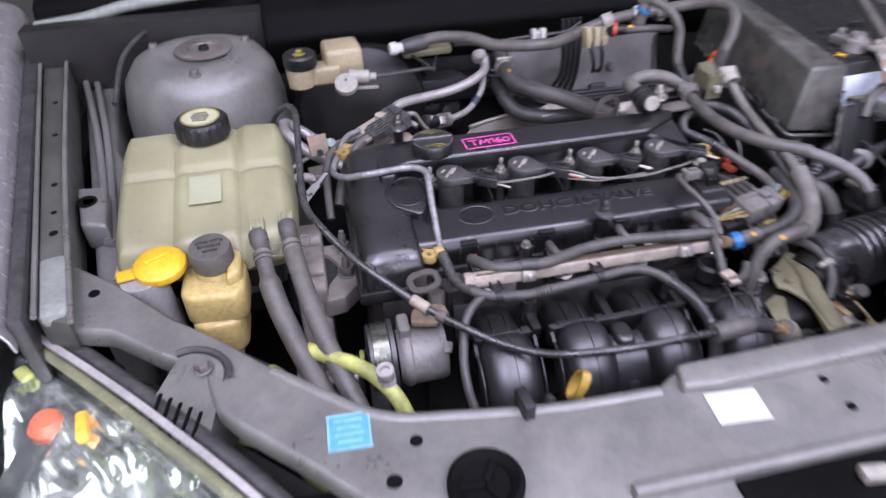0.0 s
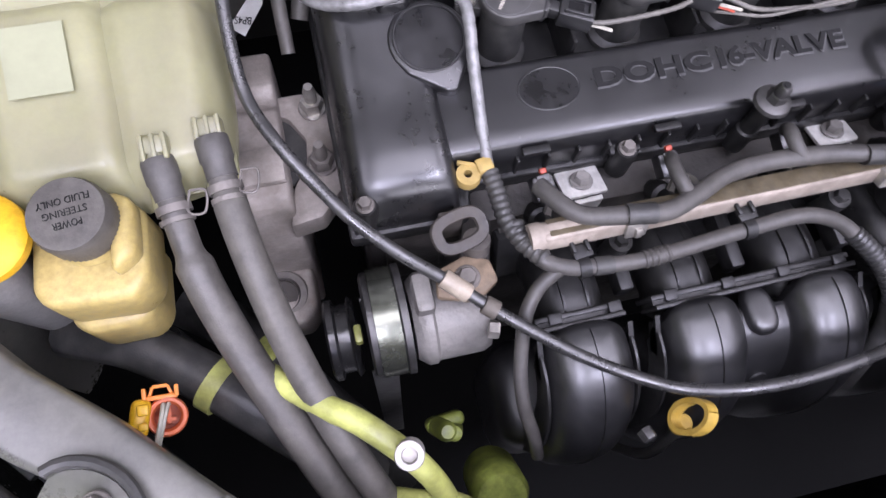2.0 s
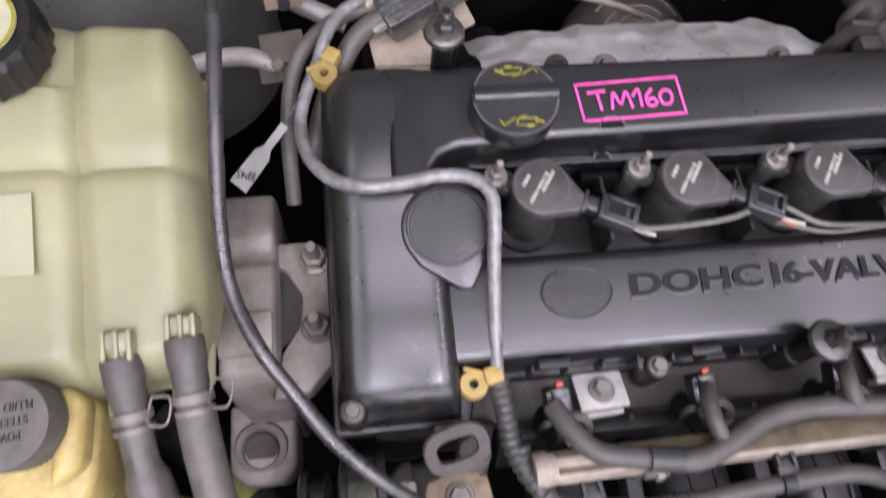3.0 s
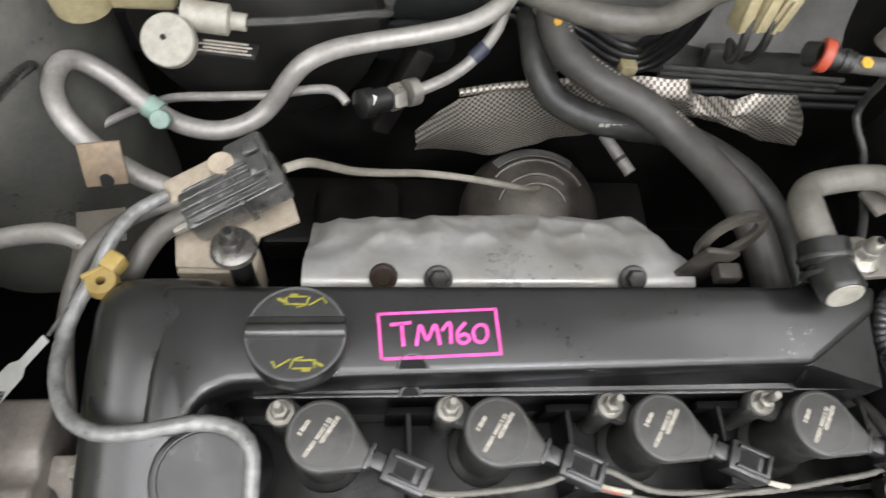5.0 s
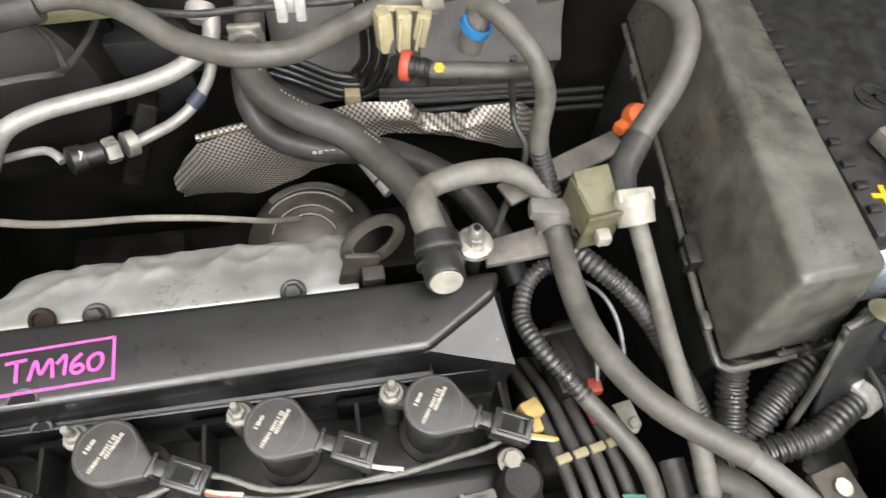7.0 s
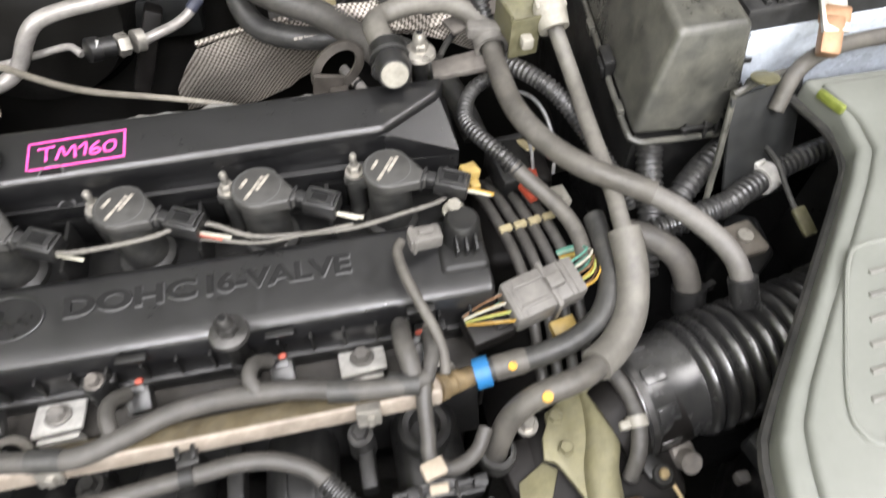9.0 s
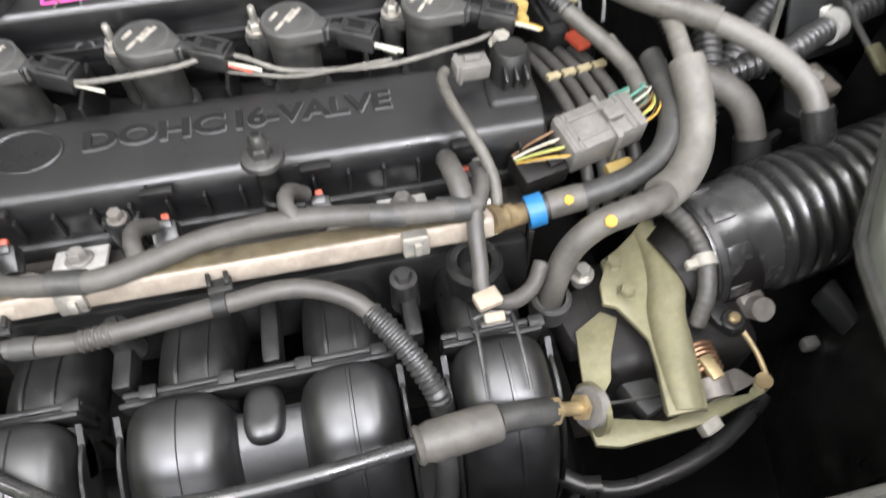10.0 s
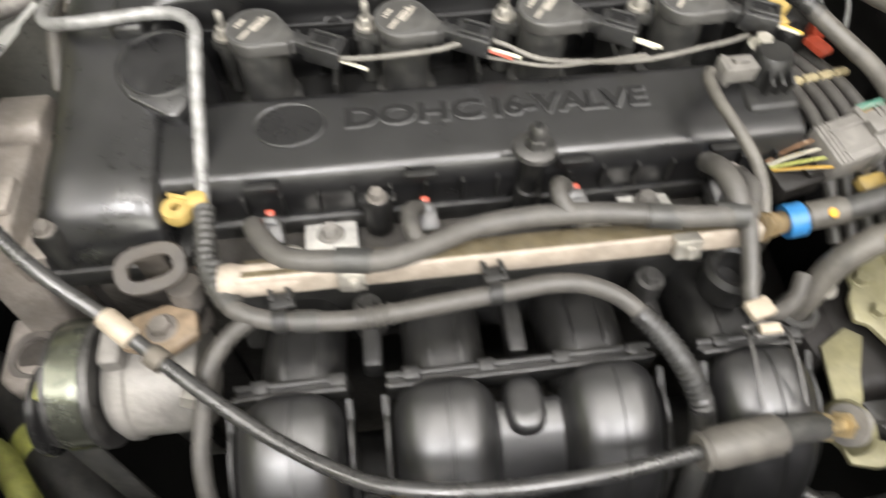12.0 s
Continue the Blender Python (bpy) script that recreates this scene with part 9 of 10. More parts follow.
box(bm, 0.010, 0.010, 0.010, pose(0.272, 0.088, 0.926), 0.002)
part("nut", bm, PALEPLASTIC, kb)

oc2 = thing("terminal_cover", (0.322, 0.185, 0.90), "bright orange terminal cap beside the fuse box", "cap")
bm = bmesh.new()
lathe(bm, [(0, 0), (0.010, 0), (0.011, 0.005), (0.008, 0.012), (0, 0.014)], pose(0.328, 0.190, 0.924, 25, 0, 0), 24)
box(bm, 0.016, 0.010, 0.010, pose(0.318, 0.184, 0.924, 0, 0, 30), 0.003)
part("cap", bm, mat("orange_rubber", (0.60, 0.13, 0.03), 0.45), oc2)
bm = bmesh.new()
box(bm, 0.11, 0.020, 0.004, pose(0.270, 0.165, 0.905, 0, 0, 22), 0.001)
single("tan_strap", bm, CASTDARK, "long stained metal strap behind the hoses", "strap")

# grey multi-pin connector with its coloured wires
gc = thing("grey_connector", (0.243, -0.095, 0.83), "light grey multi-pin connector with coloured wires", "connector")
q = pose(0.237, -0.103, 0.855, 8, -4, 14)
bm = bmesh.new()
box(bm, 0.034, 0.032, 0.026, q @ pose(-0.010, 0, 0), 0.003)
box(bm, 0.026, 0.030, 0.023, q @ pose(0.018, 0, 0), 0.003)
housing = part("housing", bm, GREYPLASTIC, gc)
bm = bmesh.new()
box(bm, 0.004, 0.037, 0.029, q @ pose(0.006, 0, 0), 0.001)
part("collar", bm, GREYPLASTIC, housing)
for k in (-1, 1):
    bm = bmesh.new()
    box(bm, 0.024, 0.003, 0.0025, q @ pose(-0.008, 0.008 * k, 0.0133), 0.001)
    part("rib", bm, GREYPLASTIC, housing)
bm = bmesh.new()
box(bm, 0.012, 0.010, 0.006, q @ pose(0.010, 0, 0.0150), 0.001)
part("latch", bm, GREYPLASTIC, housing)
for k in range(5):
    bm = bmesh.new()
    box(bm, 0.0012, 0.030, 0.0014, q @ pose(-0.024 + 0.003 * k if k < 3 else 0.019 + 0.004 * (k - 3), 0, 0.0130 if k < 3 else 0.0117), 0.0004)
    part("moulded_line", bm, GREYPLASTIC, housing)
WIRES = [ORANGEWIRE, WHITEWIRE, ORANGEWIRE, LIME, ORANGEWIRE, COPPER, WHITEWIRE, ORANGEWIRE, GREENWIRE, COPPER, WHITEWIRE]
for k in range(11):
    bm = bmesh.new()
    dy, dz = -0.012 + 0.0024 * k, 0.006 - 0.005 * (k % 3)
    s = q @ Vector((-0.027, dy, dz))
    t = q @ Vector((-0.058, dy * 0.30 + 0.006, dz * 0.4 - 0.005))
    tube(bm, [s, s.lerp(t, 0.5) + Vector((0, -0.0025 + 0.0005 * k, 0.004 - 0.0006 * k)), t], 0.0009, 6)
    part("wire", bm, WIRES[k], gc)
for k, c in enumerate((GREENWIRE, GREENWIRE, WHITEWIRE, GREENWIRE, COPPER, ORANGEWIRE, LIME, COPPER, ORANGEWIRE)):
    bm = bmesh.new()
    dy, dz = 0.011 - 0.0027 * k, 0.006 - 0.005 * (k % 2)
    s = q @ Vector((0.031, dy, dz))
    tube(bm, [s, q @ Vector((0.040, dy + 0.001, dz + 0.002)), q @ Vector((0.048 + 0.0012 * (k % 3), dy * 0.7 + 0.008, dz)), q @ Vector((0.044, dy * 0.5 + 0.020, -0.006)), q @ Vector((0.034, dy * 0.4 + 0.026, -0.016))], 0.0009, 6)
    part("wire", bm, c, gc)
bm = bmesh.new()
box(bm, 0.034, 0.026, 0.018, pose(0.196, -0.114, 0.840, 6, 0, 14), 0.003)
box(bm, 0.010, 0.008, 0.004, pose(0.205, -0.118, 0.850, 6, 0, 14), 0.001)
single("black_connector", bm, DEEP, "black connector block under the coloured wires", "connector")
# bundle of four sleeved cables with yellow ties
cb = thing("cable_bundle", (0.24, -0.03, 0.82), "four parallel black cables with ochre ties", "wiring")
for k in range(4):
    bm = bmesh.new()
    x = 0.222 + 0.0125 * k
    tube(bm, [(x - 0.006, 0.055, 0.800), (x, 0.020, 0.826), (x + 0.004, -0.015, 0.838), (x + 0.009, -0.050, 0.842), (x + 0.012, -0.080, 0.838), (x + 0.013, -0.11, 0.822), (x + 0.012, -0.145, 0.80)], 0.0046, 10)
    part("cable", bm, RUBBER_MID, cb)
    bm = bmesh.new()
    box(bm, 0.0105, 0.006, 0.0045, pose(x + 0.008, -0.034 + 0.002 * k, 0.8455, -10, 0, 12), 0.001)
    part("tie", bm, CREAM, cb, "pale cable tie")
bm = bmesh.new()
box(bm, 0.020, 0.012, 0.008, pose(0.252, -0.122, 0.835, 10, 0, 10), 0.002)
part("tie", bm, CLIPYELLOW, cb)
bm = bmesh.new()
box(bm, 0.05, 0.10, 0.06, pose(0.240, 0.01, 0.775), 0.012, 3)
box(bm, 0.04, 0.05, 0.04, pose(0.275, 0.055, 0.80), 0.008, 3)
single("coolant_outlet", bm, DEEP, "dark cast coolant outlet beside the head", "coolant outlet")
bm = bmesh.new()
box(bm, 0.011, 0.012, 0.012, pose(0.262, 0.010, 0.852), 0.003)
box(bm, 0.012, 0.020, 0.006, pose(0.258, -0.004, 0.850, 0, 0, 20), 0.002)
single("red_lock", bm, RED, "faded red locking tab among the cables", "connector")

bm = bmesh.new()
box(bm, 0.008, 0.022, 0.002, pose(0.268, 0.047, 0.850, -20, 10, 8), 0.0006)
single("cable_label", bm, CREAM, "small pale label on the wiring beside the head", "label")
bm = bmesh.new()
prism(bm, [(0.272, -0.004), (0.286, -0.002), (0.289, -0.020), (0.284, -0.026), (0.277, -0.024)], 0.848, 0.851, bevel=0.0008)
disc(bm, 0.004, 0.004, pose(0.283, -0.019, 0.850), 14)
single("white_lug", bm, PALEPLASTIC, "pale eyelet lug below the red tab", "lug")
for pts in ([(0.262, 0.085, 0.880), (0.275, 0.066, 0.886), (0.283, 0.046, 0.880), (0.284, 0.022, 0.868), (0.279, 0.004, 0.858)], [(0.255, 0.070, 0.872), (0.262, 0.050, 0.874), (0.266, 0.030, 0.866), (0.264, 0.012, 0.858)]):
    bm = bmesh.new()
    tube(bm, pts, 0.0016, 8)
    single("thin_wire", bm, LOOM, "thin pale grey wire beside the head", "wiring")
bm = bmesh.new()
box(bm, 0.030, 0.050, 0.030, pose(0.252, 0.035, 0.834, 0, 0, 6), 0.004)
box(bm, 0.034, 0.006, 0.034, pose(0.252, 0.058, 0.834, 0, 0, 6), 0.002)
box(bm, 0.010, 0.030, 0.006, pose(0.246, 0.035, 0.851, 0, 0, 6), 0.001)
single("junction_connector", bm, BLACK, "black junction connector beside the head", "connector")

# cam sensor at the end of the front bank, and its lead
cs = thing("camshaft_sensor", (0.188, -0.052, 0.866), "black camshaft sensor with a grey plug", "sensor")
bm = bmesh.new()
box(bm, 0.036, 0.044, 0.022, pose(0.187, -0.060, 0.862), 0.005, 3)
lathe(bm, [(0, 0), (0.0165, 0), (0.0140, 0.016), (0.0130, 0.024), (0.0105, 0.027), (0, 0.027)], pose(0.189, -0.052, 0.866), 26)
for s in (-1, 0, 1):
    box(bm, 0.0022, 0.012, 0.022, pose(0.189 + 0.007 * s, -0.066, 0.876, 18, 0, 0), 0.0006)
box(bm, 0.014, 0.022, 0.014, pose(0.187, -0.040, 0.878), 0.003)
part("body", bm, BLACK, cs)
bm = bmesh.new()
disc(bm, 0.0085, 0.002, pose(0.186, -0.039, 0.886), 22)
hexagon(bm, 0.0105, 0.006, pose(0.186, -0.039, 0.888))
part("bolt", bm, PALEPLASTIC, cs)
bm = bmesh.new()
box(bm, 0.024, 0.014, 0.012, pose(0.160, -0.0615, 0.889, 0, 4, 6), 0.002)
box(bm, 0.003, 0.016, 0.014, pose(0.1515, -0.0622, 0.889, 0, 4, 6), 0.001)
box(bm, 0.011, 0.005, 0.003, pose(0.161, -0.061, 0.8962, 0, 4, 6), 0.001)
part("plug", bm, GREYPLASTIC, cs, "grey plug")
bm = bmesh.new()
tube(bm, [(0.143, -0.062, 0.889), (0.139, -0.070, 0.890), (0.141, -0.088, 0.888), (0.147, -0.108, 0.884), (0.154, -0.126, 0.876), (0.158, -0.140, 0.866), (0.157, -0.152, 0.858)], 0.0038, 10)
part("lead", bm, RUBBER, cs, "grey sleeved lead")

# ---- intake duct ----
du = thing("intake_duct", (0.36, -0.165, 0.74), "black ribbed rubber intake duct with a smooth collar", "air duct")
AX = (Vector((0.288, -0.173, 0.795)), Vector((0.428, -0.150, 0.802)))
m = aim(AX[0], AX[1])
bm = bmesh.new()
lathe(bm, [(0.032, 0), (0.0410, 0), (0.0420, 0.002), (0.0420, 0.006), (0.0412, 0.008), (0.0415, 0.046), (0.0423, 0.048), (0.039, 0.05)], m, 64)
duct_collar = part("collar", bm, COLLAR, du, "smooth glossy collar")
for k in range(9):
    bm = bmesh.new()
    box(bm, 0.003, 0.012, 0.016, m @ pose(0, 0, 0, 0, 0, 40 * k + 12) @ pose(0.0415, 0, 0.016), 0.001)
    part("moulded_tab", bm, COLLAR, duct_collar)
bm = bmesh.new()
prof = [(0.036, 0.046)]
for k in range(10):
    z = 0.050 + 0.0126 * k
    prof += [(0.0388, z), (0.0428, z + 0.0014), (0.0452, z + 0.0034), (0.0462, z + 0.0058), (0.0452, z + 0.0082), (0.0428, z + 0.0102), (0.0388, z + 0.0116)]
prof += [(0.038, 0.176), (0, 0.176)]
lathe(bm, prof, m, 56)
part("bellows", bm, BELLOWS, du, "ribbed rubber bellows")
bm = bmesh.new()
lathe(bm, [(0.0405, 0.001), (0.0432, 0.001), (0.0432, 0.006), (0.0405, 0.006)], m, 56)
part("clamp_band", bm, DARKSTEEL, du)
bm = bmesh.new()
box(bm, 0.018, 0.016, 0.020, pose(0.320, -0.216, 0.785, 20, 0, 10), 0.003)
lathe(bm, [(0, 0), (0.008, 0), (0.008, 0.012), (0, 0.012)], aim((0.320, -0.220, 0.790), (0.32, -0.235, 0.81)), 18)
part("clamp_screw", bm, CASTDARK, du, "grey clamp screw block")
bm = bmesh.new()
lathe(bm, [(0, 0), (0.0505, 0), (0.0505, 0.14), (0, 0.14)], aim((0.472, -0.145, 0.80), (0.59, -0.12, 0.80)), 40)
part("box_inlet", bm, RUBBER_DARK, du)
bm = bmesh.new()
for k in range(3):
    disc(bm, 0.004, 0.010, pose(0.395 + 0.008 * k, -0.230, 0.72 + 0.002 * k, 0, 60, 20 * k), 12)
box(bm, 0.012, 0.010, 0.012, pose(0.386, -0.229, 0.727), 0.003)
single("loose_clip", bm, GREYPLASTIC, "small grey clip deep beside the duct", "clip")
bm = bmesh.new()
prism(bm, [(0.372, -0.215), (0.386, -0.208), (0.388, -0.240), (0.380, -0.246)], 0.77, 0.79, bevel=0.003)
single("box_lug", bm, DEEPGREY, "dull grey lug below the air box", "lug")

# ---- air box with a pale lid ----
ab = thing("air_box", (0.55, -0.25, 0.60), "pale grey air box lid with moulded louvres", "air box")
LID = [(0.470, 0.005), (0.4790, -0.035), (0.4730, -0.068), (0.450, -0.098), (0.333, -0.231), (0.316, -0.254), (0.309, -0.275), (0.303, -0.300), (0.290, -0.352), (0.300, -0.352), (0.80, -0.352), (0.80, 0.005)]
bm = bmesh.new()
prism(bm, LID, 0.905, 0.927, bevel=0.006, seg=4)
lid = part("lid", bm, SILVERPAINT, ab)
bm = bmesh.new()
inner = [(x + (0.62 - x) * 0.05, y + (-0.18 - y) * 0.06) for x, y in LID]
prism(bm, inner, 0.920, 0.9315, bevel=0.004, seg=3)
part("raised_field", bm, SILVERPAINT, lid)
for k in range(6):
    bm = bmesh.new()
    box(bm, 0.056, 0.0034, 0.0020, pose(0.400 + 0.0088 * k, -0.243 + 0.015 * k, 0.9320, 0, 0, 4), 0.0008)
    part("louvre", bm, PANEL, lid, "dark moulded slot")
bm = bmesh.new()
tube(bm, [(0.47, -0.150, 0.932), (0.425, -0.150, 0.932), (0.408, -0.160, 0.932), (0.380, -0.205, 0.932), (0.359, -0.243, 0.932), (0.357, -0.260, 0.932), (0.372, -0.269, 0.932), (0.45, -0.268, 0.932)], 0.0016, 8)
part("moulded_line", bm, SILVERPAINT, lid)
bm = bmesh.new()
prism(bm, [(max(x + 0.045, x + (0.75 - x) * 0.15), y + (-0.18 - y) * 0.10) for x, y in LID], 0.62, 0.908, bevel=0.004)
part("body", bm, BLACK, ab, "black lower box")
bm = bmesh.new()
tube(bm, [(x, y, 0.906) for x, y in LID[:9]], 0.0042, 8)
part("gasket", bm, RUBBER_DARK, ab)
bm = bmesh.new()
box(bm, 0.005, 0.024, 0.008, pose(0.474, -0.026, 0.930, 0, 0, 20), 0.002)
part("latch", bm, GREENGLINT, ab, "greenish latch")
bm = bmesh.new()
tube(bm, [(0.452, -0.004, 0.905), (0.466, 0.010, 0.930), (0.50, 0.022, 0.938), (0.56, 0.028, 0.938), (0.70, 0.030, 0.938)], 0.0065, 12)
part("rear_rim", bm, RUBBER, ab, "grey rubber rear rim")
bm = bmesh.new()
prism(bm, [(0.420, -0.060), (0.440, -0.020), (0.468, -0.030), (0.466, -0.070), (0.440, -0.090)], 0.72, 0.80, bevel=0.005)
block2 = single("bracket_block", bm, BLACK, "small black bracket block behind the duct", "bracket")
bm = bmesh.new()
box(bm, 0.03, 0.03, 0.01, pose(0.408, -0.083, 0.848, 0, 0, 10), 0.003)
plate2 = part("plate", bm, RUSTSTEEL, block2, "stained steel plate")
bm = bmesh.new()
lathe(bm, [(0, 0), (0.006, 0), (0.006, 0.004), (0, 0.004)], pose(0.408, -0.083, 0.853), 16)
part("bolt", bm, STEEL, plate2)
bm = bmesh.new()
box(bm, 0.012, 0.024, 0.005, pose(0.452, -0.085, 0.865, 20, 0, 10), 0.002)
single("green_tab", bm, OLIVE, "small dull green tab beside the air box", "tab")
bm = bmesh.new()
tube(bm, [(0.455, -0.005, 0.87), (0.455, -0.03, 0.872), (0.452, -0.055, 0.868), (0.450, -0.075, 0.866)], 0.0022, 8)
single("thin_lead", bm, RUBBER_DARK, "thin black lead beside the air box", "wiring")
bm = bmesh.new()
box(bm, 0.30, 0.30, 0.10, pose(0.43, -0.05, 0.68), 0.03)
tray = single("battery_tray", bm, BAY, "black tray and side trim under the battery", "tray")
bm = bmesh.new()
hexagon(bm, 0.012, 0.007, pose(0.395, -0.150, 0.7295))
part("bolt", bm, DARKSTEEL, tray)

# ---- fuse box and battery ----
fb = thing("fuse_box", (0.39, 0.13, 0.75), "matt black fuse box with a sloping dusty lid", "fuse box")
bm = bmesh.new()
b2 = bmesh.new()
low = [(0.336, 0.000, 0.893), (0.436, 0.012, 0.875), (0.446, 0.33, 0.885), (0.372, 0.33, 0.900)]
up = [(0.3555, 0.013, 0.980), (0.4160, 0.018, 0.976), (0.424, 0.32, 0.985), (0.384, 0.32, 0.990)]
vl, vu = [b2.verts.new(p) for p in low], [b2.verts.new(p) for p in up]
b2.faces.new(vl[::-1])
b2.faces.new(vu)
for i in range(4):
    b2.faces.new((vl[i], vl[(i + 1) % 4], vu[(i + 1) % 4], vu[i]))
bmesh.ops.recalc_face_normals(b2, faces=b2.faces[:])
bmesh.ops.bevel(b2, geom=b2.edges[:], offset=0.006, segments=4, profile=0.5, affect="EDGES")
absorb(bm, b2)
FB = mat("dusty_fuse_box_plastic", (0.050, 0.050, 0.044), 0.34, var=0.45, scale=16, dust=0.75, dust_colour=(0.17, 0.165, 0.135), spec=0.8, bump=0.2, bscale=900)
part("lid", bm, FB, fb)
bm = bmesh.new()
tube(bm, [(0.370, 0.32, 0.899), (0.3525, 0.16, 0.896), (0.336, 0.020, 0.893), (0.340, -0.001, 0.890), (0.360, -0.002, 0.887), (0.436, 0.009, 0.872)], 0.0028, 8)
part("rim", bm, FB, fb)
bm = bmesh.new()
box(bm, 0.010, 0.024, 0.022, pose(0.343, 0.080, 0.900, 0, -12, -6), 0.002)
box(bm, 0.006, 0.016, 0.014, pose(0.338, 0.078, 0.898, 0, -12, -6), 0.002)
part("latch", bm, BLACK, fb)
for y in (0.030, 0.135, 0.20, 0.265):
    bm = bmesh.new()
    box(bm, 0.006, 0.014, 0.010, pose(0.3335 + 0.108 * y, y, 0.895, 0, -12, -6), 0.0015)
    part("rim_tab", bm, FB, fb)
for x in (0.385, 0.402):
    bm = bmesh.new()
    box(bm, 0.003, 0.004, 0.014, pose(x, 0.0035, 0.886, -15, 0, 0), 0.0008)
    part("front_rib", bm, BLACK, fb)
bm = bmesh.new()
box(bm, 0.03, 0.004, 0.003, pose(0.3935, 0.003, 0.890, 0, 8, 7), 0.0008)
part("front_bar", bm, BLACK, fb)
bm = bmesh.new()
prism(bm, [(0.345, 0.010), (0.430, 0.020), (0.440, 0.32), (0.376, 0.32)], 0.70, 0.89, bevel=0.006)
part("base", bm, BLACK, fb)

bt = thing("battery", (0.53, 0.17, 0.72), "black car battery with a silver label and yellow plus", "battery")
bm = bmesh.new()
prism(bm, [(0.428, 0.042), (0.66, 0.058), (0.66, 0.32), (0.432, 0.32)], 0.74, 0.966, bevel=0.004)
part("case", bm, BATTERY, bt)
for k in range(14):
    bm = bmesh.new()
    box(bm, 0.009, 0.006, 0.004, pose(0.4345, 0.062 + 0.0185 * k, 0.9675), 0.001)
    part("edge_rib", bm, BATTERY, bt)
for k in range(4):
    bm = bmesh.new()
    box(bm, 0.005, 0.010, 0.004, pose(0.445 + 0.010 * k, 0.0515 + 0.0007 * k, 0.9675), 0.001)
    part("edge_rib", bm, BATTERY, bt)
bm = bmesh.new()
box(bm, 0.22, 0.003, 0.085, pose(0.545, 0.048, 0.905, 0, 0, 4), 0.001)
part("front_label", bm, BATLABEL, bt, "pale silver-blue label")
bm = bmesh.new()
box(bm, 0.017, 0.0035, 0.0008, pose(0.447, 0.071, 0.9668, 0, 0, -8), 0)
box(bm, 0.0035, 0.017, 0.0007, pose(0.447, 0.071, 0.9668, 0, 0, -8), 0)
part("plus_mark", bm, YELLOW, bt, "yellow plus sign")
for x, y in ((0.485, 0.155), (0.497, 0.118), (0.55, 0.17)):
    bm = bmesh.new()
    lathe(bm, [(0, 0), (0.0135, 0), (0.0135, 0.0015), (0.011, 0.0015), (0.0105, 0.0004), (0, 0.0004)], pose(x, y, 0.966), 28)
    box(bm, 0.018, 0.003, 0.001, pose(x, y, 0.9667, 0, 0, 30), 0)
    box(bm, 0.003, 0.018, 0.001, pose(x, y, 0.9667, 0, 0, 30), 0)
    part("cell_plug", bm, BATTERY, bt)
tm = thing("battery_terminal", (0.475, 0.085, 0.966), "dull metal battery terminal clamp with fuse link", "terminal")
bm = bmesh.new()
lathe(bm, [(0, 0), (0.0185, 0), (0.0175, 0.016), (0.012, 0.018), (0.0105, 0.024), (0, 0.0245)], pose(0.478, 0.086, 0.966), 30)
box(bm, 0.020, 0.026, 0.014, pose(0.470, 0.106, 0.974, 0, 0, 15), 0.003)
hexagon(bm, 0.010, 0.007, pose(0.472, 0.112, 0.981))
part("clamp", bm, CAST, tm)
bm = bmesh.new()
box(bm, 0.030, 0.030, 0.005, pose(0.492, 0.058, 0.978, 0, 0, 20), 0.001)
box(bm, 0.020, 0.040, 0.004, pose(0.487, 0.030, 0.970, 25, 0, -12), 0.001)
disc(bm, 0.005, 0.008, pose(0.492, 0.062, 0.980), 14)
disc(bm, 0.006, 0.008, pose(0.510, 0.066, 0.980), 14)
part("link", bm, STEEL, tm, "zinc link plates")
bm = bmesh.new()
box(bm, 0.016, 0.030, 0.012, pose(0.482, 0.014, 0.957, 35, 0, -22), 0.003)
box(bm, 0.022, 0.014, 0.010, pose(0.488, 0.026, 0.966, 30, 0, -22), 0.003)
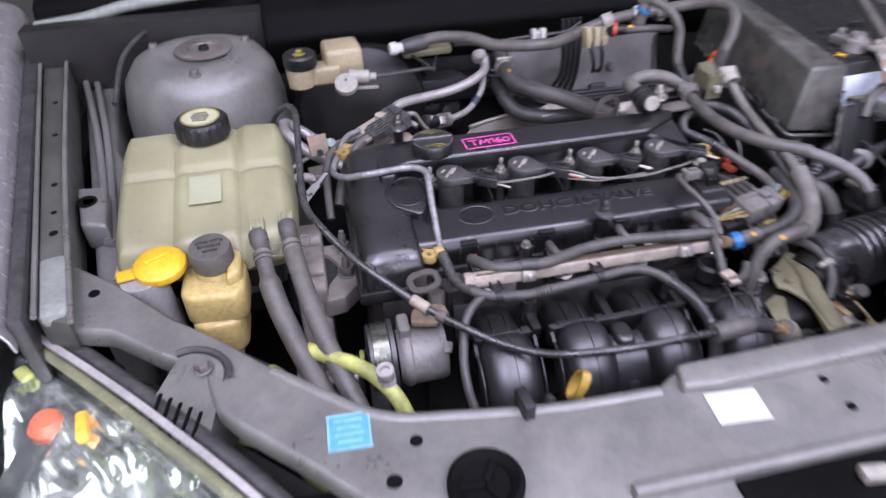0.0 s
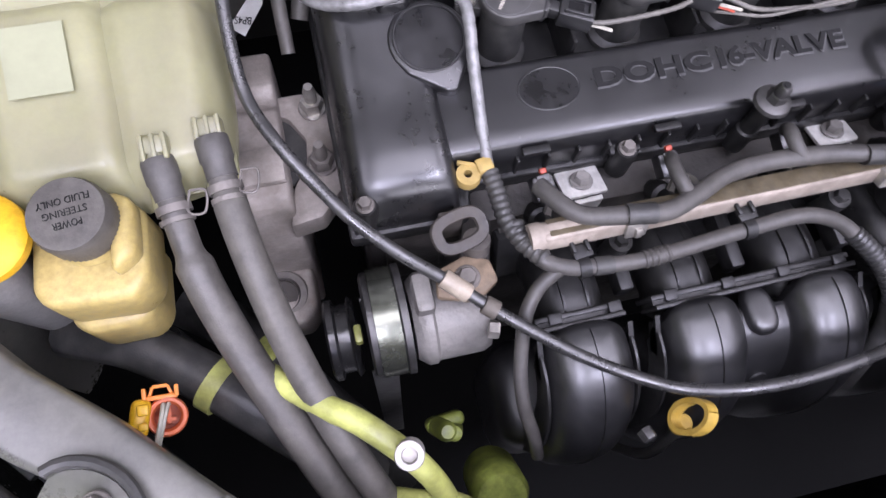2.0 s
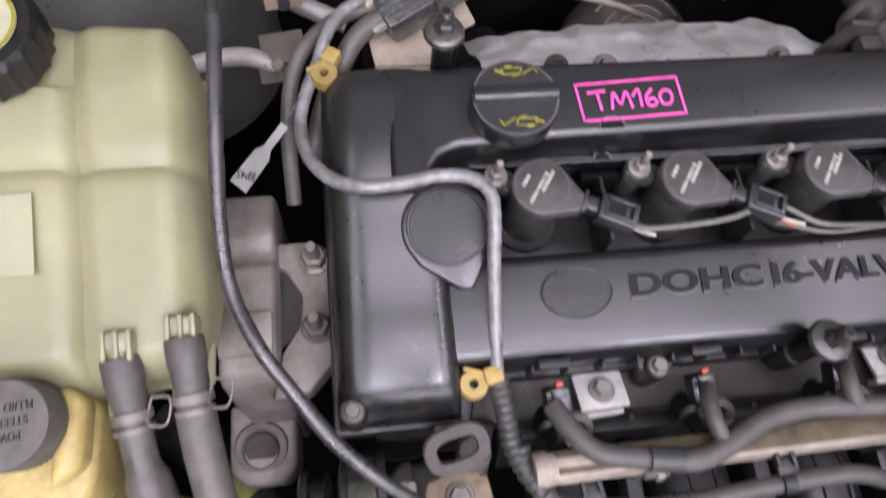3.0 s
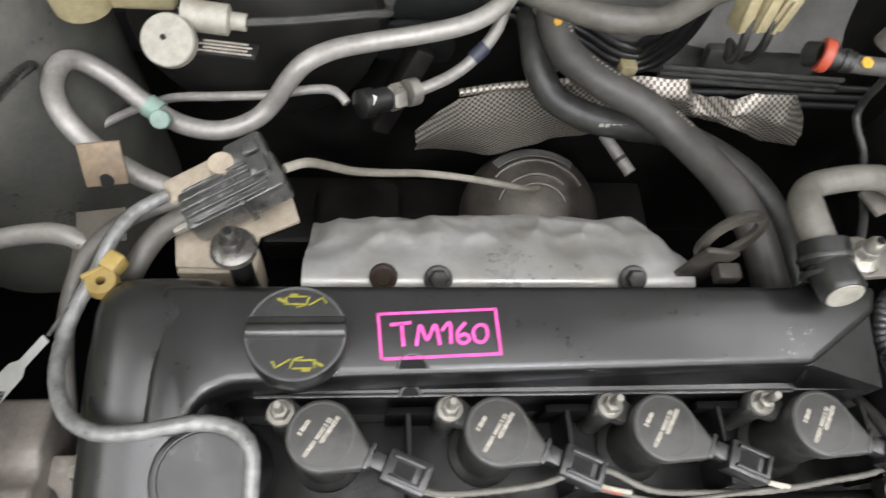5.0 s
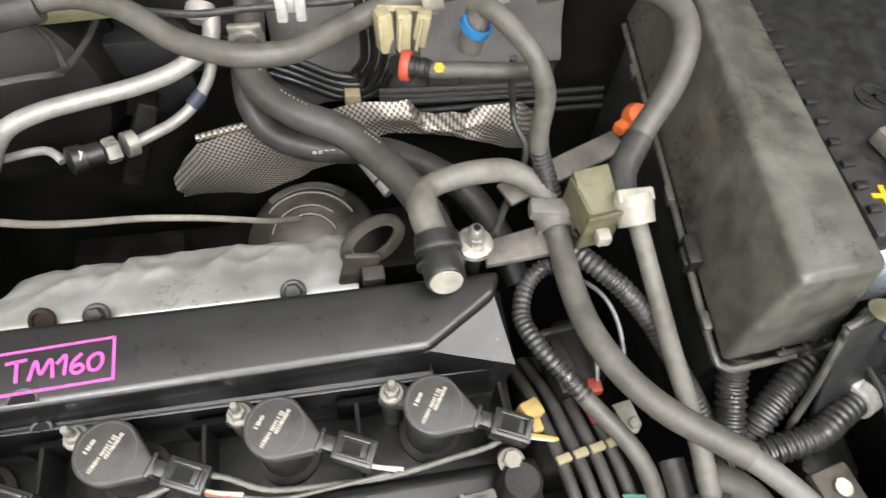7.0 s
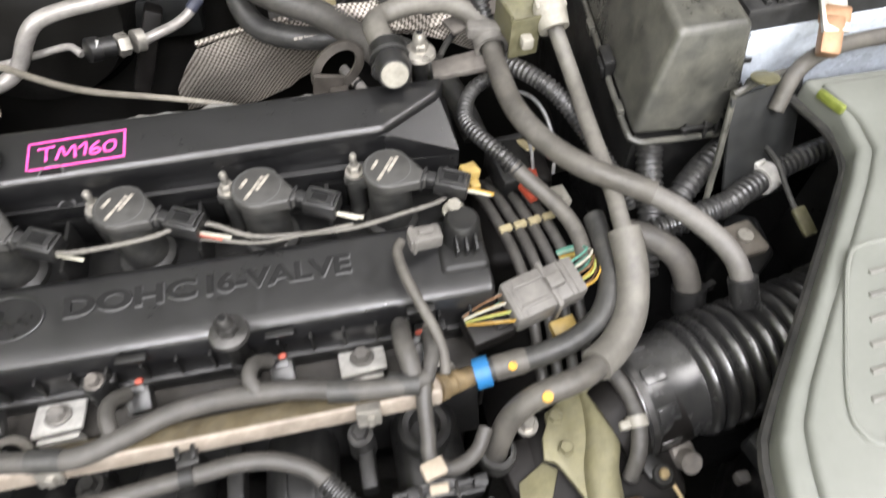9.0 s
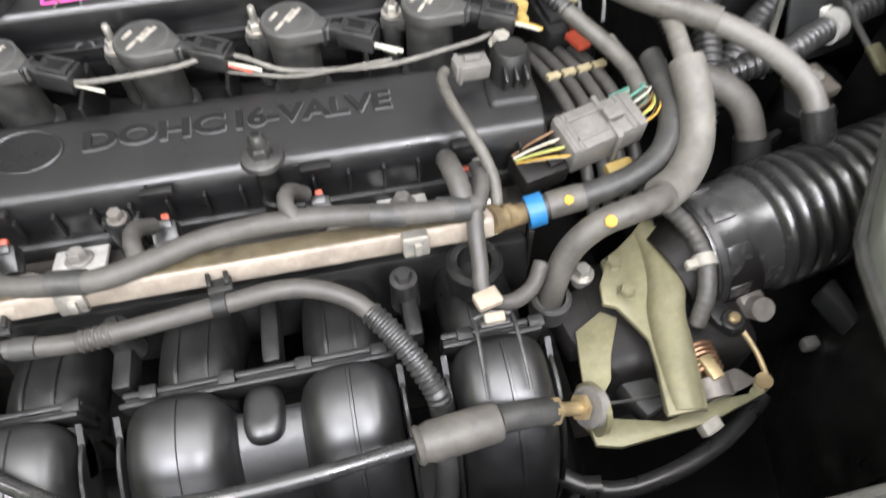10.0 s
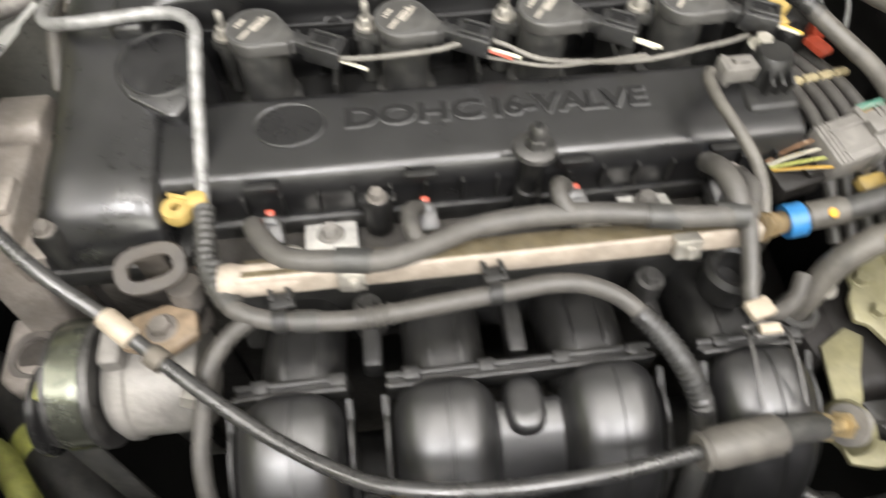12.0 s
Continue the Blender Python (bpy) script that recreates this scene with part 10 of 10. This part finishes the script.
part("fuse_link", bm, COPPER, tm, "coppery fuse link")
bm = bmesh.new()
tube(bm, [(0.500, 0.040, 0.968), (0.494, 0.028, 0.962), (0.486, 0.012, 0.950)], 0.0022, 8)
part("wire", bm, OLIVE, tm)
bm = bmesh.new()
tube(bm, [(0.512, 0.070, 0.984), (0.515, 0.11, 1.0), (0.53, 0.16, 1.01)], 0.0075, 12)
part("cable", bm, RUBBER, tm)
shd = thing("battery_shield", (0.43, -0.02, 0.76), "black plastic shield in front of the battery", "shield")
bm = bmesh.new()
b2 = bmesh.new()
box(b2, 0.072, 0.0035, 0.105, pose(0, 0, 0), 0.0012)
absorb(bm, b2, pose(0.449, -0.011, 0.872, -22, 0, 14))
part("panel", bm, DEEPGREY, shd)
bm = bmesh.new()
tube(bm, [(0.412, 0.002, 0.922), (0.445, 0.012, 0.926), (0.480, 0.018, 0.925)], 0.0032, 8)
part("upper_rim", bm, FB, shd, "worn grey upper rim")
bm = bmesh.new()
tube(bm, [(0.413, 0.002, 0.922), (0.407, -0.018, 0.880), (0.403, -0.033, 0.840), (0.402, -0.042, 0.820)], 0.0028, 8)
part("side_rim", bm, FB, shd)
for k in range(3):
    bm = bmesh.new()
    box(bm, 0.005, 0.006, 0.010, pose(0.428 + 0.020 * k, 0.009 + 0.003 * k, 0.924, 0, 0, 12), 0.001)
    part("rim_tab", bm, FB, shd)
bm = bmesh.new()
box(bm, 0.012, 0.004, 0.075, pose(0.424, 0.022, 0.905, -20, 14, 20), 0.0015)
for k in range(4):
    box(bm, 0.014, 0.008, 0.004, pose(0.430 - 0.004 * k, 0.030 - 0.007 * k, 0.930 - 0.018 * k, -20, 14, 20), 0.001)
part("slotted_strip", bm, BLACK, shd, "slotted strip beside the fuse box")
bm = bmesh.new()
lathe(bm, [(0, 0), (0.010, 0), (0.011, 0.002), (0.006, 0.004), (0, 0.004)], pose(0.437, 0.006, 0.930, -15, 0, 0), 20)
part("push_pin", bm, OLIVE, shd, "dull olive push pin")
